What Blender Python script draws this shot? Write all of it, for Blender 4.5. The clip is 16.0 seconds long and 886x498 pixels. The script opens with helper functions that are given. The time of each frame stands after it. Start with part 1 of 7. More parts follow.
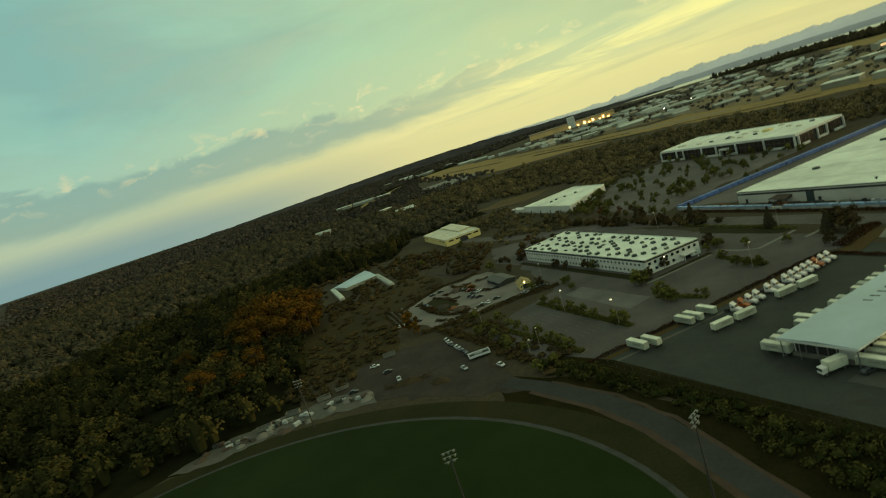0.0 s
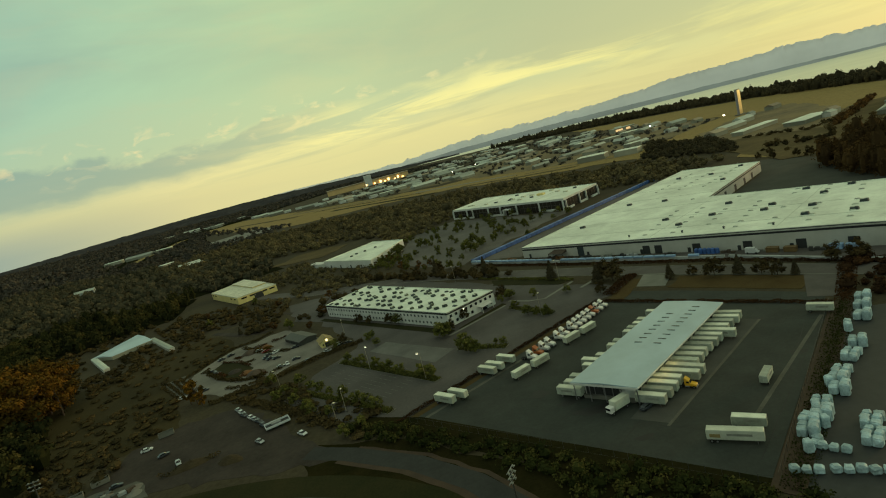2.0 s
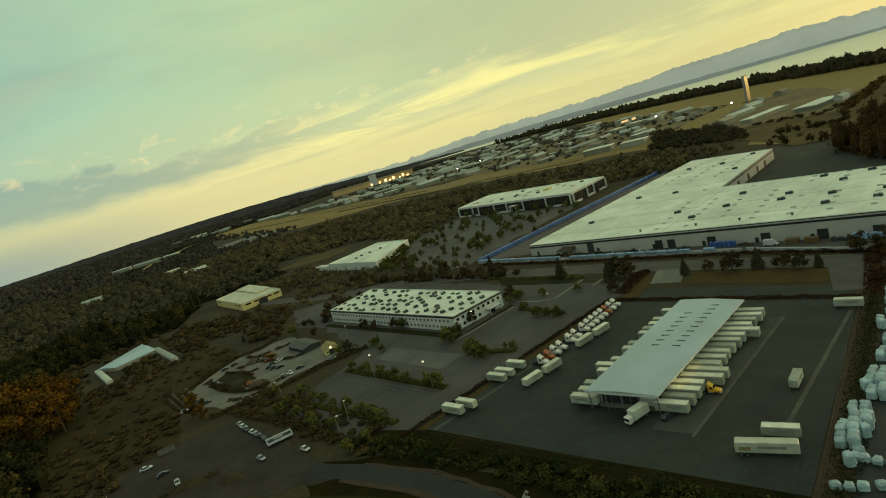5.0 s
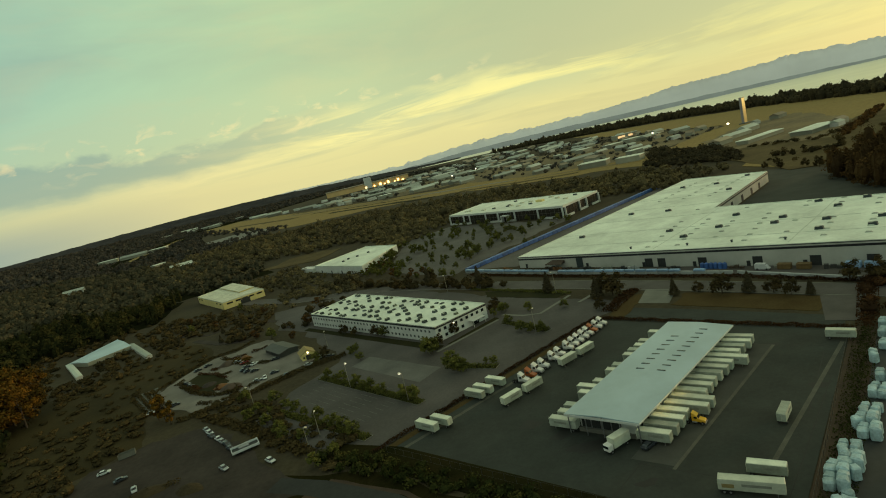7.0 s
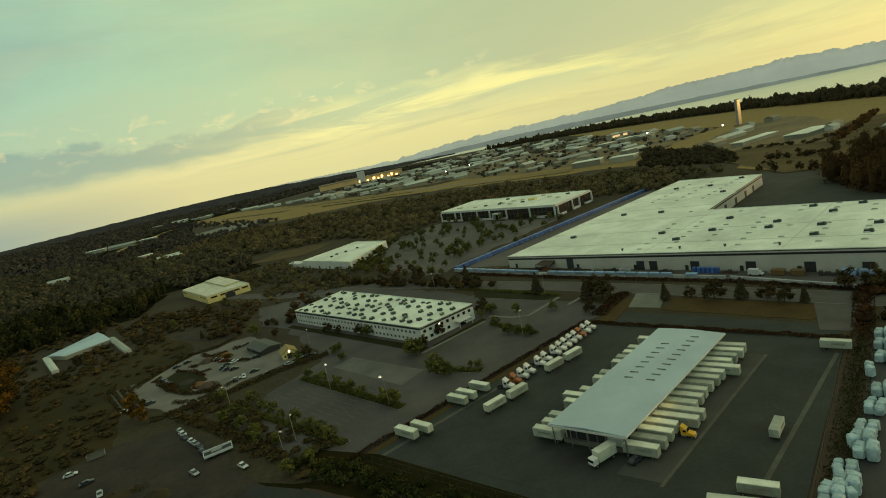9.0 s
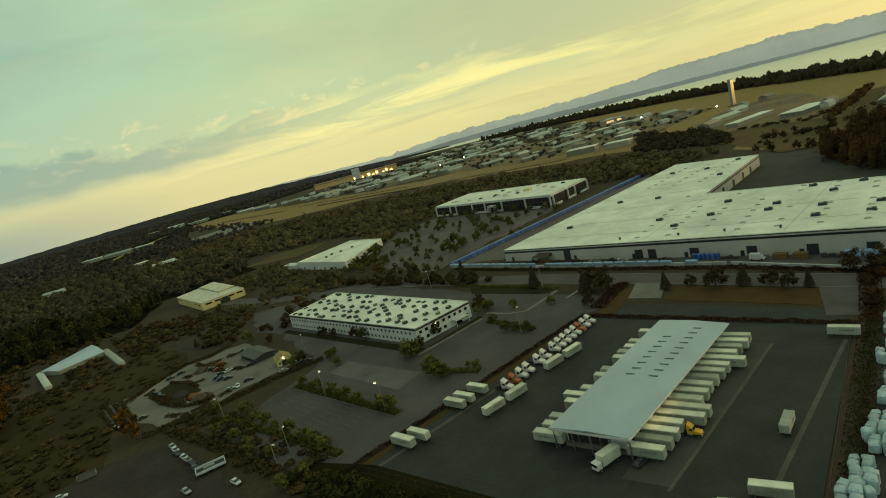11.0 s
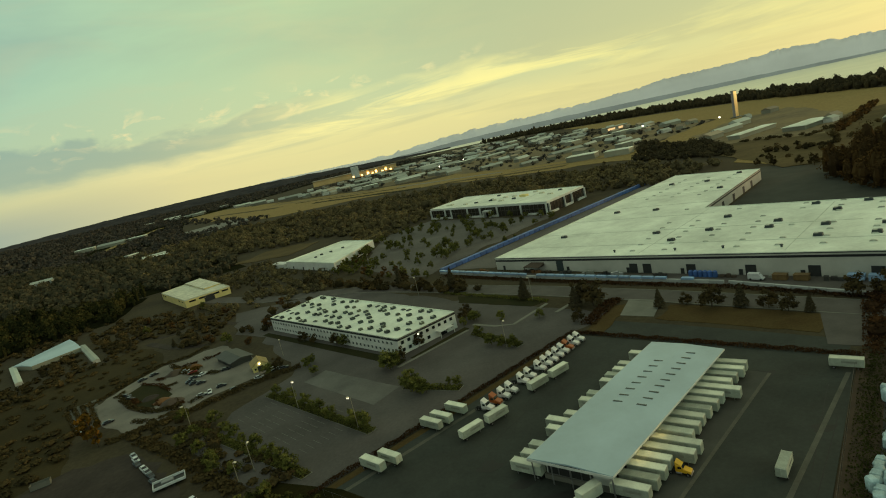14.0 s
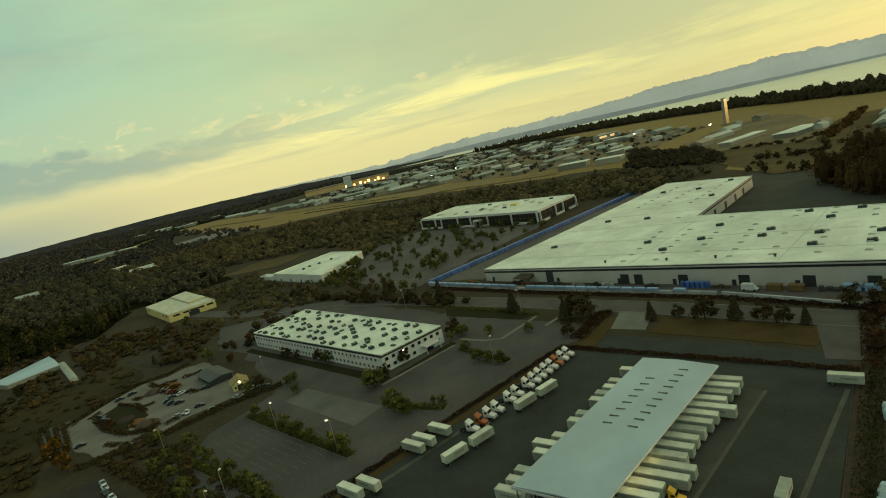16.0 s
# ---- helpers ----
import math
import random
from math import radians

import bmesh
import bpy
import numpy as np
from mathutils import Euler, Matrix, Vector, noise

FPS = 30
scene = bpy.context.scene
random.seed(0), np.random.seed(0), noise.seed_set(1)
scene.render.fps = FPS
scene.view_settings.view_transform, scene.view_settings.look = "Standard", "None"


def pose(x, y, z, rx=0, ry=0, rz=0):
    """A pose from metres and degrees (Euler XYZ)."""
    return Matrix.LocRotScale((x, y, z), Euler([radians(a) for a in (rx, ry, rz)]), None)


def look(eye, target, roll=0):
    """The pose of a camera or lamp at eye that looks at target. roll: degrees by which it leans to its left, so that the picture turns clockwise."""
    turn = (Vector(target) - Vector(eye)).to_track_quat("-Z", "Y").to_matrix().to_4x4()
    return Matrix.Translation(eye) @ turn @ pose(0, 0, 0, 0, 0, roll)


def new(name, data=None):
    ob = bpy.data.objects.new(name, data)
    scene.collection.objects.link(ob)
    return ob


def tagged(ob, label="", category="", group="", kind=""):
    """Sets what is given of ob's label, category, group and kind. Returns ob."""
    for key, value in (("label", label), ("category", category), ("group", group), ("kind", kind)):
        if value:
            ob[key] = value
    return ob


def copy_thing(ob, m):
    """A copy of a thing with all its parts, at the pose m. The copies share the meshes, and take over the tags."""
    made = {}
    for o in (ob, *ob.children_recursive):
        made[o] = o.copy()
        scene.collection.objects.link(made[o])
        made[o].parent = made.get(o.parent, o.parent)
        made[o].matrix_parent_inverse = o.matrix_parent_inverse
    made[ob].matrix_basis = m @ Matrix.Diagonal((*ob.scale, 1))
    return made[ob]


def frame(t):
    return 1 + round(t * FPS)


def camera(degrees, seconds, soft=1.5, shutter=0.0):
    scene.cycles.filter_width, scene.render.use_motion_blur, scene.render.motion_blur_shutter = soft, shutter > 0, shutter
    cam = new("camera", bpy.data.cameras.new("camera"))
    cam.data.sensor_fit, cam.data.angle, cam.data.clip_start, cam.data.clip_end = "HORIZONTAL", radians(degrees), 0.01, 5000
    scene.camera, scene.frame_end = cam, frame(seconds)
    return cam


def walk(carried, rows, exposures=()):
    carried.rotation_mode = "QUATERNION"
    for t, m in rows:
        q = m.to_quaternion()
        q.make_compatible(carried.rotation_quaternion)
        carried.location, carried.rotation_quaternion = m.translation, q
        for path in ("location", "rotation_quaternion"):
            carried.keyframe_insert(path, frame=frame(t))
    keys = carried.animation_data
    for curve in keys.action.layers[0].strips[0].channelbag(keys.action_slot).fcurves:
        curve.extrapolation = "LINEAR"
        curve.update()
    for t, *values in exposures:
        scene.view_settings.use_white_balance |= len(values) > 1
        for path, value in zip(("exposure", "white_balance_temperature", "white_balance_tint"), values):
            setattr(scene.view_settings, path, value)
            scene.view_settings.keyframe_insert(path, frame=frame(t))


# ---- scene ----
cam = camera(76.2, 16.0, soft=1.05, shutter=0.2)
# seconds, eye, target, roll
PATH = [
    (0, (-1.04, -26.94, 88.01), (-36.87, 64.90, 71.21), -17.95),
    (0.5, (-2.13, -25.73, 87.27), (-34.08, 68.35, 76.02), -9.58),
    (1, (-2.43, -23.46, 86.79), (-32.81, 71.60, 80.30), -5.18),
    (1.5, (-3.23, -20.24, 86.50), (-19.70, 77.91, 76.70), -5.88),
    (2, (-5.74, -16.84, 85.92), (-5.67, 81.64, 68.55), -14.71),
    (2.5, (-5.91, -15.54, 86.41), (-8.68, 82.77, 68.28), -14.52),
    (3, (-5.27, -13.69, 85.63), (-5.89, 85.02, 69.62), -10.89),
    (3.5, (-5.57, -12.06, 85.90), (-7.14, 86.47, 68.86), -16.72),
    (6, (-2.32, -2.96, 85.27), (-2.70, 95.40, 67.23), -15.66),
    (6.5, (-1.67, -1.06, 84.70), (-1.23, 97.27, 66.51), -12.19),
    (7, (-0.31, 0.49, 84.52), (-0.10, 99.07, 67.74), -13.64),
    (7.5, (0.51, 1.97, 84.67), (1.37, 100.61, 68.26), -13.69),
    (8, (1.37, 3.98, 84.56), (2.36, 102.53, 67.63), -12.37),
    (8.5, (2.09, 5.88, 84.07), (3.35, 104.35, 66.67), -12.12),
    (11, (6.06, 14.48, 84.16), (7.15, 112.65, 65.15), -14.93),
    (11.5, (7.07, 15.90, 84.29), (8.31, 114.30, 66.49), -14.56),
    (12, (8.32, 17.67, 83.85), (10.14, 116.24, 67.14), -13.52),
    (12.5, (9.24, 19.62, 83.79), (11.33, 118.09, 66.52), -13.75),
    (13, (9.98, 21.55, 83.70), (11.91, 119.88, 65.60), -13.51),
    (13.5, (10.88, 23.28, 83.78), (12.44, 121.53, 65.23), -13.66),
    (14, (11.74, 25.07, 83.71), (13.21, 123.26, 64.79), -12.86),
    (14.5, (12.82, 27.08, 83.68), (14.37, 125.25, 64.71), -13.37),
    (15, (13.65, 28.36, 83.63), (14.53, 126.62, 65.08), -13.31),
    (15.5, (14.61, 30.65, 83.36), (16.84, 128.75, 64.12), -12.72),
    (16, (15.90, 32.22, 83.06), (18.71, 130.61, 65.38), -13.23),
]
walk(cam, [(t, look(eye, target, roll)) for t, eye, target, roll in PATH],
     exposures=[(0.0, 0.0, 6480, 3.5), (1.0, 0.05, 6470, 5.5), (1.5, -0.12, 6450, 6), (2.0, -0.04, 6450, 8), (2.5, 0.0, 6450, 9), (16.0, 0.0, 6450, 9)])

# ---- world, sun ----
def node(tree, kind, x=0, **inputs):
    n = tree.nodes.new(kind)
    for key, value in inputs.items():
        n.inputs[key.replace("_", " ")].default_value = value
    return n


def ramp(tree, fac, stops):
    n = tree.nodes.new("ShaderNodeValToRGB")
    el = n.color_ramp.elements
    while len(el) < len(stops):
        el.new(0.5)
    for e, (p, c) in zip(el, stops):
        e.position, e.color = p, (*c, 1)
    tree.links.new(fac, n.inputs[0])
    return n.outputs[0]


def math_node(tree, op, a, b=None, c=None, clamp=False):
    n = tree.nodes.new("ShaderNodeMath")
    n.operation, n.use_clamp = op, clamp
    for i, v in enumerate((a, b, c)):
        if v is None:
            continue
        if isinstance(v, (int, float)):
            n.inputs[i].default_value = v
        else:
            tree.links.new(v, n.inputs[i])
    return n.outputs[0]


def mix_color(tree, fac, a, b, blend="MIX"):
    n = tree.nodes.new("ShaderNodeMix")
    n.data_type, n.blend_type = "RGBA", blend
    for socket, v in ((n.inputs[0], fac), (n.inputs[6], a), (n.inputs[7], b)):
        if isinstance(v, (int, float)):
            socket.default_value = v
        elif isinstance(v, tuple):
            socket.default_value = (*v, 1)
        else:
            tree.links.new(v, socket)
    return n.outputs[2]


SUN_AZ, SUN_EL = 70.0, 5.0   # degrees to the right of +y, above the horizon
GLOW_AZ = 46.0               # middle of the bright part of the sky

world = bpy.data.worlds.new("dusk")
scene.world = world
world.use_nodes = True
wt = world.node_tree
wt.nodes.clear()
geo = wt.nodes.new("ShaderNodeTexCoord")
sep = wt.nodes.new("ShaderNodeSeparateXYZ")
wt.links.new(geo.outputs["Generated"], sep.inputs[0])
dx, dy, dz = sep.outputs
nishita = wt.nodes.new("ShaderNodeTexSky")
nishita.sky_type, nishita.sun_disc = "NISHITA", False
nishita.sun_elevation, nishita.sun_rotation = radians(SUN_EL), radians(SUN_AZ)
up = math_node(wt, "MAXIMUM", dz, 0.0)
gx_, gy_ = math.sin(radians(GLOW_AZ)), math.cos(radians(GLOW_AZ))
toward = math_node(wt, "ADD", math_node(wt, "MULTIPLY", dx, gx_), math_node(wt, "MULTIPLY", dy, gy_))
toward01 = math_node(wt, "MULTIPLY_ADD", toward, 0.5, 0.5, clamp=True)
az = math_node(wt, "ARCTAN2", dx, dy)
high = ramp(wt, toward01, [(0.0, (0.26, 0.27, 0.20)), (0.45, (0.25, 0.48, 0.40)), (0.60, (0.35, 0.54, 0.37)), (0.78, (0.46, 0.60, 0.32)), (0.90, (0.43, 0.52, 0.26)), (1.0, (0.44, 0.48, 0.22))])
low = ramp(wt, toward01, [(0.0, (0.24, 0.25, 0.20)), (0.40, (0.33, 0.43, 0.34)), (0.50, (0.37, 0.44, 0.31)), (0.60, (0.46, 0.49, 0.29)), (0.74, (0.54, 0.56, 0.31)), (0.88, (0.50, 0.53, 0.31)), (1.0, (0.52, 0.53, 0.26))])
band = ramp(wt, up, [(0.02, (0, 0, 0)), (0.20, (1, 1, 1))])
clear = mix_color(wt, band, low, high)
zenith = ramp(wt, up, [(0.42, (0, 0, 0)), (0.75, (1, 1, 1))])
clear = mix_color(wt, zenith, clear, (0.42, 0.455, 0.30))
# cloud in long streaks that lie along the horizon
comb = wt.nodes.new("ShaderNodeCombineXYZ")
wt.links.new(az, comb.inputs[0])
wt.links.new(up, comb.inputs[1])


def sky_noise(scale, detail, rough, offset, stretch):
    m = wt.nodes.new("ShaderNodeMapping")
    m.inputs["Location"].default_value = offset
    m.inputs["Rotation"].default_value = (0, 0, radians(-4))
    m.inputs["Scale"].default_value = stretch
    wt.links.new(comb.outputs[0], m.inputs[0])
    n = wt.nodes.new("ShaderNodeTexNoise")
    n.inputs["Scale"].default_value, n.inputs["Detail"].default_value, n.inputs["Roughness"].default_value = scale, detail, rough
    n.inputs["Distortion"].default_value = 0.5
    wt.links.new(m.outputs[0], n.inputs["Vector"])
    return n.outputs["Fac"]


def hump(value, middle, half):
    """1 where value is at the middle, falling to 0 half away from it."""
    d = math_node(wt, "ABSOLUTE", math_node(wt, "SUBTRACT", value, middle))
    return ramp(wt, math_node(wt, "DIVIDE", d, half, clamp=True), [(0.0, (1, 1, 1)), (0.45, (0.75, 0.75, 0.75)), (1.0, (0, 0, 0))])


def az_ramp(stops):
    """A mask along the horizon: stops of degrees to the right of +y and strength."""
    return ramp(wt, math_node(wt, "MULTIPLY_ADD", az, 0.5, 0.5, clamp=True), [(0.5 + deg / 114.6, (v, v, v)) for deg, v in stops])


def times(*masks):
    out = masks[0]
    for m in masks[1:]:
        out = math_node(wt, "MULTIPLY", out, m)
    return out


def above(value, start, width):
    """0 below start, rising to 1 over width."""
    n = wt.nodes.new("ShaderNodeMapRange")
    n.interpolation_type = "SMOOTHSTEP"
    n.inputs["From Min"].default_value, n.inputs["From Max"].default_value = start, start + width
    wt.links.new(value, n.inputs["Value"])
    return n.outputs[0]


def flipped(mask):
    return math_node(wt, "SUBTRACT", 1.0, mask)


veil = sky_noise(1.5, 5, 0.55, (3.1, 1.7, 0), (1.0, 4.2, 1))
billow = sky_noise(8.0, 5, 0.54, (7.3, 2.2, 0), (1.0, 2.4, 1))
curl = sky_noise(22.0, 4, 0.55, (1.3, 5.2, 0), (1.0, 1.9, 1))
streak = sky_noise(3.2, 6, 0.60, (5.7, 4.4, 0), (1.0, 9.0, 1))
grey = ramp(wt, toward01, [(0.0, (0.20, 0.21, 0.18)), (0.45, (0.15, 0.28, 0.28)), (0.62, (0.24, 0.34, 0.28)), (0.78, (0.38, 0.43, 0.27)), (1.0, (0.46, 0.45, 0.22))])
glow = ramp(wt, toward01, [(0.0, (0.3, 0.3, 0.24)), (0.50, (0.56, 0.52, 0.30)), (0.66, (0.92, 0.77, 0.34)), (0.80, (1.0, 0.88, 0.33)), (1.0, (0.84, 0.76, 0.26))])
# heights with billowing edges
heave = math_node(wt, "ADD", math_node(wt, "MULTIPLY_ADD", billow, 0.095, -0.0475), math_node(wt, "MULTIPLY_ADD", curl, 0.018, -0.009))
rough_up = math_node(wt, "ADD", up, heave)
soft_up = math_node(wt, "ADD", up, math_node(wt, "MULTIPLY_ADD", billow, 0.045, -0.0225))
# a thin grey sheet high up, in wide soft patches, thicker on the bright side
sheet = ramp(wt, veil, [(0.42, (0, 0, 0)), (0.60, (1, 1, 1))])
high_sheet = times(sheet, above(soft_up, 0.13, 0.06))
clouded = mix_color(wt, math_node(wt, "MULTIPLY", high_sheet, 0.46), clear, grey)
patchy = times(ramp(wt, sky_noise(4.2, 6, 0.6, (9.1, 0.4, 0), (1.0, 3.4, 1)), [(0.46, (0, 0, 0)), (0.66, (1, 1, 1))]), above(soft_up, 0.11, 0.05))
clouded = mix_color(wt, math_node(wt, "MULTIPLY", patchy, 0.30), clouded, mix_color(wt, 0.35, grey, glow))
edge_up = math_node(wt, "ADD", soft_up, math_node(wt, "MULTIPLY", az, 0.10))
dull = times(above(edge_up, 0.100, 0.022), flipped(above(soft_up, 0.13, 0.14)), az_ramp([(-4, 0), (14, 1), (40, 0.9), (57, 0.6)]))
clouded = mix_color(wt, math_node(wt, "MULTIPLY", dull, 0.72), clouded, grey)
# cream air under the cloud, warmest over the bright horizon
under = times(flipped(above(soft_up, 0.030, 0.055)), az_ramp([(-57, 0.15), (-44, 0.32), (-33, 0.55), (-22, 0.9), (6, 1), (26, 0.5), (57, 0.35)]))
clouded = mix_color(wt, math_node(wt, "MULTIPLY", under, 0.62), clouded, mix_color(wt, 0.45, glow, (0.62, 0.54, 0.25)))
# the lit streaks
strands = ramp(wt, streak, [(0.44, (0.08, 0.08, 0.08)), (0.58, (1, 1, 1))])
lit = times(hump(soft_up, 0.070, 0.046), az_ramp([(-46, 0.18), (-26, 0.30), (-12, 0.85), (12, 1), (24, 0.6), (40, 0.35)]), strands)
clouded = mix_color(wt, math_node(wt, "MULTIPLY", lit, 1.0), clouded, glow)
bars = times(ramp(wt, sky_noise(2.6, 5, 0.55, (2.7, 8.1, 0), (1.0, 13.0, 1)), [(0.52, (0, 0, 0)), (0.62, (1, 1, 1))]), hump(up, 0.055, 0.055), az_ramp([(-25, 0), (-10, 0.7), (25, 1), (50, 0.8)]))
clouded = mix_color(wt, math_node(wt, "MULTIPLY", bars, 0.52), clouded, grey)
# a long bank of blue-grey cloud with a lumpy crest on the cool side
bank = times(flipped(above(rough_up, 0.099, 0.016)), above(soft_up, 0.047, 0.024), az_ramp([(-57, 0.85), (-24, 1), (-14, 0.75), (-4, 0.0)]))
clouded = mix_color(wt, math_node(wt, "MULTIPLY", bank, 0.80), clouded, grey)
# peach tufts that catch the light along the crest
tuft = times(ramp(wt, curl, [(0.56, (0, 0, 0)), (0.68, (1, 1, 1))]), hump(soft_up, 0.110, 0.034), az_ramp([(-57, 0.8), (-10, 1), (4, 0.8), (14, 0)]))
clouded = mix_color(wt, math_node(wt, "MULTIPLY", tuft, 0.62), clouded, mix_color(wt, 0.5, glow, (0.86, 0.66, 0.36)))
blue_haze = times(hump(up, 0.0, 0.040), az_ramp([(-57, 1), (-46, 0.85), (-37, 0.62), (-30, 0.30), (-21, 0)]))
clouded = mix_color(wt, math_node(wt, "MULTIPLY", blue_haze, 0.85), clouded, (0.15, 0.28, 0.32))
air = mix_color(wt, 1.0, nishita.outputs[0], (0.028, 0.028, 0.022), "MULTIPLY")
total = mix_color(wt, 1.0, clouded, air, "ADD")
back = node(wt, "ShaderNodeBackground", Strength=1.06)
wt.links.new(total, back.inputs[0])
wt.links.new(back.outputs[0], wt.nodes.new("ShaderNodeOutputWorld").inputs[0])

sun = new("sun", bpy.data.lights.new("sun", "SUN"))
sun.data.energy, sun.data.angle, sun.data.color = 1.0, radians(10), (1.0, 0.70, 0.36)
sx, sy = math.sin(radians(SUN_AZ)), math.cos(radians(SUN_AZ))
sun.matrix_basis = look((900 * sx, 900 * sy, 900 * math.tan(radians(SUN_EL))), (0, 0, 0))


# ---- materials ----
def material(name, color, rough=0.8, metal=0.0, vary=0.25, scale=0.4, fine_scale=6.0, bump=0.15, second=None, spread=0.5, each=0.0, spec=0.5, emit=None):
    """A surface with stains at one scale, grain at another, and fine relief; scale in features per metre."""
    m = bpy.data.materials.new(name)
    m.use_nodes = True
    t = m.node_tree
    b = t.nodes["Principled BSDF"]
    b.inputs["Roughness"].default_value, b.inputs["Metallic"].default_value = rough, metal
    b.inputs["Specular IOR Level"].default_value = spec
    tc = t.nodes.new("ShaderNodeTexCoord")
    n1 = node(t, "ShaderNodeTexNoise", Scale=scale, Detail=4.0, Roughness=0.6)
    n2 = node(t, "ShaderNodeTexNoise", Scale=fine_scale, Detail=3.0, Roughness=0.7)
    t.links.new(tc.outputs["Object"], n1.inputs["Vector"])
    t.links.new(tc.outputs["Object"], n2.inputs["Vector"])
    dark = tuple(max(c * (1 - vary), 0) for c in color)
    light = tuple(min(c * (1 + vary * 0.8), 1) for c in color)
    c1 = ramp(t, n1.outputs["Fac"], [(0.5 - spread * 0.4, dark), (0.5 + spread * 0.4, second or light)])
    c2 = mix_color(t, vary * 0.8, c1, ramp(t, n2.outputs["Fac"], [(0.3, dark), (0.7, light)]))
    if each:
        info = t.nodes.new("ShaderNodeObjectInfo")
        hsv = t.nodes.new("ShaderNodeHueSaturation")
        t.links.new(math_node(t, "MULTIPLY_ADD", info.outputs["Random"], each, 1 - each / 2), hsv.inputs["Value"])
        t.links.new(c2, hsv.inputs["Color"])
        c2 = hsv.outputs[0]
    t.links.new(c2, b.inputs["Base Color"])
    if bump:
        bn = node(t, "ShaderNodeBump", Strength=bump, Distance=0.05)
        t.links.new(n2.outputs["Fac"], bn.inputs["Height"])
        t.links.new(bn.outputs[0], b.inputs["Normal"])
    if emit:
        b.inputs["Emission Color"].default_value, b.inputs["Emission Strength"].default_value = (*emit[0], 1), emit[1]
    return m


def leaf_material(name, a, b_, c):
    """Foliage: the colour changes from tree to tree, over wide patches, and a little from spray to spray."""
    m = bpy.data.materials.new(name)
    m.use_nodes = True
    t = m.node_tree
    b = t.nodes["Principled BSDF"]
    b.inputs["Roughness"].default_value = 0.75
    b.inputs["Specular IOR Level"].default_value = 0.0
    g = t.nodes.new("ShaderNodeNewGeometry")
    info = t.nodes.new("ShaderNodeObjectInfo")
    tone = t.nodes.new("ShaderNodeAttribute")
    tone.attribute_name = "tone"
    tc = t.nodes.new("ShaderNodeTexCoord")
    wide = node(t, "ShaderNodeTexNoise", Scale=0.016, Detail=3.0)
    t.links.new(tc.outputs["Object"], wide.inputs["Vector"])
    mixed = math_node(t, "ADD", math_node(t, "MULTIPLY", g.outputs["Random Per Island"], 0.16), math_node(t, "MULTIPLY", tone.outputs["Fac"], 0.44))
    mixed = math_node(t, "ADD", mixed, math_node(t, "MULTIPLY", wide.outputs["Fac"], 0.50))
    mixed = math_node(t, "ADD", mixed, math_node(t, "MULTIPLY", info.outputs["Random"], 0.12))
    t.links.new(ramp(t, mixed, [(0.38, a), (0.62, b_), (0.88, c)]), b.inputs["Base Color"])
    return m


M = {}
M["earth"] = material("scrub_ground", (0.066, 0.055, 0.036), 0.95, vary=0.5, scale=0.03, fine_scale=0.5, second=(0.074, 0.060, 0.031), spec=0.1)
M["grass"] = material("lawn", (0.014, 0.026, 0.005), 0.95, vary=0.35, scale=0.03, fine_scale=1.5, spec=0.1)
M["verge"] = material("verge_grass", (0.026, 0.030, 0.009), 0.95, vary=0.5, scale=0.06, fine_scale=1.2, second=(0.036, 0.028, 0.010), spec=0.1)
M["dry"] = material("dry_grass", (0.345, 0.245, 0.090), 0.95, vary=0.45, scale=0.012, fine_scale=0.15, second=(0.21, 0.165, 0.066), spec=0.1)
M["dry_dark"] = material("brown_rough_grass", (0.095, 0.073, 0.033), 0.95, vary=0.45, scale=0.03, fine_scale=0.3, second=(0.14, 0.105, 0.045), spec=0.1)
M["town_ground"] = material("town_paving", (0.19, 0.160, 0.105), 0.95, vary=0.5, scale=0.012, fine_scale=0.1, second=(0.25, 0.190, 0.09), bump=0, spec=0.1)
M["meadow"] = material("meadow_grass", (0.042, 0.034, 0.013), 0.95, vary=0.45, scale=0.03, fine_scale=0.7, second=(0.064, 0.047, 0.018), spec=0.1)
M["dirt_lot"] = material("dirty_lot", (0.044, 0.035, 0.028), 0.95, vary=0.5, scale=0.07, fine_scale=0.6, second=(0.066, 0.053, 0.044), spec=0.2)
M["oil"] = material("stain_and_shade", (0.010, 0.010, 0.009), 0.7, vary=0.4, scale=0.3)
M["track"] = material("pale_track", (0.088, 0.086, 0.068), 0.95, vary=0.4, scale=0.2, fine_scale=2.0)
M["dry_near"] = material("dry_verge_grass", (0.095, 0.062, 0.023), 0.95, vary=0.45, scale=0.12, fine_scale=1.5, second=(0.075, 0.056, 0.022), spec=0.1)
# distance haze is put into the shore's pale grey colour
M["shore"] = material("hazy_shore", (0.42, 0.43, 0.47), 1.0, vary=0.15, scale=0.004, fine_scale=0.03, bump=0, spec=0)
M["asphalt"] = material("asphalt", (0.034, 0.039, 0.034), 0.85, vary=0.42, scale=0.07, fine_scale=0.9, spec=0.3)
M["asphalt_lot"] = material("lot_asphalt", (0.080, 0.073, 0.069), 0.88, vary=0.45, scale=0.035, fine_scale=0.9, spec=0.3)
M["asphalt_pale"] = material("pale_asphalt", (0.118, 0.116, 0.108), 0.9, vary=0.35, scale=0.08, fine_scale=1.2, spec=0.3)
M["asphalt_old"] = material("worn_asphalt", (0.092, 0.083, 0.076), 0.9, vary=0.35, scale=0.08, fine_scale=2.0, spec=0.3)
M["concrete"] = material("concrete", (0.16, 0.16, 0.135), 0.9, vary=0.25, scale=0.12, fine_scale=3.0)
M["gravel"] = material("gravel", (0.168, 0.155, 0.132), 0.95, vary=0.45, scale=0.07, fine_scale=2.5, bump=0.4)
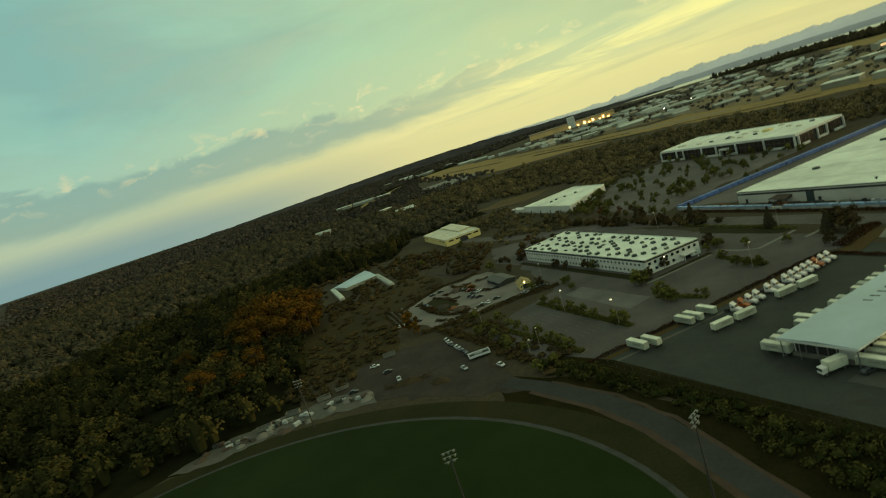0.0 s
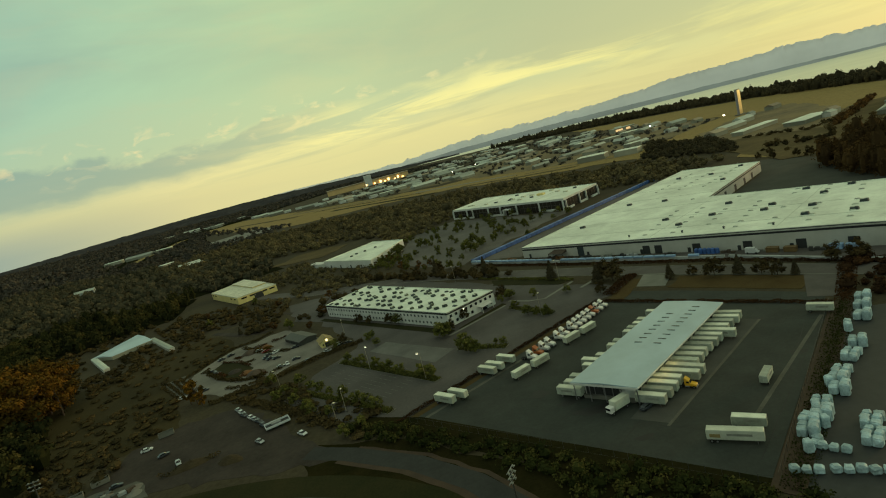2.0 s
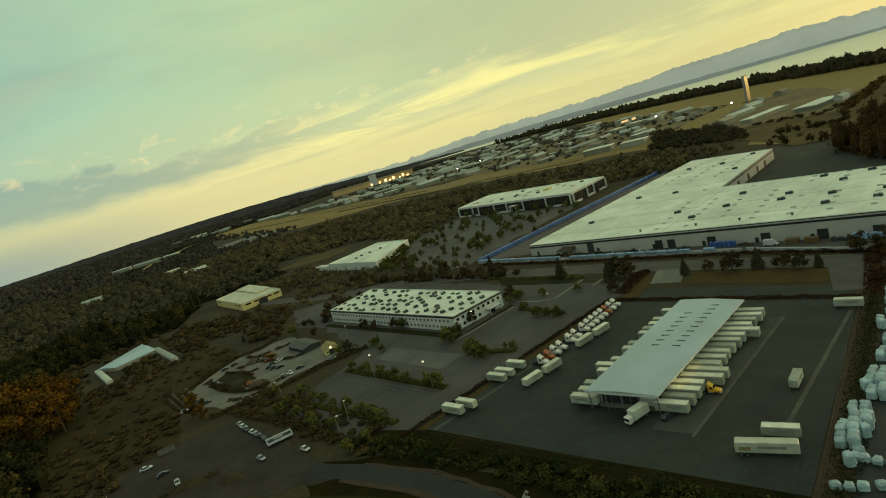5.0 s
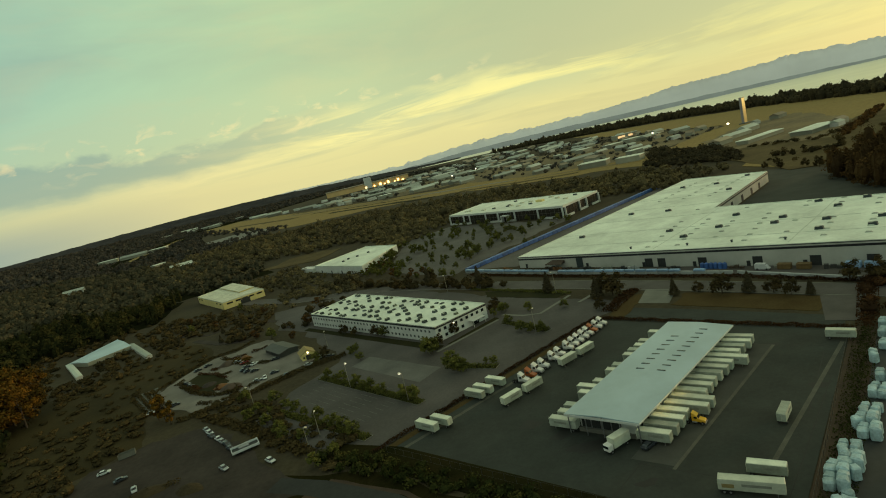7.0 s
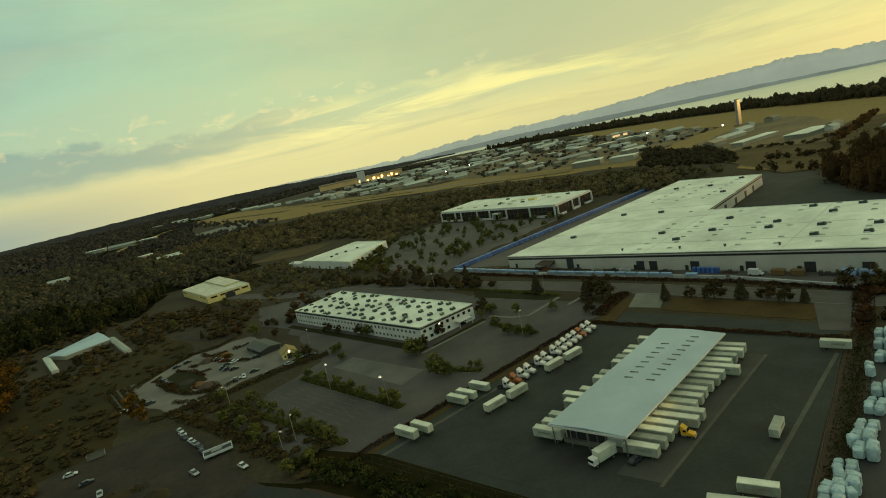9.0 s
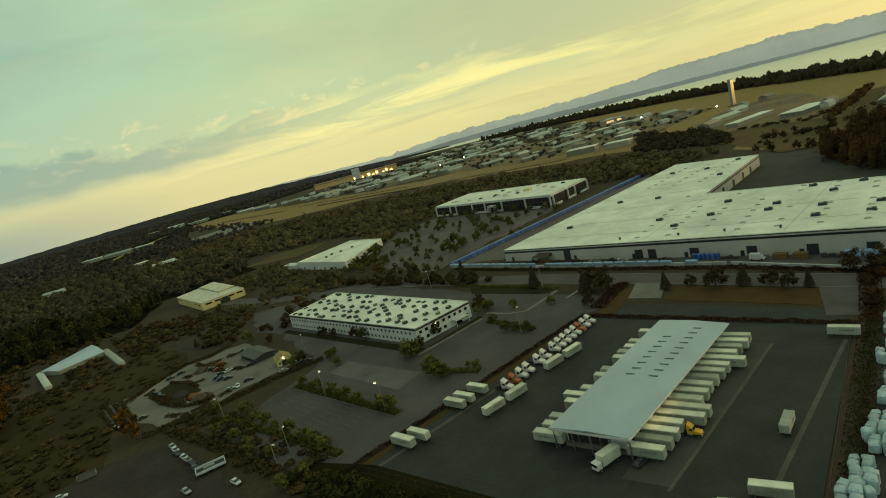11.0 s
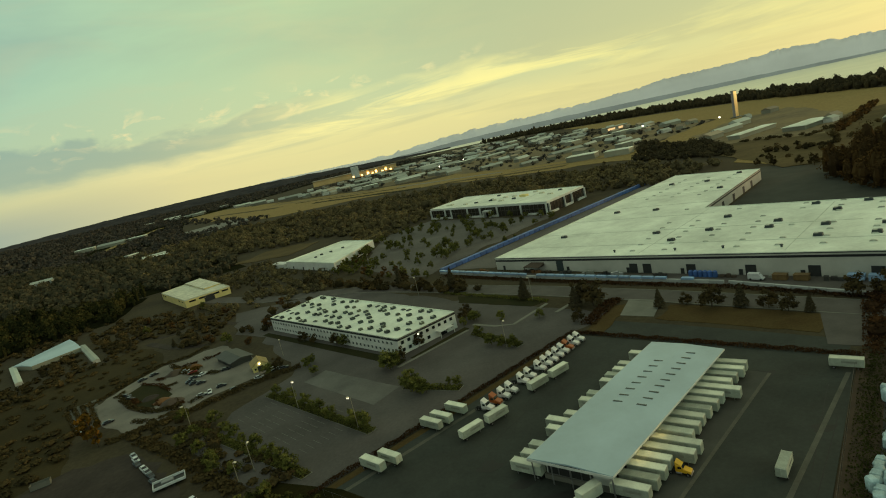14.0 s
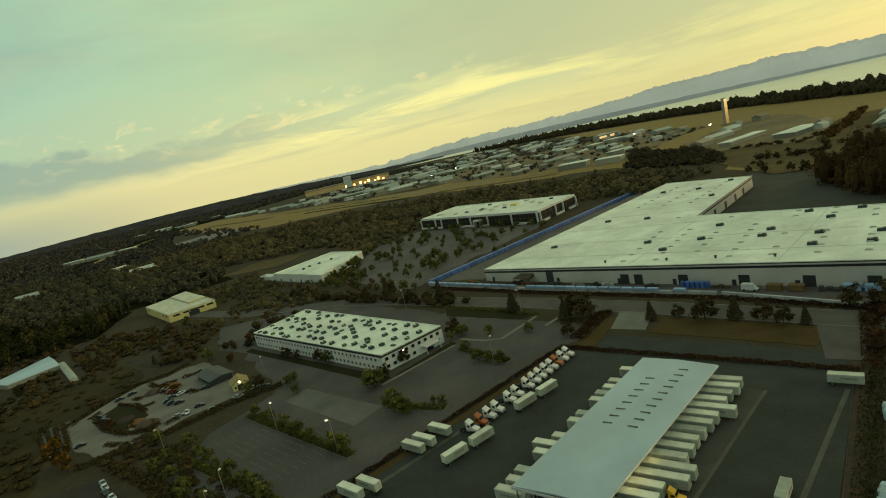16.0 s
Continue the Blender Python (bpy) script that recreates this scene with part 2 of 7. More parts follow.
M["paint_line"] = material("road_paint", (0.13, 0.13, 0.115), 0.8, vary=0.35, scale=0.8)
M["white_roof"] = material("white_membrane", (0.70, 0.76, 0.65), 0.6, vary=0.3, scale=0.05, fine_scale=0.5, bump=0.08, each=0.1)
M["metal_roof"] = material("pale_metal_roof", (0.36, 0.475, 0.535), 0.36, vary=0.18, scale=0.05, fine_scale=0.7, bump=0.05, spec=0.6)
M["leaf_dusk"] = leaf_material("dark_rust_leaves", (0.044, 0.029, 0.015), (0.074, 0.047, 0.020), (0.120, 0.068, 0.024))
M["white_wall"] = material("white_wall_paint", (0.62, 0.64, 0.60), 0.7, vary=0.14, scale=0.12, fine_scale=1.5)
M["grey_wall"] = material("grey_wall_paint", (0.50, 0.50, 0.45), 0.75, vary=0.14, scale=0.1, fine_scale=1.5)
M["yellow_wall"] = material("cream_wall", (0.70, 0.59, 0.24), 0.75, vary=0.15, scale=0.15, fine_scale=1.5)
M["trim"] = material("dark_trim", (0.03, 0.045, 0.05), 0.6, vary=0.2)
# near-black: shade inside openings as a colour; also plain dark parts
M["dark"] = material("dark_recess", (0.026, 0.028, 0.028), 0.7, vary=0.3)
M["glass"] = material("window_glass", (0.012, 0.018, 0.022), 0.08, vary=0.2, bump=0.0, spec=0.8)
M["trailer"] = material("trailer_white", (0.62, 0.65, 0.53), 0.45, vary=0.22, scale=0.35, fine_scale=3.0, bump=0.05, each=0.45)
M["trailer_side"] = material("trailer_panel", (0.36, 0.40, 0.33), 0.5, vary=0.32, scale=0.5, fine_scale=3.0, bump=0.08, each=0.5)
M["cab_white"] = material("cab_white_paint", (0.72, 0.72, 0.68), 0.35, vary=0.10, each=0.15)
M["cab_orange"] = material("cab_orange_paint", (0.36, 0.10, 0.025), 0.35, vary=0.15)
M["cab_yellow"] = material("cab_yellow_paint", (0.75, 0.42, 0.02), 0.4, vary=0.12)
M["rubber"] = material("tyre_rubber", (0.015, 0.015, 0.015), 0.9, vary=0.2)
M["steel"] = material("dull_steel", (0.25, 0.25, 0.25), 0.5, 0.6, vary=0.2)
M["pole"] = material("pole_paint", (0.30, 0.27, 0.20), 0.6, vary=0.2)
M["blue"] = material("blue_plastic", (0.050, 0.125, 0.36), 0.5, vary=0.25, each=0.4)
M["pale_blue"] = material("pale_blue_wrap", (0.26, 0.40, 0.60), 0.5, vary=0.2, each=0.4)
M["wrap"] = material("white_plastic_wrap", (0.38, 0.51, 0.54), 0.65, vary=0.42, scale=0.7, fine_scale=2.5, bump=0.6, each=0.4)
M["bark"] = material("bark", (0.07, 0.05, 0.035), 0.95, vary=0.3, scale=2)
M["soil"] = material("soil_heap", (0.07, 0.05, 0.035), 0.95, vary=0.4, scale=0.3, fine_scale=3, bump=0.5)
M["berm"] = material("berm_soil", (0.058, 0.046, 0.028), 0.95, vary=0.5, scale=0.25, fine_scale=1.5, second=(0.075, 0.056, 0.030), bump=0.5, spec=0.1)
M["mulch"] = material("mulch_heap", (0.16, 0.075, 0.025), 0.95, vary=0.4, scale=0.3, fine_scale=3, bump=0.5)
M["hedge_soil"] = material("brown_hedge_bed", (0.050, 0.030, 0.016), 0.95, vary=0.4, scale=0.2, fine_scale=2)
M["lamp"] = material("lit_lamp", (0.9, 0.9, 0.8), 0.4, vary=0.0, bump=0, emit=((1.0, 0.88, 0.62), 7.0))
M["lamp_soft"] = material("dim_lamp", (0.9, 0.85, 0.7), 0.4, vary=0.0, bump=0, emit=((1.0, 0.86, 0.60), 1.6))
# the glow of the lamp heads is put into this pale colour
M["lamp_off"] = material("pale_lamp_head", (0.78, 0.70, 0.52), 0.3, vary=0.1, bump=0)
M["warm"] = material("lit_window", (0.9, 0.7, 0.3), 0.4, vary=0.0, bump=0, emit=((1.0, 0.70, 0.26), 3.2))
M["tower_wall"] = material("lilac_grey_cladding", (0.30, 0.29, 0.30), 0.6, vary=0.15, scale=0.05, fine_scale=0.4, bump=0)
M["warm_dim"] = material("wall_light_glow", (0.9, 0.6, 0.3), 0.5, vary=0.1, bump=0, emit=((1.0, 0.62, 0.28), 0.8))
# metal whose gold tint carries the sunset glint on the tower
M["gilt"] = material("sunset_glint_metal", (0.96, 0.80, 0.48), 0.28, 1.0, vary=0.1, bump=0)
# the reflection of the bright sky is put into the pale base colour
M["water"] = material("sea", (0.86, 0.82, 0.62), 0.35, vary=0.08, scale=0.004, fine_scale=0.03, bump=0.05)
# wooded hills, with blue-grey haze mixed into their colour
M["hill"] = material("far_forest_hill", (0.060, 0.061, 0.066), 1.0, vary=0.5, scale=0.012, fine_scale=0.05, second=(0.080, 0.074, 0.072), bump=0, spec=0)
# distance haze is put into this pale colour of mountains and low hills
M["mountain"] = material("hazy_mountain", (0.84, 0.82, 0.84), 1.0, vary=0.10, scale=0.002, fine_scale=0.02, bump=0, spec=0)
M["skylight"] = material("translucent_skylight", (0.16, 0.30, 0.28), 0.35, vary=0.2, bump=0, each=0.5)
M["skylight_dark"] = material("dark_skylight", (0.035, 0.05, 0.05), 0.25, vary=0.25, bump=0, each=0.8)
M["glass_wall"] = material("dark_curtain_wall", (0.034, 0.030, 0.024), 0.22, vary=0.5, scale=0.09, bump=0, spec=0.5)
M["mullion"] = material("bronze_mullion", (0.075, 0.066, 0.052), 0.5, vary=0.2)
M["eaves_dark"] = material("black_eaves_metal", (0.012, 0.015, 0.017), 0.6, vary=0.3)
# paler pane colour for the long front of the office
M["glass_dim"] = material("pale_window_glass", (0.085, 0.10, 0.10), 0.25, vary=0.3, bump=0.0, each=0.7)
M["roof_patch"] = material("grey_roof_panel", (0.40, 0.44, 0.36), 0.6, vary=0.3, scale=0.4, each=0.5)
M["unit_lid"] = material("pale_unit_lid", (0.42, 0.46, 0.38), 0.6, vary=0.3, scale=0.5, each=0.5)
M["unit_green"] = material("dull_green_unit", (0.085, 0.105, 0.070), 0.6, vary=0.3, scale=0.5, each=0.7)
M["asphalt_far"] = material("pale_lot_asphalt", (0.116, 0.109, 0.101), 0.92, vary=0.4, scale=0.03, fine_scale=0.5, spec=0.2)
M["apron"] = material("worn_concrete", (0.050, 0.052, 0.045), 0.9, vary=0.3, scale=0.12, fine_scale=2.0)
M["roof_cream"] = material("worn_cream_roof", (0.60, 0.60, 0.46), 0.75, vary=0.35, scale=0.2, fine_scale=1.2, bump=0.05)
M["roof_tan"] = material("tan_shingles", (0.30, 0.23, 0.09), 0.85, vary=0.25, scale=0.8)
M["roof_grey"] = material("grey_green_roof", (0.38, 0.42, 0.36), 0.7, vary=0.2, scale=0.02, fine_scale=0.2, bump=0, each=0.7)
M["roof_brown"] = material("brown_roof", (0.30, 0.25, 0.17), 0.8, vary=0.2, scale=0.02, fine_scale=0.2, bump=0, each=0.6)
M["far_wall"] = material("far_wall_paint", (0.27, 0.27, 0.21), 0.8, vary=0.2, scale=0.03, fine_scale=0.2, bump=0, each=0.7)
M["car_white"] = material("car_white_paint", (0.62, 0.64, 0.64), 0.3, vary=0.08, each=0.2)
M["car_dark"] = material("car_dark_paint", (0.03, 0.035, 0.045), 0.3, vary=0.15, each=0.6)
M["car_silver"] = material("car_silver_paint", (0.35, 0.37, 0.38), 0.3, 0.3, vary=0.1, each=0.4)
M["car_red"] = material("car_red_paint", (0.25, 0.03, 0.02), 0.3, vary=0.1)
M["trim_grey"] = material("faded_panel", (0.25, 0.26, 0.22), 0.6, vary=0.3, scale=0.6)
M["steel_dark"] = material("dark_steel", (0.06, 0.06, 0.055), 0.6, 0.3, vary=0.2)
M["concrete_pale"] = material("pale_concrete", (0.40, 0.42, 0.41), 0.85, vary=0.2, scale=0.3, each=0.3)
M["cab_yellow_dull"] = material("rusty_yellow_paint", (0.16, 0.10, 0.035), 0.7, vary=0.4, scale=0.6)
M["hangar_wall"] = material("tan_hangar_wall", (0.80, 0.54, 0.24), 0.8, vary=0.15, scale=0.02, fine_scale=0.2, bump=0)
M["seam"] = material("grey_seam", (0.54, 0.59, 0.51), 0.7, vary=0.2, scale=0.2)
# paler, greyer leaves: the haze of distance is put into the colour
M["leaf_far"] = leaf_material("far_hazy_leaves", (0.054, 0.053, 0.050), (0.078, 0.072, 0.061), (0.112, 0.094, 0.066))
M["leaf"] = leaf_material("green_leaves", (0.056, 0.060, 0.020), (0.108, 0.112, 0.031), (0.195, 0.182, 0.045))
M["leaf_dark"] = leaf_material("dark_woodland_leaves", (0.038, 0.032, 0.017), (0.070, 0.054, 0.025), (0.118, 0.080, 0.033))
# leaves lifted and greyed in colour to stand for middle-distance haze
M["leaf_mid"] = leaf_material("hazy_brown_green_leaves", (0.052, 0.051, 0.035), (0.080, 0.073, 0.046), (0.116, 0.094, 0.053))
M["leaf_wood"] = leaf_material("deep_green_leaves", (0.020, 0.023, 0.010), (0.043, 0.043, 0.016), (0.098, 0.078, 0.025))
# woodland ground with the shade under the trees put into its colour
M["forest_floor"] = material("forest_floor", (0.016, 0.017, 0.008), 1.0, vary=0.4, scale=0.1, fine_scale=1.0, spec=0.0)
M["rough_verge"] = material("rough_verge_grass", (0.020, 0.021, 0.008), 1.0, vary=0.5, scale=0.09, fine_scale=1.0, second=(0.032, 0.024, 0.010), spec=0.0)
M["path_grey"] = material("grey_path", (0.052, 0.056, 0.050), 0.95, vary=0.4, scale=0.2, fine_scale=2.0, spec=0.2)
M["road_grey"] = material("dark_road_asphalt", (0.034, 0.035, 0.033), 0.9, vary=0.45, scale=0.07, fine_scale=0.8, spec=0.3)
M["leaf_belt"] = leaf_material("brown_olive_leaves", (0.084, 0.072, 0.042), (0.140, 0.114, 0.057), (0.200, 0.152, 0.066))
M["leaf_autumn"] = leaf_material("autumn_leaves", (0.036, 0.032, 0.011), (0.104, 0.060, 0.012), (0.225, 0.100, 0.014))
M["leaf_rust"] = leaf_material("rust_leaves", (0.036, 0.022, 0.013), (0.062, 0.034, 0.017), (0.11, 0.052, 0.021))
M["leaf_bank"] = leaf_material("bramble_leaves", (0.020, 0.025, 0.009), (0.042, 0.047, 0.015), (0.088, 0.078, 0.024))
M["leaf_russet"] = leaf_material("russet_leaves", (0.056, 0.034, 0.017), (0.100, 0.056, 0.022), (0.175, 0.088, 0.028))
M["conifer"] = leaf_material("conifer_needles", (0.042, 0.037, 0.024), (0.064, 0.054, 0.031), (0.094, 0.074, 0.038))


# ---- building blocks ----
def part(name, bm, mat, parent=None, label="", smooth=False):
    me = bpy.data.meshes.new(name)
    bmesh.ops.recalc_face_normals(bm, faces=bm.faces)
    bm.to_mesh(me)
    bm.free()
    me.materials.append(mat)
    if smooth:
        me.shade_smooth()
    ob = new(name, me)
    ob.parent = parent
    if label:
        ob["label"] = label
    return ob


def piece(name, me, parent, m):
    ob = new(name, me)
    ob.parent = parent
    ob.matrix_basis = m
    return ob


def thing(name, label, category, m=None, group="", kind=""):
    ob = new(name)
    ob.empty_display_size = 0.5
    if m is not None:
        ob.matrix_basis = m
    return tagged(ob, label, category, group, kind)


def box(bm, x0, x1, y0, y1, z0, z1, bevel=0.0):
    """A box, its edges rounded off where bevel is given."""
    vs = [bm.verts.new((x, y, z)) for z in (z0, z1) for x, y in ((x0, y0), (x1, y0), (x1, y1), (x0, y1))]
    fs = [bm.faces.new([vs[i] for i in f]) for f in ((3, 2, 1, 0), (4, 5, 6, 7), (0, 1, 5, 4), (1, 2, 6, 5), (2, 3, 7, 6), (3, 0, 4, 7))]
    if bevel:
        edges = list({e for f in fs for e in f.edges})
        bmesh.ops.bevel(bm, geom=edges, offset=bevel, segments=1, affect="EDGES")
    return bm


def prism(bm, pts, z0, z1, z1s=None):
    """A prism on a plan of points, top at z1 (or at one height a point)."""
    n = len(pts)
    lo = [bm.verts.new((x, y, z0)) for x, y in pts]
    hi = [bm.verts.new((x, y, z1s[i] if z1s else z1)) for i, (x, y) in enumerate(pts)]
    bm.faces.new(lo[::-1])
    bm.faces.new(hi)
    for i in range(n):
        j = (i + 1) % n
        bm.faces.new((lo[i], lo[j], hi[j], hi[i]))
    return bm


def tube(bm, a, b, r0, r1, n=8):
    a, b = Vector(a), Vector(b)
    q = (b - a).to_track_quat("Z", "Y")
    rings = []
    for p, r in ((a, r0), (b, r1)):
        rings.append([bm.verts.new(p + q @ Vector((r * math.cos(2 * math.pi * i / n), r * math.sin(2 * math.pi * i / n), 0))) for i in range(n)])
    for i in range(n):
        j = (i + 1) % n
        bm.faces.new((rings[0][i], rings[0][j], rings[1][j], rings[1][i]))
    bm.faces.new(rings[0][::-1])
    bm.faces.new(rings[1])
    return bm


def mesh_of(name, bm, mat):
    me = bpy.data.meshes.new(name)
    bmesh.ops.recalc_face_normals(bm, faces=bm.faces)
    bm.to_mesh(me)
    bm.free()
    me.materials.append(mat)
    return me


def slab(name, pts, z, mat, label, category, thick=0.25, kind="structure"):
    """A flat piece of ground on a plan of points, its top at z."""
    ob = part(name, prism(bmesh.new(), pts, z - thick, z), mat)
    return tagged(ob, label, category, kind=kind)


def strip(line, width):
    """The plan of a strip along a line of points."""
    left, right = [], []
    for i, p in enumerate(line):
        a, b = Vector(line[max(i - 1, 0)]), Vector(line[min(i + 1, len(line) - 1)])
        d = (b - a).normalized()
        n = Vector((-d.y, d.x)) * width / 2
        left.append(tuple(Vector(p) + n))
        right.append(tuple(Vector(p) - n))
    return right + left[::-1]


def ragged(pts, step, amp, seed):
    """A plan with its edges broken up as worn ground has them."""
    out = []
    for (ax, ay), (bx, by) in zip(pts, pts[1:] + pts[:1]):
        n = max(1, int(math.hypot(bx - ax, by - ay) / step))
        for i in range(n):
            x, y = ax + (bx - ax) * i / n, ay + (by - ay) * i / n
            k = Vector((x / step * 0.7, y / step * 0.7, seed))
            out.append((x + amp * noise.noise(k), y + amp * noise.noise(k + Vector((9, 4, 2)))))
    return out


def inside(pts, poly):
    """Which of the points (n x 2) lie inside the plan."""
    x, y = pts[:, 0], pts[:, 1]
    hit = np.zeros(len(pts), bool)
    for (ax, ay), (bx, by) in zip(poly, poly[1:] + poly[:1]):
        cross = ((ay > y) != (by > y)) & (x < (bx - ax) * (y - ay) / (by - ay + 1e-12) + ax)
        hit ^= cross
    return hit


def scatter(poly, step, rng, jitter=0.45):
    p = np.array(poly)
    gx, gy = np.meshgrid(np.arange(p[:, 0].min(), p[:, 0].max(), step), np.arange(p[:, 1].min(), p[:, 1].max(), step))
    pts = np.stack([gx.ravel(), gy.ravel()], 1)
    pts = pts + rng.uniform(-jitter, jitter, pts.shape) * step
    return pts[inside(pts, poly)]


def along(a, b, s):
    return (a[0] + (b[0] - a[0]) * s, a[1] + (b[1] - a[1]) * s)


def face_pose(a, b, s, z, out=0.0):
    """A pose on the wall from a to b, s metres along it at height z: x along the wall, y out of it (to the right of a to b)."""
    d = (Vector(b) - Vector(a)).normalized()
    p = Vector(a) + d * s + Vector((d.y, -d.x)) * out
    return Matrix.Translation((p.x, p.y, z)) @ Matrix.Rotation(math.atan2(d.y, d.x), 4, "Z")


# ---- ground, roads, lots ----
def ground_sheet():
    bm = bmesh.new()
    rings = [0, 60, 150, 300, 500, 800, 1200, 1800, 2600, 3600, 4950]
    n = 72
    centre = bm.verts.new((0, 0, 0))
    prev = None
    for r in rings[1:]:
        ring = [bm.verts.new((r * math.cos(2 * math.pi * i / n), r * math.sin(2 * math.pi * i / n), 0)) for i in range(n)]
        for i in range(n):
            j = (i + 1) % n
            if prev is None:
                bm.faces.new((centre, ring[i], ring[j]))
            else:
                bm.faces.new((prev[i], ring[i], ring[j], prev[j]))
        prev = ring
    return tagged(part("ground", bm, M["earth"]), "brown-green scrub ground reaching to the horizon", "ground", kind="structure")


ground_sheet()
YARD = [(-31, 163), (50, 91), (119, 167), (57, 229)]
slab("yard_pavement", YARD, 0.10, M["asphalt"], "dark asphalt freight yard with worn lane lines", "pavement")
PARK = [(-66, 182), (-35, 164), (56, 231), (76, 243), (30, 296), (-30, 372), (-60, 400), (-128, 400), (-112, 345), (-98, 336), (-58, 262), (-88, 212)]
slab("parking_pavement", ragged(PARK, 7, 4, 61), 0.06, M["asphalt_lot"], "dark asphalt parking lot round the office", "pavement")
slab("parking_pavement", ragged([(-48, 458), (-24, 415), (0, 380), (84, 466), (118, 494), (14, 632), (-36, 590)], 9, 5, 62), 0.06, M["asphalt_far"], "dark asphalt parking lot with small trees", "pavement")
slab("street", strip([(-210, 500), (-110, 420), (-40, 386), (0, 352), (60, 293), (100, 249), (150, 190), (220, 105)], 13), 0.12, M["asphalt_old"], "grey asphalt street past the warehouse", "road")
STREET = [(-210, 500), (-110, 420), (-40, 386), (0, 352), (60, 293), (100, 249), (150, 190), (220, 105)]
for side in (-1, 1):
    edge = [(x + 0.72 * side * 6.7, y + 0.68 * side * 6.7) for x, y in STREET[1:]]
    slab("kerb", strip(edge, 0.45), 0.24, M["concrete"], "pale concrete kerb along the street", "kerb")
slab("warehouse_pavement", [(10, 380), (46, 346), (173, 216), (223, 158), (215, 140), (130, 236), (60, 322)], 0.08, M["asphalt_old"], "grey asphalt loading strip beside the warehouse", "pavement")
slab("warehouse_pavement", [(177, 353), (291, 208), (340, 260), (330, 400), (300, 500), (258, 432)], 0.08, M["asphalt"], "dark asphalt lot behind the warehouse", "pavement")
slab("side_pavement", ragged([(20, 384), (44, 362), (232, 518), (222, 545), (130, 474)], 9, 2, 66), 0.05, M["asphalt_far"], "worn grey paving between the crates and the warehouse", "pavement")
slab("driveway", [(78, 238), (88, 229), (98, 244), (88, 254)], 0.15, M["concrete"], "pale concrete driveway apron", "pavement")
slab("driveway", [(119, 178), (127, 171), (145, 196), (136, 205)], 0.15, M["asphalt_old"], "pale concrete driveway apron", "pavement")
slab("rear_lot_pavement", [(57, 230), (118, 168), (126, 178), (90, 218), (72, 236)], 0.06, M["asphalt"], "grey asphalt strip behind the yard fence", "pavement")
slab("dry_verge", ragged([(88, 226), (123, 186), (134, 197), (99, 237)], 3, 1.6, 21), 0.14, M["dry_near"], "dry yellow-brown grass verge", "grass")
slab("dry_verge", ragged([(59, 228), (66, 224), (86, 248), (80, 250)], 3, 1.6, 22), 0.14, M["dry_near"], "dry yellow-brown grass verge", "grass")
slab("front_verge", ragged([(-70, 162), (-36, 153), (6, 117), (46, 82), (70, 70), (90, 10), (60, -80), (-20, -90), (-30, 60), (-60, 130)], 8, 4, 94), 0.03, M["rough_verge"], "dark rough grass and weeds beside the road", "grass")
FRONT_ROAD = [(-66, 158), (-51, 150.5), (-29, 135), (-13, 118.5), (-3, 103), (6.4, 88), (18, 68), (30, 45)]
slab("front_road", strip(FRONT_ROAD, 7.2), 0.08, M["road_grey"], "curving dark grey asphalt road beside the playing field", "road")
for side, wide in ((-1, 2.4), (1, 1.6)):
    edge = [(x + 0.78 * side * 4.4, y + 0.62 * side * 4.4) for x, y in FRONT_ROAD[1:]]
    slab("road_verge", ragged(strip(edge, wide), 5, 0.9, 97 + side), 0.065, M["hedge_soil"], "thin rust-brown dry grass along the road", "grass")
slab("front_lot_pavement", ragged([(-148, 199), (-134, 210), (-114, 217), (-95, 202), (-70, 170), (-54, 154), (-52, 149), (-79, 151.5), (-104, 157), (-119, 159), (-140, 153), (-150, 166), (-146, 180)], 5, 4, 41), 0.06, M["dirt_lot"], "worn dark asphalt lot with parked vehicles", "pavement")
slab("meadow", ragged([(-256, 292), (-240, 304), (-224, 326), (-190, 352), (-177, 366), (-150, 338), (-142, 312), (-158, 286), (-152, 262), (-146, 240), (-134, 212), (-148, 200), (-160, 190), (-185, 196), (-205, 232), (-228, 262)], 6, 5, 11), 0.04, M["meadow"], "dark olive-brown rough meadow beside the wood", "grass")
slab("pale_patch", ragged([(-52.7, 245.8), (-44.9, 253.7), (-12, 219.3), (-21.1, 209.3)], 6, 0.5, 91), 0.1, M["asphalt_pale"], "paler rectangle of asphalt in the lot", "pavement")
slab("dirt_track", strip([(-176, 372), (-150, 348), (-128, 338)], 5), 0.09, M["dirt_lot"], "pale dirt track across rough ground", "path")
slab("dirt_track", strip([(-196, 396), (-170, 380), (-140, 392), (-120, 372)], 4), 0.08, M["dirt_lot"], "pale dirt track across rough ground", "path")
slab("nursery_pavement", ragged([(-156, 275), (-138, 249), (-122, 236), (-112, 238), (-103, 245), (-94, 256), (-82, 262), (-74, 270), (-84, 292), (-98, 307), (-114, 329), (-124, 327), (-130, 318), (-142, 315), (-149, 302), (-153, 291)], 4, 1.6, 51), 0.08, M["gravel"], "pale gravel landscaping yard with heaps", "gravel")
slab("wrap_yard_pavement", [(52, 84), (64, 78), (150, 150), (122, 160)], 0.05, M["dark"], "dark wet asphalt storage yard", "pavement")


def ellipse(cx, cy, rx, ry, n=72):
    return [(cx + rx * math.cos(2 * math.pi * i / n), cy + ry * math.sin(2 * math.pi * i / n)) for i in range(n)]


slab("verge", ellipse(-108, 45, 121, 106), 0.05, M["verge"], "olive grass bank round the playing field", "grass")
slab("field_path", ellipse(-108, 45, 110.8, 95.8), 0.09, M["path_grey"], "narrow grey path round the playing field", "path")
slab("playing_field", ellipse(-108, 45, 109, 94), 0.13, M["grass"], "dark green mown playing field", "field")
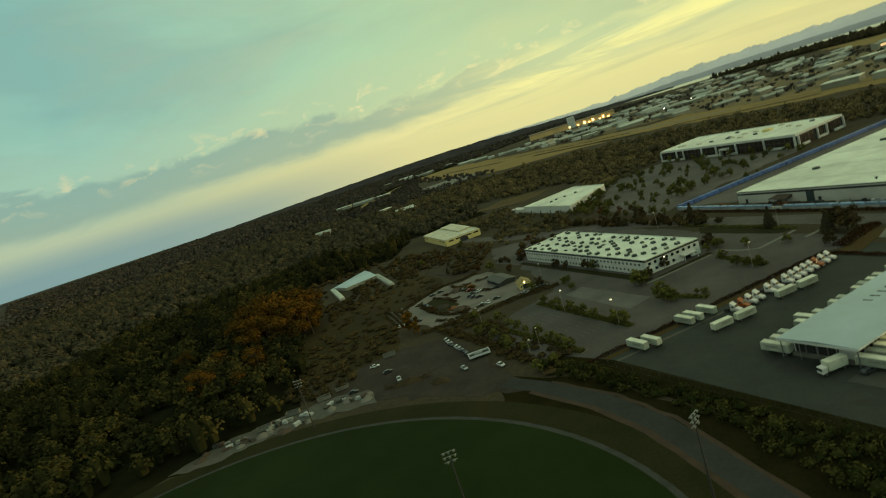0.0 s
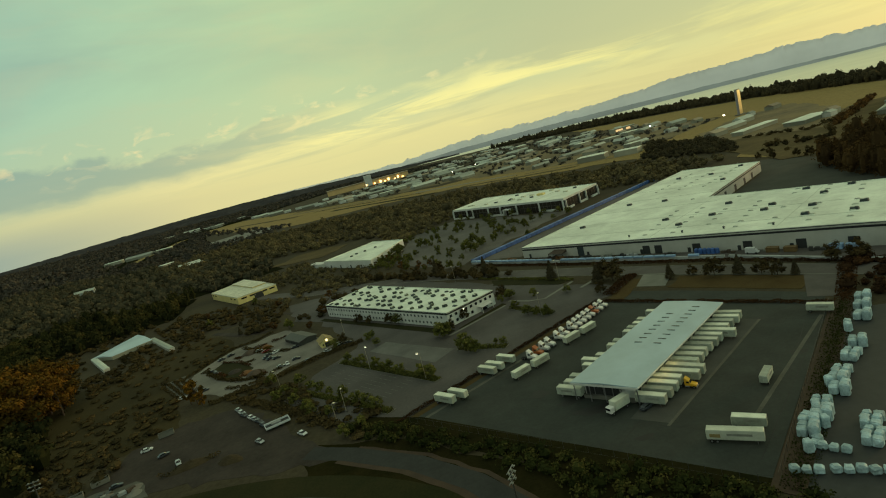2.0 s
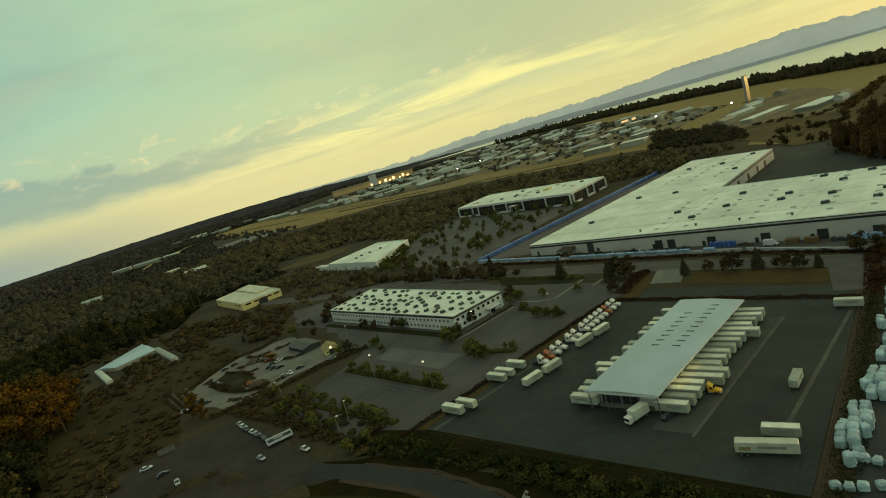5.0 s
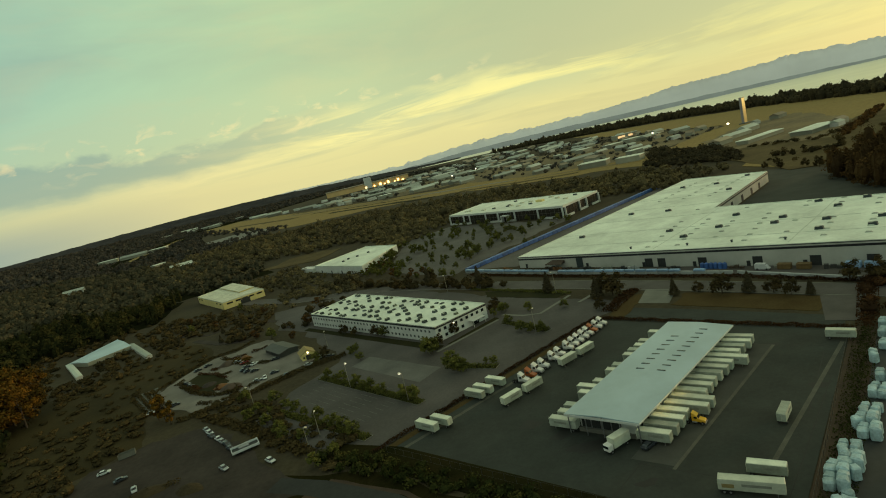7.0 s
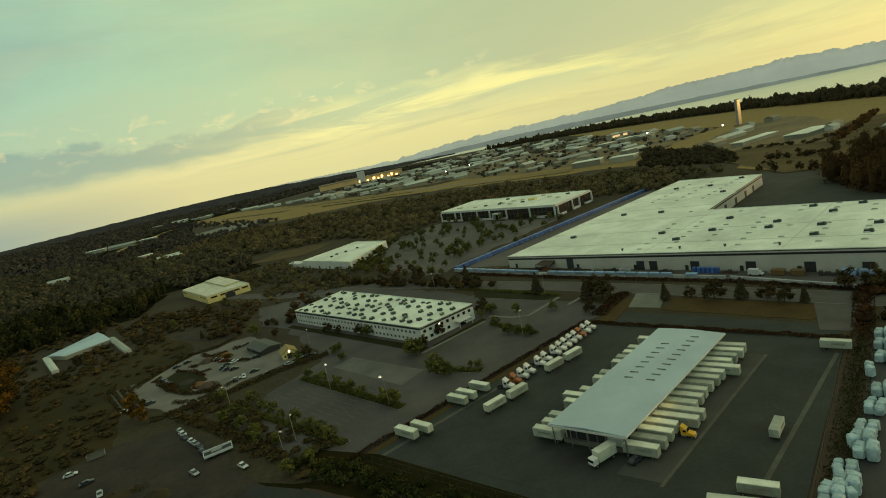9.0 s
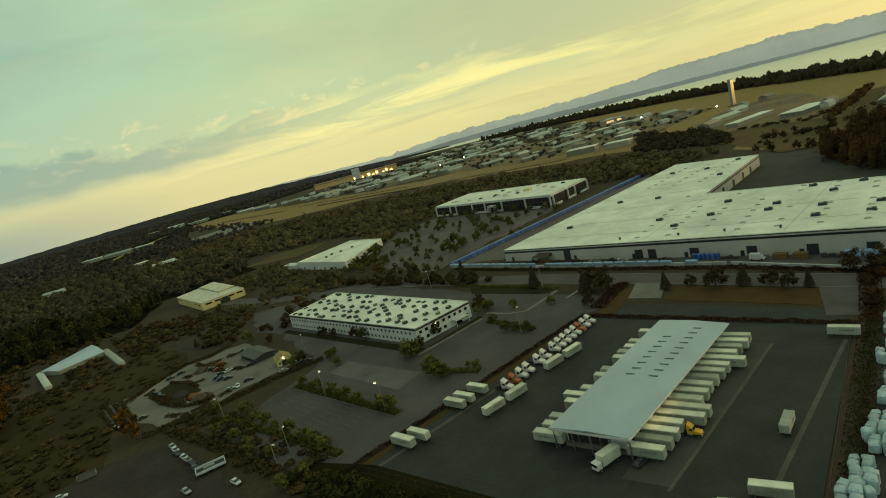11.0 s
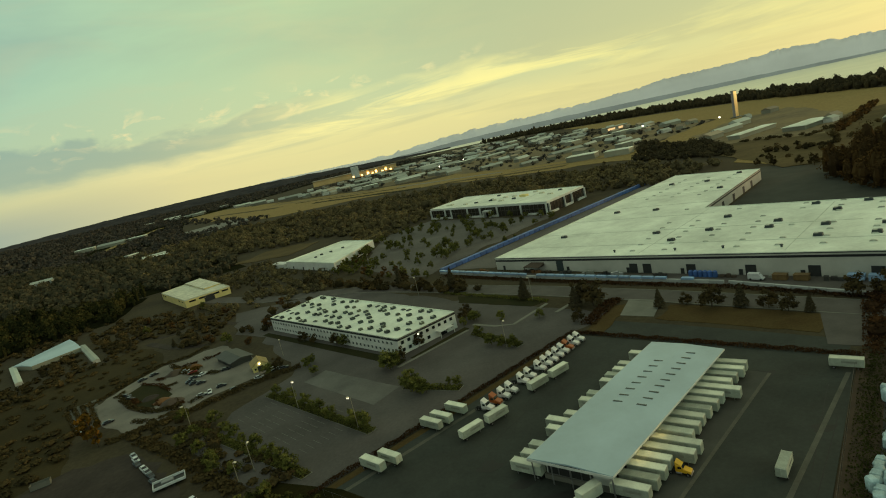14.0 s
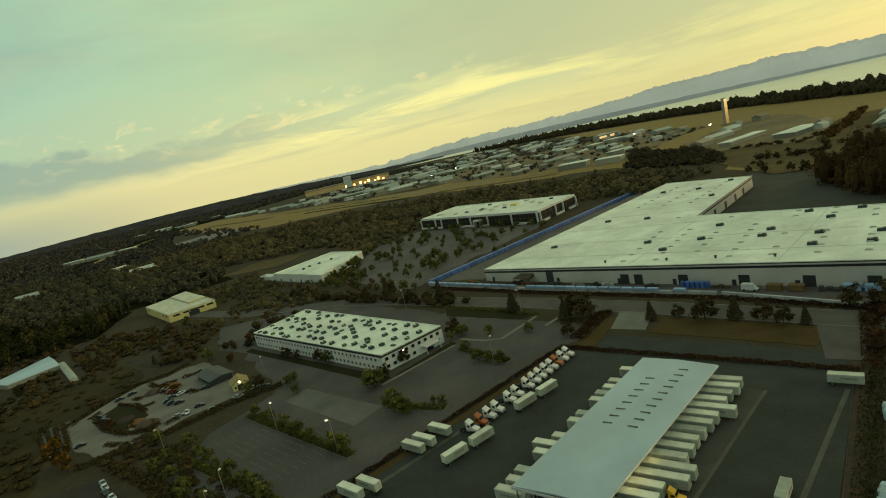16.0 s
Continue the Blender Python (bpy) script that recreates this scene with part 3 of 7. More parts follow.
slab("yard_verge", strip([(-52, 170), (-30, 158), (10, 121), (48, 86)], 11), 0.16, M["rough_verge"], "rough grass bank in front of the yard", "grass")
# fields and flats far off
slab("far_field", ragged([(-320, 1230), (-100, 1190), (40, 1090), (160, 930), (330, 740), (420, 820), (300, 960), (120, 1230), (-40, 1330), (-300, 1640), (-760, 2260), (-900, 2100)], 40, 30, 1), 0.4, M["dry"], "flat dry tan field of the airfield", "field")
slab("far_field", ragged([(300, 500), (345, 440), (420, 450), (560, 560), (640, 720), (820, 880), (885, 1290), (905, 1560), (840, 2100), (700, 2600), (620, 1900), (640, 1400), (600, 1130), (420, 960), (385, 960), (395, 760)], 40, 30, 2), 0.4, M["dry"], "flat dry tan grassland", "field")
slab("far_field", ragged([(-215, 640), (-165, 700), (-118, 672), (-140, 618)], 12, 9, 3), 0.4, M["dry_dark"], "dry tan clearing among trees", "field")
slab("shed_pavement", ragged([(330, 700), (398, 690), (433, 604), (520, 660), (640, 900), (690, 1030), (586, 1030), (445, 890), (380, 830)], 25, 18, 61), 0.46, M["town_ground"], "grey-brown paved ground round the far sheds", "pavement")
slab("far_track", ragged(strip([(-722, 1290), (-762, 1420), (-800, 1620), (-850, 1920)], 22), 30, 8, 3), 0.4, M["dry"], "pale dry track between far woods", "path")
slab("rough_field", ragged([(300, 480), (345, 436), (420, 446), (560, 556), (650, 716), (600, 765), (433, 612), (400, 694), (332, 704), (322, 560)], 20, 14, 8), 0.52, M["dry_dark"], "brown rough grass before the far sheds", "field")
slab("runway", [(-570, 1400), (-465, 1222), (-385, 1272), (-360, 1342), (-480, 1480)], 0.6, M["concrete"], "pale concrete apron of the airfield", "pavement")
for k, (u, v, ln, wd, key) in enumerate(((0.10, -40, 420, 26, "dry_dark"), (0.32, 36, 520, 20, "town_ground"), (0.55, -46, 380, 18, "verge"), (0.70, 30, 300, 14, "concrete"), (0.84, -20, 260, 16, "dry_dark"), (0.22, 84, 360, 22, "dry_dark"), (0.45, 4, 460, 9, "verge"), (0.92, 18, 200, 12, "town_ground"))):
    cx_, cy_ = along((-560, 1820), (300, 850), u)
    ex, ey = 0.663, -0.748
    cx_, cy_ = cx_ - ey * v, cy_ + ex * v
    slab("field_strip", ragged(strip([(cx_ - ex * ln / 2, cy_ - ey * ln / 2), (cx_ + ex * ln / 2, cy_ + ey * ln / 2)], wd), 30, 9, 100 + k), 0.55, M[key], "long strip of worn ground on the airfield", "field")
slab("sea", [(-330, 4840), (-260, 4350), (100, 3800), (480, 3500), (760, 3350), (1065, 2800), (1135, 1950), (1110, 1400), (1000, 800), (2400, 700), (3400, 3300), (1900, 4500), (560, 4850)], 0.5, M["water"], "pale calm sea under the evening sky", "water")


# ---- distance ----
def ridge(name, az0, az1, dist, heights, rough, mat, label, category, seed, depth=250, base=0.0):
    """A range of hills: its crest follows smooth heights with broken relief, and its slopes have depth."""
    bm = bmesh.new()
    n = 420
    knots = np.linspace(0, 1, len(heights))
    rows = []
    for i in range(n + 1):
        s = i / n
        az = radians(az0 + (az1 - az0) * s)
        h = float(np.interp(s, knots, heights))
        k = Vector((s * 44 + seed, seed, 0))
        h += rough * (noise.fractal(k, 0.7, 2.1, 7) + 0.45 * abs(noise.noise(k * 3)))
        h = max(h, 2)
        col = []
        for d, f in ((-depth, 0.0), (-depth * 0.45, 0.55 + 0.1 * noise.noise(k * 3)), (0, 1.0), (depth * 0.3, 0.4), (depth * 0.35, -0.1)):
            r = dist + d
            col.append(bm.verts.new((r * math.sin(az), r * math.cos(az), base + h * f)))
        rows.append(col)
    for a, b in zip(rows, rows[1:]):
        for j in range(4):
            bm.faces.new((a[j], b[j], b[j + 1], a[j + 1]))
    return tagged(part(name, bm, mat, smooth=True), label, category, kind="structure")


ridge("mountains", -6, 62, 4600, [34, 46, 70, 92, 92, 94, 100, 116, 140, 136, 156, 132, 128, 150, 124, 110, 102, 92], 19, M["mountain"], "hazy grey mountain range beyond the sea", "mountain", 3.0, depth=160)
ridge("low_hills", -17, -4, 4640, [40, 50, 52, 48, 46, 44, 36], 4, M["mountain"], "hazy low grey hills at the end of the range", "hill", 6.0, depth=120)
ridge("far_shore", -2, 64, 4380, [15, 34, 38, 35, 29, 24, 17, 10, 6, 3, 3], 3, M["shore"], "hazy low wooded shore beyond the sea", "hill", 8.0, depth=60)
ridge("wooded_hills", -62, 4, 4300, [2, 2, 4, 8, 16, 28, 41, 50, 55, 47, 30, 15, 3], 4, M["hill"], "dark blue wooded hills on the horizon", "hill", 5.0, depth=300)


# ---- trees ----
def leaf_quads(rng, centres, size, flat=0.0, out=None):
    """Leaf sprays: bent four-cornered pieces, facing outwards where out is given, else with random turns; centres n x 3, size n."""
    n = len(centres)
    d = rng.normal(size=(n, 3))
    if out is None:
        d[:, 2] = np.abs(d[:, 2]) + flat
    else:
        d = out + 0.38 * d
        d[:, 2] += flat
    d /= np.linalg.norm(d, axis=1)[:, None] + 1e-9
    u = np.cross(d, rng.normal(size=(n, 3)))
    u /= np.linalg.norm(u, axis=1)[:, None] + 1e-9
    v = np.cross(d, u)
    s = (size * rng.uniform(0.6, 1.3, n))[:, None]
    w = s * rng.uniform(0.5, 1.0, (n, 1))
    tip = d * s * rng.uniform(-0.35, 0.35, (n, 1))
    return np.stack([centres - u * s, centres - v * w + tip, centres + u * s, centres + v * w - tip], 1).reshape(-1, 3)


def quads_mesh(name, verts, mat, tone=None):
    me = bpy.data.meshes.new(name)
    n = len(verts)
    me.vertices.add(n)
    me.vertices.foreach_set("co", np.ascontiguousarray(verts, dtype=np.float32).ravel())
    me.loops.add(n)
    me.loops.foreach_set("vertex_index", np.arange(n, dtype=np.int32))
    me.polygons.add(n // 4)
    me.polygons.foreach_set("loop_start", np.arange(0, n, 4, dtype=np.int32))
    me.update(calc_edges=True)
    me.attributes.new("tone", "FLOAT", "POINT").data.foreach_set("value", np.ascontiguousarray(np.full(n, 0.5) if tone is None else np.repeat(tone, 4), dtype=np.float32))
    me.materials.append(mat)
    return me


def crown_points(rng, count, radius, height, base, lobes):
    """Places on an uneven crown of several lobes, with the way out of it at each and the lobe that it is on."""
    ang = rng.uniform(0, 2 * np.pi, lobes)
    rad = radius * np.sqrt(rng.uniform(0.02, 0.7, lobes))
    cz = base + height * rng.uniform(0.12, 0.88, lobes) * (1.15 - 0.5 * rad / radius)
    lr = radius * rng.uniform(0.22, 0.52, lobes)
    k = rng.integers(0, lobes, count)
    d = rng.normal(size=(count, 3))
    d /= np.linalg.norm(d, axis=1)[:, None]
    r = lr[k] * rng.uniform(0.3, 1.15, count)
    p = np.stack([rad[k] * np.cos(ang[k]), rad[k] * np.sin(ang[k]), cz[k]], 1) + d * r[:, None] * np.array([1, 1, 0.85])
    p[:, 2] = np.maximum(p[:, 2], base * 0.75)
    return p, d, k


def cone_points(rng, count, radius, height, base):
    s = rng.uniform(0, 1, count) ** 0.7
    z = base + height * (1 - s)
    tiers = 0.75 + 0.25 * np.abs(np.sin(z * 2.2))
    r = radius * (0.06 + s) * tiers * rng.uniform(0.5, 1.0, count)
    a = rng.uniform(0, 2 * np.pi, count)
    return np.stack([r * np.cos(a), r * np.sin(a), z], 1), np.stack([np.cos(a), np.sin(a), np.full(count, 0.5)], 1), rng.integers(0, 9, count)


def make_tree(name, label, seed, height, radius, mat, count=420, leaf=0.42, cone=False):
    rng = np.random.default_rng(seed)
    tree = thing(name, label, "tree")
    bm = bmesh.new()
    top = height * (0.92 if cone else 0.62)
    tube(bm, (0, 0, -0.2), (0.1, 0.05, top * 0.5), height * 0.022, height * 0.016, 7)
    tube(bm, (0.1, 0.05, top * 0.5), (0, 0, top), height * 0.016, height * 0.006, 7)
    if not cone:
        for i in range(6):
            a = rng.uniform(0, 6.28)
            z = height * rng.uniform(0.28, 0.5)
            tube(bm, (0.08, 0.04, z), (radius * 0.6 * math.cos(a), radius * 0.6 * math.sin(a), z + height * rng.uniform(0.12, 0.28)), height * 0.010, height * 0.004, 5)
    part("trunk", bm, M["bark"], tree)
    if cone:
        pts, out, lobe = cone_points(rng, count, radius, height * 0.9, height * 0.1)
    else:
        pts, out, lobe = crown_points(rng, count, radius, height * 0.84, height * 0.14, 16)
    tone = rng.uniform(0.15, 0.85, 20)[lobe]
    ob = new("crown", quads_mesh("crown", leaf_quads(rng, pts, np.full(count, leaf), 0.35, out), mat, tone))
    ob.parent = tree
    return tree


def woods(name, label, poly, step, height, radius, mat, seed, per=46, leaf=1.5, holes=(), cone=False, core=0.6, flat=0.35, gaps=0.0, low=0.42):
    """A wood that nobody could count: crowns of outward leaf sprays on several lobes, over an inner mass with shade put
    into its tone.
    """
    rng = np.random.default_rng(seed)
    at = scatter(poly, step, rng, 0.6)
    for hx, hy, hr in holes:
        at = at[np.hypot(at[:, 0] - hx, at[:, 1] - hy) > hr]
    if len(at) > 150:
        gap = np.sin(at[:, 0] * 0.071 + seed) * np.cos(at[:, 1] * 0.063 - seed) + 0.6 * np.sin(at[:, 0] * 0.19 + at[:, 1] * 0.13)
        at = at[gap + rng.uniform(-0.3, 0.3, len(at)) > -1.0 + gaps]
    n = len(at)
    grow = rng.uniform(0.45, 1.0, n) ** 0.8 + (rng.uniform(0, 1, n) > 0.86) * rng.uniform(0.2, 0.5, n)
    h = height * grow * (1 + 0.30 * np.sin(at[:, 0] * 0.05 + seed) * np.cos(at[:, 1] * 0.041))
    r = radius * (0.35 + 0.75 * grow) * rng.uniform(0.75, 1.2, n)
    shade = rng.uniform(0, 1, n)
    m = n * per
    k = np.repeat(np.arange(n), per)
    if cone:
        a = rng.uniform(0, 2 * np.pi, m)
        s = rng.uniform(0, 1, m) ** 0.7
        rr, z = r[k] * (0.08 + s) * rng.uniform(0.5, 1.0, m), h[k] * (1.0 - 0.93 * s)
        c = np.stack([at[k, 0] + rr * np.cos(a), at[k, 1] + rr * np.sin(a), np.maximum(z, 0.3)], 1)
        out = np.stack([np.cos(a), np.sin(a), np.full(m, 0.5)], 1)
    else:
        lobes = 6
        la = 2 * np.pi * (np.arange(lobes) / 5.0 + rng.uniform(-0.08, 0.08, (n, lobes))) + rng.uniform(0, 6.28, (n, 1))
        lr = rng.uniform(0.38, 0.62, (n, lobes))
        lr[:, 5] = 0.12
        lz = rng.uniform(low, 0.74, (n, lobes))
        lz[:, 5] = 0.86
        ls = rng.uniform(0.36, 0.52, (n, lobes))
        j = rng.integers(0, lobes, m)
        d = rng.normal(size=(m, 3))
        d[:, 2] = np.abs(d[:, 2]) * 0.95 - 0.22
        d /= np.linalg.norm(d, axis=1)[:, None]
        far = rng.uniform(0.72, 1.12, m)
        c = np.stack([at[k, 0] + r[k] * (lr[k, j] * np.cos(la[k, j]) + ls[k, j] * d[:, 0] * far),
                      at[k, 1] + r[k] * (lr[k, j] * np.sin(la[k, j]) + ls[k, j] * d[:, 1] * far),
                      np.maximum(h[k] * (lz[k, j] - 0.14) + np.minimum(r[k] * ls[k, j], h[k] * 0.3) * d[:, 2] * far, 0.25)], 1)
        out = d
    verts = leaf_quads(rng, c, leaf * rng.uniform(0.6, 1.3, m), flat, out)
    na, nz = 7, 3

    def skin(i, j):
        ang = 2 * np.pi * (i % na) / na
        if cone:
            rad, zz = (0.75, 0.45, 0.2, 0.02)[j], (0.06, 0.4, 0.7, 0.97)[j]
        else:
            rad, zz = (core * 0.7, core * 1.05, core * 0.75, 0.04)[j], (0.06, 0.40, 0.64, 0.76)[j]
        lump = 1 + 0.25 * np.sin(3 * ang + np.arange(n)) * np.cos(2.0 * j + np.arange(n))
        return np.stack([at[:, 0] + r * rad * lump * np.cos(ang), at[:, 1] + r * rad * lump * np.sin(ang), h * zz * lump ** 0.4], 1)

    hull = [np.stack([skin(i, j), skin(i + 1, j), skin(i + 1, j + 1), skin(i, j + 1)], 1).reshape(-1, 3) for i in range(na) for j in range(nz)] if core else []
    # the hull's lower tone paints the shade inside each crown
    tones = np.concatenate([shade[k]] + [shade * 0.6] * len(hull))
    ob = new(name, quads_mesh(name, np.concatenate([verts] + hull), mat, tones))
    return tagged(ob, label, "woods", kind="stuff")


WOOD_LEFT = [(-520, 60), (-420, 80), (-240, 104), (-196, 130), (-168, 156), (-180, 192), (-206, 236), (-232, 268), (-258, 294), (-300, 318), (-318, 420), (-250, 470), (-262, 560), (-430, 560), (-520, 400)]
WOOD_FAR_LEFT = [(-1000, 60), (-520, 60), (-520, 400), (-430, 560), (-262, 560), (-190, 600), (-230, 720), (-420, 950), (-900, 1250), (-1400, 700)]
# ground sheets darkened in colour for the shade under the woods
slab("forest_floor", ragged([(-520, 20), (-420, 40), (-240, 84), (-196, 118), (-160, 150)] + WOOD_LEFT[5:], 12, 8, 5), 0.03, M["forest_floor"], "floor of the wood, its colour darkened for tree shade", "ground")
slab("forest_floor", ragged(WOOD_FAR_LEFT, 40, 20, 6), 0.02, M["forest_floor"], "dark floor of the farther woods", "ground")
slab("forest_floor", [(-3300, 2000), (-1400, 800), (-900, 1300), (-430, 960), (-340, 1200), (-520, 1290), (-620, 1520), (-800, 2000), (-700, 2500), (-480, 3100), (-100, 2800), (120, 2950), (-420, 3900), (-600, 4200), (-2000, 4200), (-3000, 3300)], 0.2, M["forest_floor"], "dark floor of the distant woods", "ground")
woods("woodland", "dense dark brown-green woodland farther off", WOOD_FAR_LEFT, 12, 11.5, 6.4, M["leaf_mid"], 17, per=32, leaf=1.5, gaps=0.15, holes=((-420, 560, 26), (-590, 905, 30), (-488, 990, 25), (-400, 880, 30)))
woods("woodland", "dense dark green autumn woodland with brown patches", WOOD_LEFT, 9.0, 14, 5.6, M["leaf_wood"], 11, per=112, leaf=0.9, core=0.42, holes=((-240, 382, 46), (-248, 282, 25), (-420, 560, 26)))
woods("tree_belt", "dark belt of trees behind the parking lots", [(-300, 640), (-215, 715), (-120, 690), (-60, 640), (0, 690), (70, 700), (150, 640), (235, 520), (300, 560), (270, 700), (150, 850), (20, 980), (-150, 1080), (-400, 1120), (-520, 980)], 11, 9.5, 5.8, M["leaf_belt"], 12, per=52, leaf=1.2, gaps=0.25)
woods("tree_belt", "dark belt of trees between fields", [(283, 735), (334, 590), (352, 620), (395, 760), (385, 960), (335, 850)], 9, 8.5, 5.5, M["conifer"], 13, per=60, leaf=1.0)
woods("coast_woods", "dark conifer woods along the shore", [(830, 900), (950, 900), (1020, 1400), (1050, 1900), (990, 2700), (760, 3250), (400, 3300), (560, 3000), (720, 2600), (850, 2150), (905, 1850), (905, 1550), (870, 1290)], 12.5, 24, 7.5, M["conifer"], 14, per=20, leaf=1.9, core=0.72)
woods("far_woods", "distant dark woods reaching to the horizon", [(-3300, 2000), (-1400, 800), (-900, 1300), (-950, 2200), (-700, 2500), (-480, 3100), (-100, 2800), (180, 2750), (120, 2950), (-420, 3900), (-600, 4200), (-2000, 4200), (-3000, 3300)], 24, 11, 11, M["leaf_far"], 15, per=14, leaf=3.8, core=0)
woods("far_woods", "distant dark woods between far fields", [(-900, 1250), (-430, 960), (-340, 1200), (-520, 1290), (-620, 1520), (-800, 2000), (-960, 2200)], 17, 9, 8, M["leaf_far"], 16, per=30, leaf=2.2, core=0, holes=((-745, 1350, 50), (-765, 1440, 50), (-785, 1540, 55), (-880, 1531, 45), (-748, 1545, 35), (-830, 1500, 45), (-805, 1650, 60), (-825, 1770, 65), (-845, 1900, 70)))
woods("scrub", "brown-green scrub and saplings on rough ground", [(-205, 360), (-177, 372), (-150, 345), (-124, 338), (-130, 400), (-195, 452), (-250, 470), (-318, 420), (-290, 345)], 6.6, 3.4, 3.2, M["leaf_dark"], 41, per=54, leaf=0.6, core=0.62, holes=((-252, 396, 24), (-259, 416, 16), (-266, 378, 10), (-255, 364, 10), (-246, 353, 9), (-239, 344, 8), (-230, 396, 11), (-218, 380, 11), (-208, 366, 10), (-200, 356, 8), (-166, 372, 14)))
woods("scrub", "low dark green-brown scrub round the long building", [(-290, 345), (-256, 300), (-224, 326), (-196, 346), (-180, 366), (-205, 396), (-226, 412), (-240, 400), (-236, 372), (-232, 346), (-250, 334), (-284, 372)], 5.5, 2.2, 2.6, M["leaf_dark"], 77, per=70, leaf=0.42, core=0.62, holes=((-252, 396, 24), (-266, 378, 7), (-255, 364, 7), (-246, 353, 7), (-239, 344, 6), (-230, 396, 8), (-218, 380, 8), (-208, 366, 8), (-200, 356, 7)))
woods("scrub", "scattered low brown shrubs over the upper meadow", [(-232, 275), (-224, 318), (-190, 348), (-177, 362), (-152, 336), (-144, 312), (-160, 284), (-156, 262), (-200, 262)], 9, 1.3, 2.6, M["leaf_dark"], 78, per=44, leaf=0.4, core=0.62)
woods("scrub", "low brown scrub between meadow and lot", [(-172, 168), (-150, 170), (-146, 184), (-150, 198), (-164, 188), (-186, 194)], 5.5, 3.0, 2.8, M["leaf_dark"], 42, per=80, leaf=0.45, core=0.62)
woods("scrub", "low dark brown scrub over the lower meadow", [(-212, 226), (-185, 194), (-160, 190), (-148, 200), (-136, 213), (-146, 240), (-152, 254), (-178, 256), (-206, 258)], 6.6, 2.2, 3.0, M["leaf_dark"], 74, per=54, leaf=0.42, core=0.62)
woods("scrub", "scattered scrub along the meadow edge", [(-256, 292), (-240, 304), (-224, 326), (-204, 342), (-196, 330), (-216, 300), (-240, 280)], 7, 3.0, 2.6, M["leaf_dark"], 75, per=70, leaf=0.42, core=0.62)
woods("shed_hedges", "dark hedges before the far sheds", [(395, 690), (428, 606), (520, 655), (512, 672), (436, 624), (404, 700)], 9, 4.5, 4.5, M["leaf_dark"], 76, per=60, leaf=0.8, core=0.4)
woods("lot_thicket", "dark brown-green thicket between the lots", [(-128, 226), (-110, 246), (-90, 232), (-70, 206), (-50, 186), (-40, 172), (-48, 160), (-60, 170), (-72, 182), (-92, 206), (-112, 222)], 5.5, 2.4, 2.8, M["leaf_dark"], 71, per=100, leaf=0.42, core=0.62)
woods("street_thicket", "dark tree row and shrubs along the street", strip([(-94, 458), (-42, 392), (-10, 362), (30, 318)], 9), 5.5, 6.0, 3.2, M["leaf_dark"], 72, per=100, leaf=0.5, core=0.62)
woods("lot_thicket", "olive-brown shrubs round the cream building", [(-112, 345), (-98, 336), (-78, 352), (-62, 372), (-66, 400), (-84, 392), (-100, 372)], 8, 4.2, 2.8, M["leaf_dark"], 73, per=90, leaf=0.45, core=0.62)
woods("scrub", "scattered brown trees and shrubs by the street", [(-190, 452), (-134, 404), (-66, 404), (-72, 462), (-128, 530), (-150, 600), (-222, 566), (-204, 552), (-158, 480)], 7.2, 4.6, 3.5, M["leaf_belt"], 43, per=60, leaf=0.62, core=0.45, holes=((-110, 420, 12), (-150, 455, 14), (-176, 456, 16), (-162, 464, 16), (-148, 474, 14), (-186, 448, 12)))
woods("scrub", "brown trees behind the glass office", [(-44, 560), (2, 640), (56, 698), (76, 692), (174, 562), (240, 515), (150, 650), (86, 715), (0, 690), (-60, 640), (-78, 592)], 10, 8.0, 4.6, M["leaf_belt"], 44, per=80, leaf=0.95)
woods("rust_trees", "dense rust-brown trees beyond the warehouse", [(262, 318), (300, 296), (380, 330), (370, 450), (330, 440), (288, 408)], 7.0, 26, 6.5, M["leaf_dusk"], 45, per=270, leaf=0.62, core=0.45, low=0.10)
woods("scrub", "dark rust shrubs beside the street end", [(128, 174), (150, 150), (192, 132), (214, 146), (182, 190), (156, 206)], 5.5, 3.6, 2.8, M["leaf_rust"], 46, per=120, leaf=0.42, core=0.62)
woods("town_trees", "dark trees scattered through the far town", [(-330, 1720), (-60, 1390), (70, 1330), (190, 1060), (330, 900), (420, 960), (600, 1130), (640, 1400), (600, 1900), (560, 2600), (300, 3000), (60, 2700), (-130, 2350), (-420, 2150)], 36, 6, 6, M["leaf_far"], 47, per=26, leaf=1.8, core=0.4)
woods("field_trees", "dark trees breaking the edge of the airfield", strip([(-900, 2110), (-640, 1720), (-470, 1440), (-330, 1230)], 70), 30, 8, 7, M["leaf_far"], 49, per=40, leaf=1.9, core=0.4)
woods("field_trees", "small dark trees on the dry flats", [(330, 560), (440, 590), (520, 640), (470, 560), (380, 480), (330, 500)], 26, 6, 4, M["leaf_dark"], 48, per=80, leaf=0.8, core=0.4)
woods("hedge_trees", "orange-brown hedge trees along a far lane", strip([(436, 588), (490, 640), (550, 695), (642, 788)], 12), 8, 8, 4.2, M["leaf_russet"], 81, per=70, leaf=0.9, core=0.5)
woods("hedge_trees", "dark hedge on the rough field", strip([(350, 572), (364, 540), (392, 528)], 11), 7, 5.5, 4.0, M["leaf_dark"], 82, per=70, leaf=0.8, core=0.5)
slab("town_pavement", ragged([(-60, 1392), (70, 1332), (190, 1062), (330, 902), (420, 962), (600, 1132), (600, 1500), (300, 1700), (40, 1800), (-200, 1800)], 40, 30, 71), 0.45, M["town_ground"], "grey-brown paved ground of the far town", "pavement")
slab("gravel_strip", ragged([(-198, 120), (-180, 126), (-152, 149), (-122, 158), (-128, 171), (-152, 168), (-188, 142)], 4, 4, 31), 0.07, M["track"], "pale gravel strip beside the playing field", "gravel")


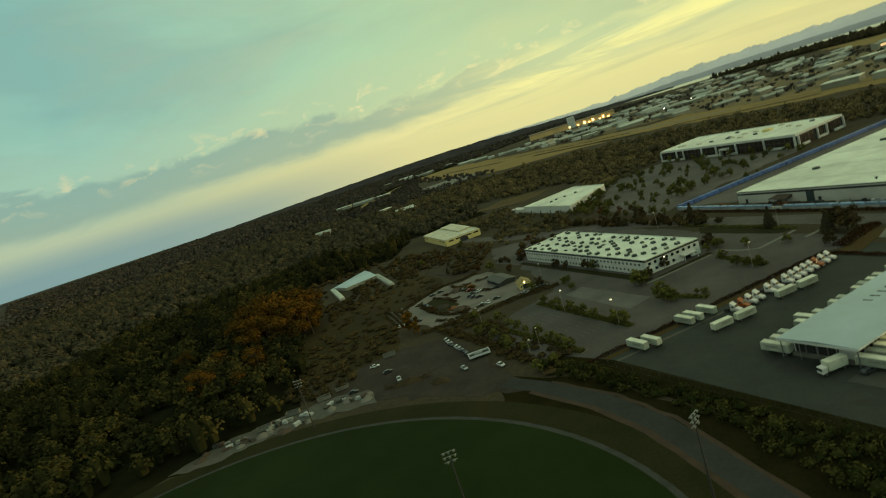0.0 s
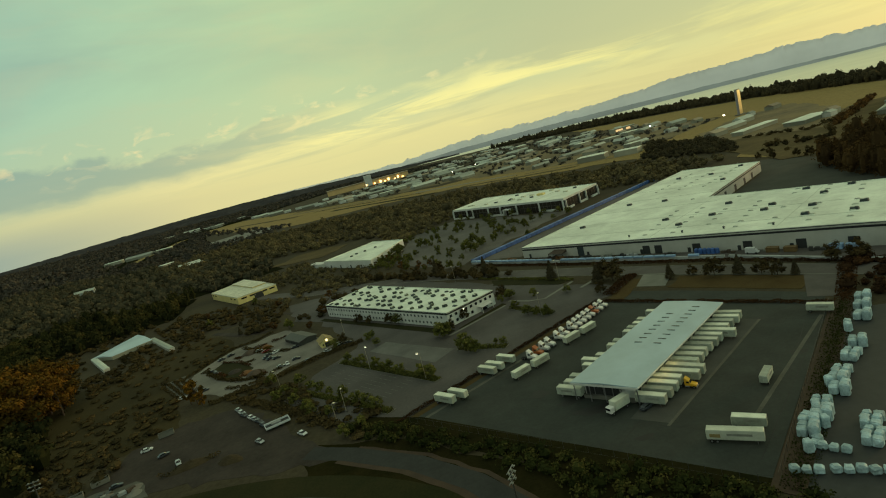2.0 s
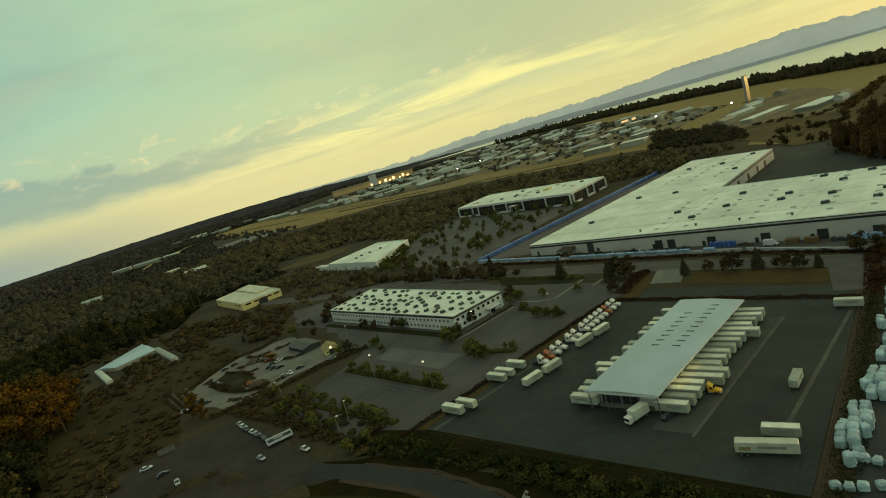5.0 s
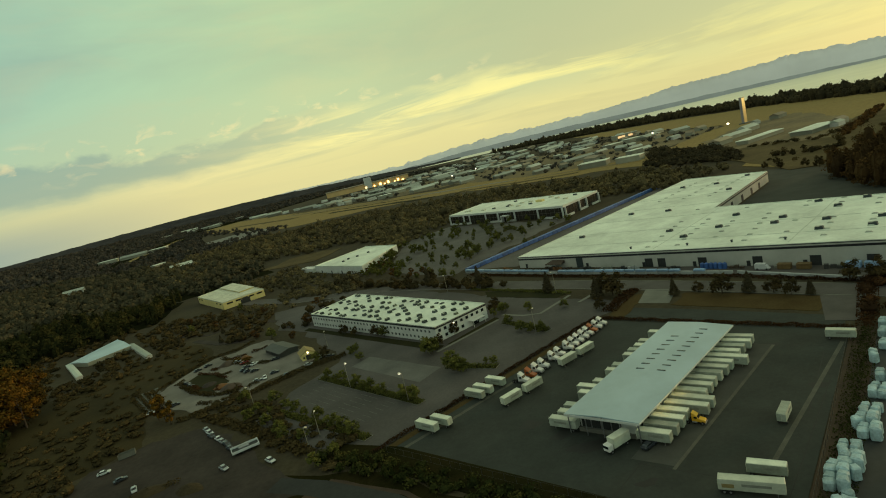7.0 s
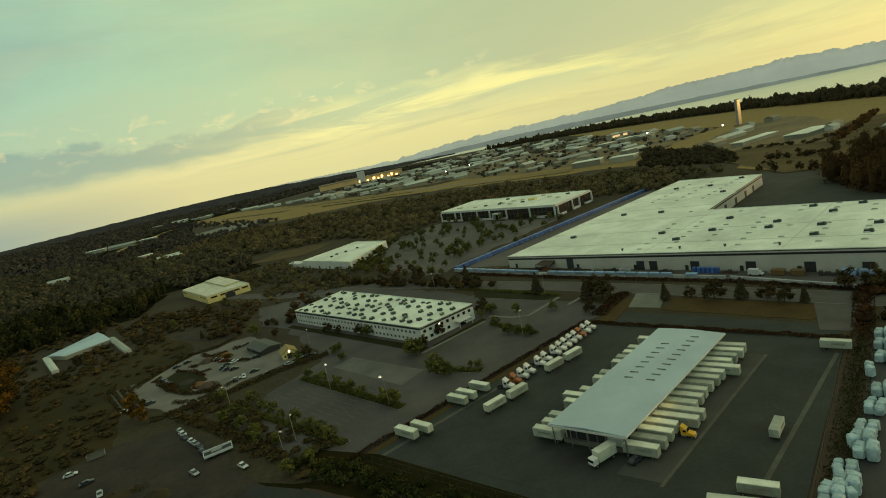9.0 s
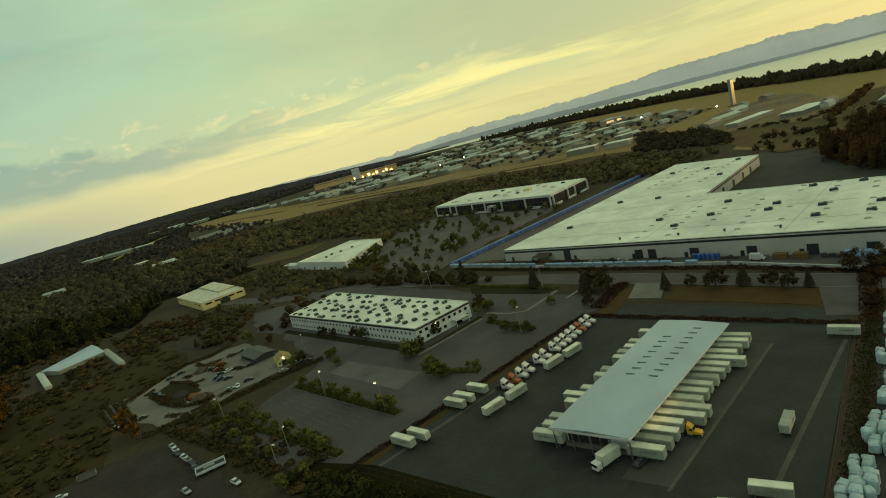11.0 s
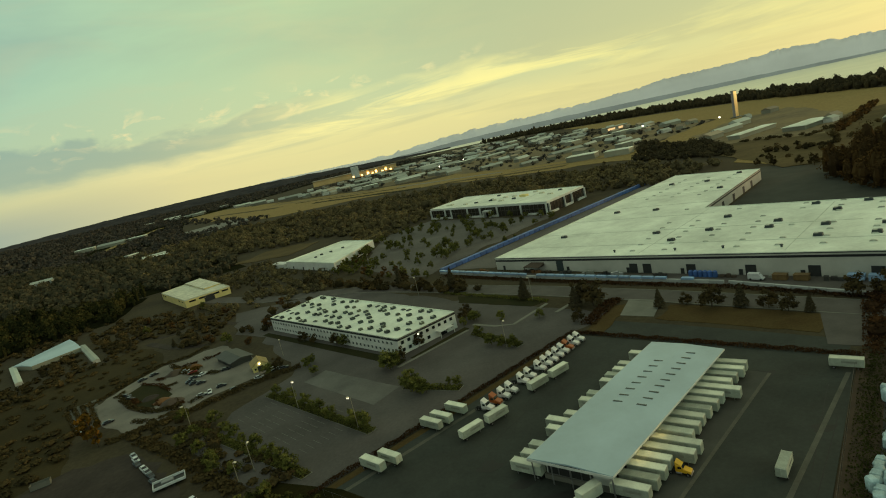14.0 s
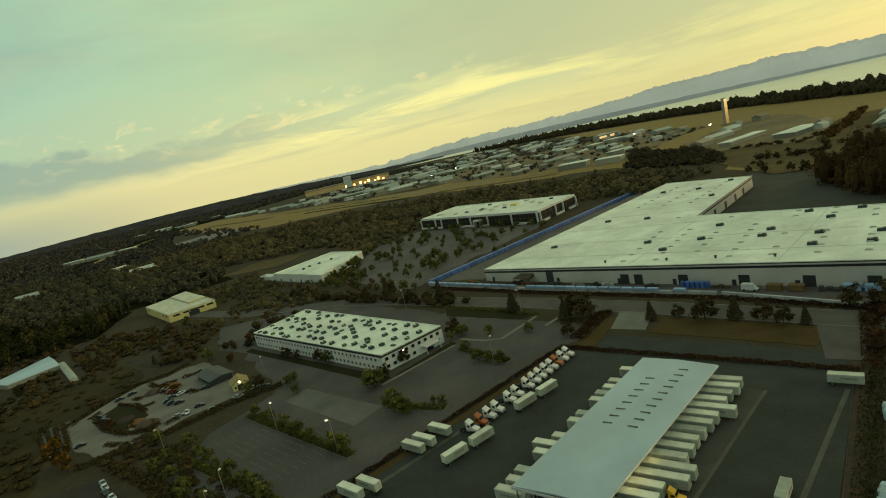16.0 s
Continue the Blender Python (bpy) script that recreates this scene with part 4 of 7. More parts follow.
# ---- buildings ----
def ANTI(q):
    return q if sum(a[0] * b[1] - b[0] * a[1] for a, b in zip(q, q[1:] + q[:1])) > 0 else q[::-1]


def shell(name, label, quad, height, wall_mat, roof_mat, category="building", band=None, rim=0.35, drop=0.0):
    """A flat-roofed building on a plan (anticlockwise), height a function of the place: walls, roof deck, parapet rim and eaves band."""
    cx, cy = sum(p[0] for p in quad) / len(quad), sum(p[1] for p in quad) / len(quad)
    b = thing(name, label, category, Matrix.Translation((cx, cy, 0)))
    loc = [(x - cx, y - cy) for x, y in quad]
    hs = [height(x, y) for x, y in quad]
    part("wall", prism(bmesh.new(), loc, -0.3, 0, [h - 0.35 for h in hs]), wall_mat, b)
    bm = bmesh.new()
    lo = [bm.verts.new((x, y, h - 0.35)) for (x, y), h in zip(loc, hs)]
    hi = [bm.verts.new((x, y, h)) for (x, y), h in zip(loc, hs)]
    bm.faces.new(lo[::-1])
    bm.faces.new(hi)
    for i in range(len(loc)):
        j = (i + 1) % len(loc)
        bm.faces.new((lo[i], lo[j], hi[j], hi[i]))
    part("roof", bm, roof_mat, b)

    def ring(name, z0, z1, width, out, mat, label=""):
        n = len(loc)
        for i in range(n):
            bm = bmesh.new()
            j = (i + 1) % n
            d = (Vector(loc[j]) - Vector(loc[i])).normalized()
            o = Vector((d.y, -d.x))
            p, q = Vector(loc[i]) + o * out, Vector(loc[j]) + o * out
            corners = [p, q, q - o * width, p - o * width]
            hh = [hs[i], hs[j], hs[j], hs[i]]
            vs = [bm.verts.new((c.x, c.y, h + z)) for z in (z0, z1) for c, h in zip(corners, hh)]
            for f in ((3, 2, 1, 0), (4, 5, 6, 7), (0, 1, 5, 4), (1, 2, 6, 5), (2, 3, 7, 6), (3, 0, 4, 7)):
                bm.faces.new([vs[k] for k in f])
            part(name, bm, mat, b, label)

    ring("parapet", -0.30, rim, 0.45, 0.05, roof_mat)
    if band:
        ring("gutter", -0.2 - 0.15 * bool(drop), 0.0, 0.2, 0.13, band[1], "dark gutter line along the roof edge")
        ring("eaves_band", -0.3 - band[0] - drop, -0.32 - drop, 0.2, 0.09, band[1], "band under the eaves")
    return b, loc


def box_mesh(name, w, d, h, mat, z0=0.0, bevel=0.0):
    return mesh_of(name, box(bmesh.new(), -w / 2, w / 2, -d / 2, d / 2, z0, z0 + h, bevel), mat)


def rooftop_unit_mesh(name, w, d, h, mat):
    """A roof unit: a curb, a body, a pale lid over a part of it and a raised grille."""
    bm = bmesh.new()
    box(bm, -w * 0.55, w * 0.55, -d * 0.55, d * 0.55, -0.3, 0.25)
    box(bm, -w / 2, w / 2, -d / 2, d / 2, 0.25, h)
    box(bm, w * 0.1, w * 0.4, -d * 0.3, d * 0.3, h, h + 0.2)
    dark = len(bm.faces)
    box(bm, -w * 0.46, w * 0.02, -d * 0.42, d * 0.42, h, h + 0.12)
    me = mesh_of(name, bm, mat)
    me.materials.append(M["unit_lid"])
    for p in me.polygons[dark:]:
        p.material_index = 1
    return me


def skylight_mesh(name, w, d, mat):
    """A skylight: a curb and a low dome with sloping sides."""
    bm = bmesh.new()
    box(bm, -w / 2, w / 2, -d / 2, d / 2, -0.3, 0.25)
    lo = [bm.verts.new((sx * w * 0.48, sy * d * 0.48, 0.25)) for sx, sy in ((-1, -1), (1, -1), (1, 1), (-1, 1))]
    hi = [bm.verts.new((sx * w * 0.33, sy * d * 0.3, 0.62)) for sx, sy in ((-1, -1), (1, -1), (1, 1), (-1, 1))]
    bm.faces.new(hi)
    for i in range(4):
        j = (i + 1) % 4
        bm.faces.new((lo[i], lo[j], hi[j], hi[i]))
    return mesh_of(name, bm, mat)


def framed_window(name, w, h, mat, frame_mat):
    """A window: a dark pane set in a proud frame."""
    bm = bmesh.new()
    box(bm, -w / 2, w / 2, -0.04, 0.06, 0, h)
    for x0, x1, z0, z1 in ((-w / 2 - 0.12, -w / 2, -0.12, h + 0.12), (w / 2, w / 2 + 0.12, -0.12, h + 0.12), (-w / 2, w / 2, h, h + 0.12), (-w / 2, w / 2, -0.12, 0)):
        box(bm, x0, x1, -0.12, 0.06, z0, z1)
    me = mesh_of(name, bm, mat)
    me.materials.append(frame_mat)
    for p in me.polygons[6:]:
        p.material_index = 1
    return me


# the large warehouse; its roof rises a little towards the far end of the front
def wh_height(x, y):
    return 7.0 + 0.0177 * ((x - 46) * 0.64 - (y - 356) * 0.77)


WH = ANTI([(46, 356), (232, 511), (266, 443), (177, 356), (283, 203), (218, 152), (170, 213)])
wh, whl = shell("warehouse", "huge pale warehouse with a white flat roof and dark eaves bands", WH, wh_height, M["grey_wall"], M["white_roof"], band=(1.0, M["eaves_dark"]), drop=0.75)
wx, wy = wh.location.x, wh.location.y
unit = rooftop_unit_mesh("roof_unit", 3.3, 2.2, 1.2, M["trim"])
turn45 = Matrix.Rotation(radians(-48), 4, "Z")
for x, y in ((92, 367), (131, 321), (129, 299), (150, 301), (168, 280), (183, 263), (140, 405), (158, 383), (208, 467), (225, 444), (214, 406), (252, 447),
             (170, 319), (177, 287), (203, 282), (207, 302), (221, 285), (184, 236), (170, 250), (196, 245)):
    piece("roof_unit", unit, wh, Matrix.Translation((x - wx, y - wy, wh_height(x, y))) @ turn45)
stub = mesh_of("roof_vent", tube(tube(bmesh.new(), (0, 0, -0.2), (0, 0, 0.9), 0.45, 0.45, 10), (0, 0, 0.9), (0, 0, 1.2), 0.75, 0.6, 10), M["trim"])
for x, y in ((122, 280), (137, 265), (101, 303), (152, 247)):
    piece("roof_vent", stub, wh, Matrix.Translation((x - wx, y - wy, wh_height(x, y))))
panel = skylight_mesh("skylight", 2.6, 1.2, M["roof_patch"])
rng = random.Random(4)
for i in range(13):
    for j in range(9):
        # rows of translucent roof panels
        x, y = 108 + i * 11.2 + j * 7.6, 297 - i * 11.6 + j * 8.2
        p = np.array([[x, y]])
        if inside(p, WH)[0] and rng.random() < 0.8:
            piece("skylight", panel, wh, Matrix.Translation((x - wx, y - wy, wh_height(x, y) - 0.12)) @ turn45)
for i in range(7):
    for j in range(3):
        x, y = 196 + i * 8.5 - j * 12, 400 + i * 7.5 + j * 15
        if inside(np.array([[x, y]]), WH)[0]:
            piece("skylight", panel, wh, Matrix.Translation((x - wx, y - wy, wh_height(x, y) - 0.12)) @ turn45)
WF, WK = (46 - wx, 356 - wy), (170 - wx, 213 - wy)
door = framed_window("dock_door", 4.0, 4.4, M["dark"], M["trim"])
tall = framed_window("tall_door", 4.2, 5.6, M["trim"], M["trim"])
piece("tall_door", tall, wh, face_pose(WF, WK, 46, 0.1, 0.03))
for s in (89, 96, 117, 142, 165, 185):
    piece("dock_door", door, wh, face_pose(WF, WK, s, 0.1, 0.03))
small = framed_window("side_door", 1.4, 2.4, M["dark"], M["trim"])
for s in (6, 51, 86, 113, 138, 161):
    piece("side_door", small, wh, face_pose(WF, WK, s, 0.1, 0.03))
bm = bmesh.new()
box(bm, -5.5, 5.5, -5, 0.1, 3.2, 3.5)
cv = [bm.verts.new(p) for p in ((-5.6, -5.1, 3.5), (5.6, -5.1, 3.5), (5.6, 0, 3.5), (-5.6, 0, 3.5), (-3.2, 0, 4.9), (5.6, 0, 4.9))]
for f in ((0, 1, 5, 4), (0, 4, 3), (1, 2, 5), (2, 3, 4, 5), (3, 2, 1, 0)):
    bm.faces.new([cv[i] for i in f])
for x in (-5.2, 5.2):
    box(bm, x - 0.15, x + 0.15, -4.8, -4.5, -0.1, 3.2)
part("canopy", bm, M["bark"], wh, "brown canopy over an entrance").matrix_basis = face_pose(WF, WK, 30, 0.0, 0.05)
for a, b in (((62, 369), (184, 228)), ((84, 387), (196, 258)), ((110, 409), (172, 337)), ((136, 431), (190, 368)), ((163, 453), (216, 392)), ((196, 480), (242, 426)), ((108, 290), (176, 350)), ((150, 242), (214, 298)), ((190, 196), (256, 246))):
    bm = bmesh.new()
    q = strip([(a[0] - wx, a[1] - wy), (b[0] - wx, b[1] - wy)], 0.3)
    prism(bm, q, 0, 0, [wh_height(x + wx, y + wy) + 0.10 for x, y in q])
    for v in bm.verts:
        if v.co.z == 0:
            v.co.z = wh_height(v.co.x + wx, v.co.y + wy) - 0.1
    part("roof_seam", bm, M["seam"], wh)
# openings along the inner wall of the rear wing
for s in (10, 32, 55, 78, 98):
    piece("dock_door", door, wh, face_pose((177 - wx, 356 - wy), (266 - wx, 443 - wy), s, 0.1, 0.03))

# the office with skylights
OFFICE = ANTI([(-87, 336), (-62, 362), (14, 269), (-12, 250)])
office, ofl = shell("office_building", "long white two-storey office with dark skylights on its roof", OFFICE, lambda x, y: 7.5, M["white_wall"], M["white_roof"], band=(0.7, M["eaves_dark"]))
ox, oy = office.location.x, office.location.y
OL, OB, OR, OF = [(x - ox, y - oy) for x, y in ((-87, 336), (-62, 362), (14, 269), (-12, 250))]
win = framed_window("window", 1.6, 1.45, M["glass"], M["white_wall"])
dim_win = framed_window("window", 1.3, 1.2, M["glass_dim"], M["white_wall"])
for z in (1.3, 4.5):
    for i in range(37):
        piece("window", dim_win, office, face_pose(OL, OF, 2.4 + i * 2.98, z, 0.02))
    for i in range(9):
        if not (z < 2 and i in (5, 6)):
            piece("window", win, office, face_pose(OF, OR, 2.2 + i * 3.4, z, 0.02))
dome = skylight_mesh("skylight", 2.4, 1.6, M["skylight_dark"])
hatch = rooftop_unit_mesh("roof_unit", 2.1, 1.8, 1.1, M["skylight_dark"])
pale_hatch = rooftop_unit_mesh("roof_unit", 1.7, 1.5, 0.9, M["unit_green"])
rng = random.Random(9)
for i in range(17):
    for j in range(5):
        if rng.random() < 0.08:
            continue
        s, v = (i + 0.6 + rng.uniform(-0.32, 0.32)) / 17.4, (j + 0.55 + rng.uniform(-0.3, 0.3)) / 5.2
        a, c = along(OL, OF, s), along(OB, OR, s)
        x, y = along(a, c, v)
        piece(*(("roof_unit", hatch) if rng.random() < 0.6 else (("skylight", dome) if rng.random() < 0.5 else ("roof_unit", pale_hatch))), office, Matrix.Translation((x, y, 7.5)) @ Matrix.Rotation(radians(-50 + rng.choice((0, 90))), 4, "Z"))
bm = bmesh.new()
box(bm, -4, 4, -3.2, 0.1, 2.9, 3.3)
for x in (-3.8, 3.8):
    box(bm, x - 0.12, x + 0.12, -3.1, -2.9, -0.1, 2.9)
part("canopy", bm, M["white_wall"], office, "white entrance canopy").matrix_basis = face_pose(OF, OR, 24, 0, 0.05)
part("entrance_door", box(bmesh.new(), -2, 2, -0.08, 0.05, 0, 2.6), M["glass"], office).matrix_basis = face_pose(OF, OR, 24, 0.05, 0.03)
for s in (0.12, 0.26, 0.44, 0.61, 0.78, 0.92):
    a, b = along(OL, OF, s), along(OB, OR, s)
    part("roof_seam", prism(bmesh.new(), strip([along(a, b, 0.02), along(a, b, 0.98)], 0.3), 7.45, 7.58), M["white_roof"], office)

part("wall_lamp", box(bmesh.new(), -0.25, 0.25, -0.5, 0.0, 0, 0.4, 0.05), M["lamp"], office, "lit wall lamp").matrix_basis = Matrix.Translation((-3.2 - office.location.x, 254.6 - office.location.y, 6.0))

# the glass office behind white columns
COL = ANTI([(17, 640), (61, 684), (162, 552), (115, 506)])
glass_office, gl = shell("glass_office_building", "white-framed office block with dark glass between columns", COL, lambda x, y: 11.0, M["glass_wall"], M["white_roof"], band=(1.4, M["white_wall"]))
gx, gy = glass_office.location.x, glass_office.location.y
GL_, GF, GR = [(x - gx, y - gy) for x, y in ((17, 640), (115, 506), (162, 552))]
post = mesh_of("column", box(bmesh.new(), -0.55, 0.55, -1.5, 0.2, -0.2, 9.5, 0.08), M["white_wall"])
for s in (0.7, 25, 35, 61, 80, 104, 135, 165.3):
    piece("column", post, glass_office, face_pose(GL_, GF, s, 0))
for s in (2.4, 28, 41, 65):
    piece("column", post, glass_office, face_pose(GF, GR, s, 0))
for a, b in ((1.4, 24.3), (25.7, 34.3), (61.7, 79.3), (80.7, 86.5), (96, 103.3), (138, 158)):
    rail = mesh_of("sill_wall", box(bmesh.new(), -(b - a) / 2, (b - a) / 2, -1.2, 0.1, -0.1, 1.8, 0.05), M["white_wall"])
    piece("sill_wall", rail, glass_office, face_pose(GL_, GF, (a + b) / 2, 0))
rail = mesh_of("sill_wall", box(bmesh.new(), -6, 6, -1.2, 0.1, -0.1, 1.8, 0.05), M["white_wall"])
for s in (10, 34.5, 57):
    piece("sill_wall", rail, glass_office, face_pose(GF, GR, s, 0))
mullion = mesh_of("mullion", box(bmesh.new(), -0.12, 0.12, -0.2, 0.1, 0, 9.3), M["mullion"])
for i in range(31):
    piece("mullion", mullion, glass_office, face_pose(GL_, GF, 4.5 + i * 5.2, 0, 0.02))
for i in range(11):
    piece("mullion", mullion, glass_office, face_pose(GF, GR, 6.5 + i * 5.2, 0, 0.02))
part("transom", box(bmesh.new(), -82, 82, -0.14, 0.1, 5.1, 5.35), M["mullion"], glass_office).matrix_basis = face_pose(GL_, GF, 83, 0, 0.02)
bm = bmesh.new()
for x0, x1, z0, z1 in ((-4.6, -3.6, 0, 5.6), (3.6, 4.6, 0, 5.6), (-4.6, 4.6, 5.6, 6.8)):
    box(bm, x0, x1, -4.0, 0.1, z0, z1)
part("entrance_portal", bm, M["white_wall"], glass_office, "white square entrance portal").matrix_basis = face_pose(GL_, GF, 91.2, 0, 0)
rng = random.Random(2)
GB = (61 - gx, 684 - gy)
pale_unit = rooftop_unit_mesh("roof_unit", 4.5, 2.4, 1.1, M["roof_cream"])
for i in range(16):
    u, v = rng.uniform(0.08, 0.92), rng.uniform(0.2, 0.85)
    x, y = along(along(GL_, GF, u), along(GB, GR, u), v)
    piece("roof_unit", unit if i % 3 == 0 else pale_unit, glass_office, Matrix.Translation((x, y, 11.0)) @ turn45)
for u in (0.25, 0.5, 0.75):
    a, b = along(GL_, GF, u), along(GB, GR, u)
    part("roof_seam", prism(bmesh.new(), strip([along(a, b, 0.03), along(a, b, 0.97)], 0.8), 10.9, 11.08), M["seam"], glass_office)
part("roof_hatch", box(bmesh.new(), -4, 4, -2.5, 2.5, 10.9, 13.0, 0.15), M["yellow_wall"], glass_office, "cream stair housing on the roof").matrix_basis = Matrix.Translation((*along(along(GL_, GF, 0.68), along(GB, GR, 0.68), 0.55), 0)) @ turn45

# plain white hall with a low annexe
HALL = ANTI([(-122, 534), (-76, 585), (-42, 544), (-69, 470)])
hall, hl = shell("white_hall", "plain white hall with a white roof and a low annexe", HALL, lambda x, y: 6.5, M["white_wall"], M["white_roof"], rim=0.6)
hx, hy = hall.location.x, hall.location.y
part("annexe", prism(bmesh.new(), [(x - hx, y - hy) for x, y in ((-141, 556), (-126, 539), (-121, 546), (-136, 563))], -0.2, 4.0), M["white_wall"], hall, "low white annexe")
for x, y in ((-88, 528), (-80, 532), (-70, 540), (-92, 520)):
    piece("roof_unit", hatch, hall, Matrix.Translation((x - hx, y - hy, 6.5)) @ turn45)
for s in (12, 30, 48, 66):
    piece("side_door", small, hall, face_pose((-122 - hx, 534 - hy), (-69 - hx, 470 - hy), s, 0.1, 0.03))

# cream building with a recessed roof court and windows
CREAM = ANTI([(-232, 522), (-209, 554), (-157, 479), (-186, 459)])
cream, crl = shell("cream_building", "cream two-storey building with a pale stepped roof", CREAM, lambda x, y: 6.0, M["yellow_wall"], M["roof_cream"], rim=0.5)
yx, yy = cream.location.x, cream.location.y
YL, YB, YR, YF = [(x - yx, y - yy) for x, y in ((-232, 522), (-209, 554), (-157, 479), (-186, 459))]
part("roof_block", prism(bmesh.new(), [along(along(YL, YF, s), along(YB, YR, s), v) for s, v in ((0.02, 0.62), (0.72, 0.62), (0.72, 0.98), (0.02, 0.98))], 5.9, 6.9), M["yellow_wall"], cream, "raised cream roof block")
part("roof_block_top", prism(bmesh.new(), [along(along(YL, YF, s), along(YB, YR, s), v) for s, v in ((0.01, 0.60), (0.73, 0.60), (0.73, 0.99), (0.01, 0.99))], 6.9, 7.15), M["roof_cream"], cream)
long_win = framed_window("window", 5.0, 1.3, M["glass"], M["yellow_wall"])
for s in (5, 13, 60, 70):
    piece("window", long_win, cream, face_pose(YL, YF, s, 3.6, 0.02))
for s in (5.5, 13, 24, 31):
    piece("window", long_win, cream, face_pose(YF, YR, s, 3.6, 0.02))
# flat dark panel whose colour stands for the shaded recess
part("entrance_recess", box(bmesh.new(), -4, 4, -0.1, 0.1, 0, 5.0), M["dark"], cream).matrix_basis = face_pose(YF, YR, 18.3, 0, 0.03)


# ---- freight terminal ----
def T(u, v, z=0.0):
    """A place in the terminal: u along it, v across it."""
    a, b = along((22, 147), (73, 194), u), along((38, 133), (88, 178), u)
    x, y = along(a, b, v)
    return (x, y, z)


term = thing("freight_terminal", "long freight terminal with a pale metal roof and open docks", "building", Matrix.Translation((55, 163, 0)))


def tl(u, v, z):
    x, y, z = T(u, v, z)
    return (x - 55, y - 163, z)


bm = bmesh.new()
prism(bm, [tl(u, v, 0)[:2] for u, v in ((0.03, 0.11), (0.03, 0.90), (0.98, 0.90), (0.98, 0.11))], 0, 1.3)
part("dock_floor", bm, M["concrete"], term)
bm = bmesh.new()
prism(bm, [tl(u, v, 0)[:2] for u, v in ((0.04, 0.13), (0.04, 0.88), (0.97, 0.88), (0.97, 0.13))], 1.3, 5.9)
part("wall", bm, M["white_wall"], term)
bm = bmesh.new()
rows = []
for u in (0.0, 1.0):
    rows.append([[bm.verts.new(tl(u, v, z + dz)) for v, z in ((0, 5.9), (0.5, 6.35), (1, 5.9))] for dz in (0.0, 0.35)])
for k in range(2):
    bm.faces.new((rows[0][1][k], rows[0][1][k + 1], rows[1][1][k + 1], rows[1][1][k]))
    bm.faces.new((rows[0][0][k], rows[1][0][k], rows[1][0][k + 1], rows[0][0][k + 1]))
for r in rows:
    for k in range(2):
        bm.faces.new((r[0][k], r[0][k + 1], r[1][k + 1], r[1][k]))
for k in (0, 2):
    bm.faces.new((rows[0][0][k], rows[1][0][k], rows[1][1][k], rows[0][1][k]))
part("roof", bm, M["metal_roof"], term)
slot = box_mesh("skylight", 2.6, 0.6, 0.5, M["skylight_dark"], -0.3, 0.05)
for v, n in ((0.36, 8), (0.66, 10)):
    for i in range(n):
        u = 0.44 + i * 0.053
        piece("skylight", slot, term, Matrix.Translation(tl(u, v, 6.25 + 0.45 * (1 - abs(v - 0.5) * 2) - 0.1)) @ Matrix.Rotation(radians(-41), 4, "Z"))
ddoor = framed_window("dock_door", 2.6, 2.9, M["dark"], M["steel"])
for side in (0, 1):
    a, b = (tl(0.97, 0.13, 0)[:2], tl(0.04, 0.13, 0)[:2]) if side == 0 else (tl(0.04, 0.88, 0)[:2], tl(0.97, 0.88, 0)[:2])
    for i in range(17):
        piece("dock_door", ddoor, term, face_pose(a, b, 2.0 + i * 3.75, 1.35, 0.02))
# end docks: dark panes stand for the shade in open bays
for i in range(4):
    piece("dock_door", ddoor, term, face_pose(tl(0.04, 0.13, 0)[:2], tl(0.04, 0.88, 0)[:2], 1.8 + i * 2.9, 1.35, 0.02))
tpost = mesh_of("post", box(bmesh.new(), -0.14, 0.14, -0.14, 0.14, 0, 5.9), M["steel"])
for v in (0.03, 0.27, 0.5, 0.73, 0.97):
    piece("post", tpost, term, Matrix.Translation(tl(0.008, v, 0)))
part("fascia", prism(bmesh.new(), strip([tl(-0.002, -0.005, 0)[:2], tl(-0.002, 1.005, 0)[:2]], 0.15), 5.55, 6.15), M["white_wall"], term)
for side, v in ((0, -0.003), (1, 1.003)):
    part("fascia", prism(bmesh.new(), strip([tl(0, v, 0)[:2], tl(1, v, 0)[:2]], 0.15), 5.75, 6.2), M["white_wall"], term)
slab("dock_apron", [T(u, v)[:2] for u, v in ((-0.10, 1.0), (-0.10, 1.5), (1.0, 1.5), (1.0, 1.0))], 0.14, M["apron"], "worn concrete dock apron", "pavement")
slab("apron_edge", [T(u, v)[:2] for u, v in ((-0.12, 1.5), (-0.12, 1.54), (1.0, 1.54), (1.0, 1.5))], 0.15, M["track"], "pale concrete edge of the dock apron", "pavement")
# dock lamps under the eaves that are lit
for u, v in ((0.30, 0.10), (0.17, 0.97), (0.24, 0.97), (0.33, 0.97)):
    lamp = thing("dock_lamp", "lit dock lamp under the terminal eaves", "lamp", Matrix.Translation(T(u, v, 5.35)), "dock lamps")
    part("housing", box(bmesh.new(), -0.22, 0.22, -0.22, 0.22, 0.12, 0.55, 0.04), M["steel"], lamp)
    part("bulb", box(bmesh.new(), -0.16, 0.16, -0.16, 0.16, 0.0, 0.12, 0.03), M["lamp"], lamp)
    bulb = new("dock_light", bpy.data.lights.new("dock_light", "POINT"))
    bulb.data.energy, bulb.data.color, bulb.data.shadow_soft_size = 45, (1.0, 0.72, 0.22), 0.25
    bulb.location = T(u, v + (-0.06 if v < 0.5 else 0.05), 5.0)

# the house with white roofs round a court
house = thing("long_house", "low pale-roofed building with two grey wings round a court", "building", Matrix.Translation((-235, 380, 0)))


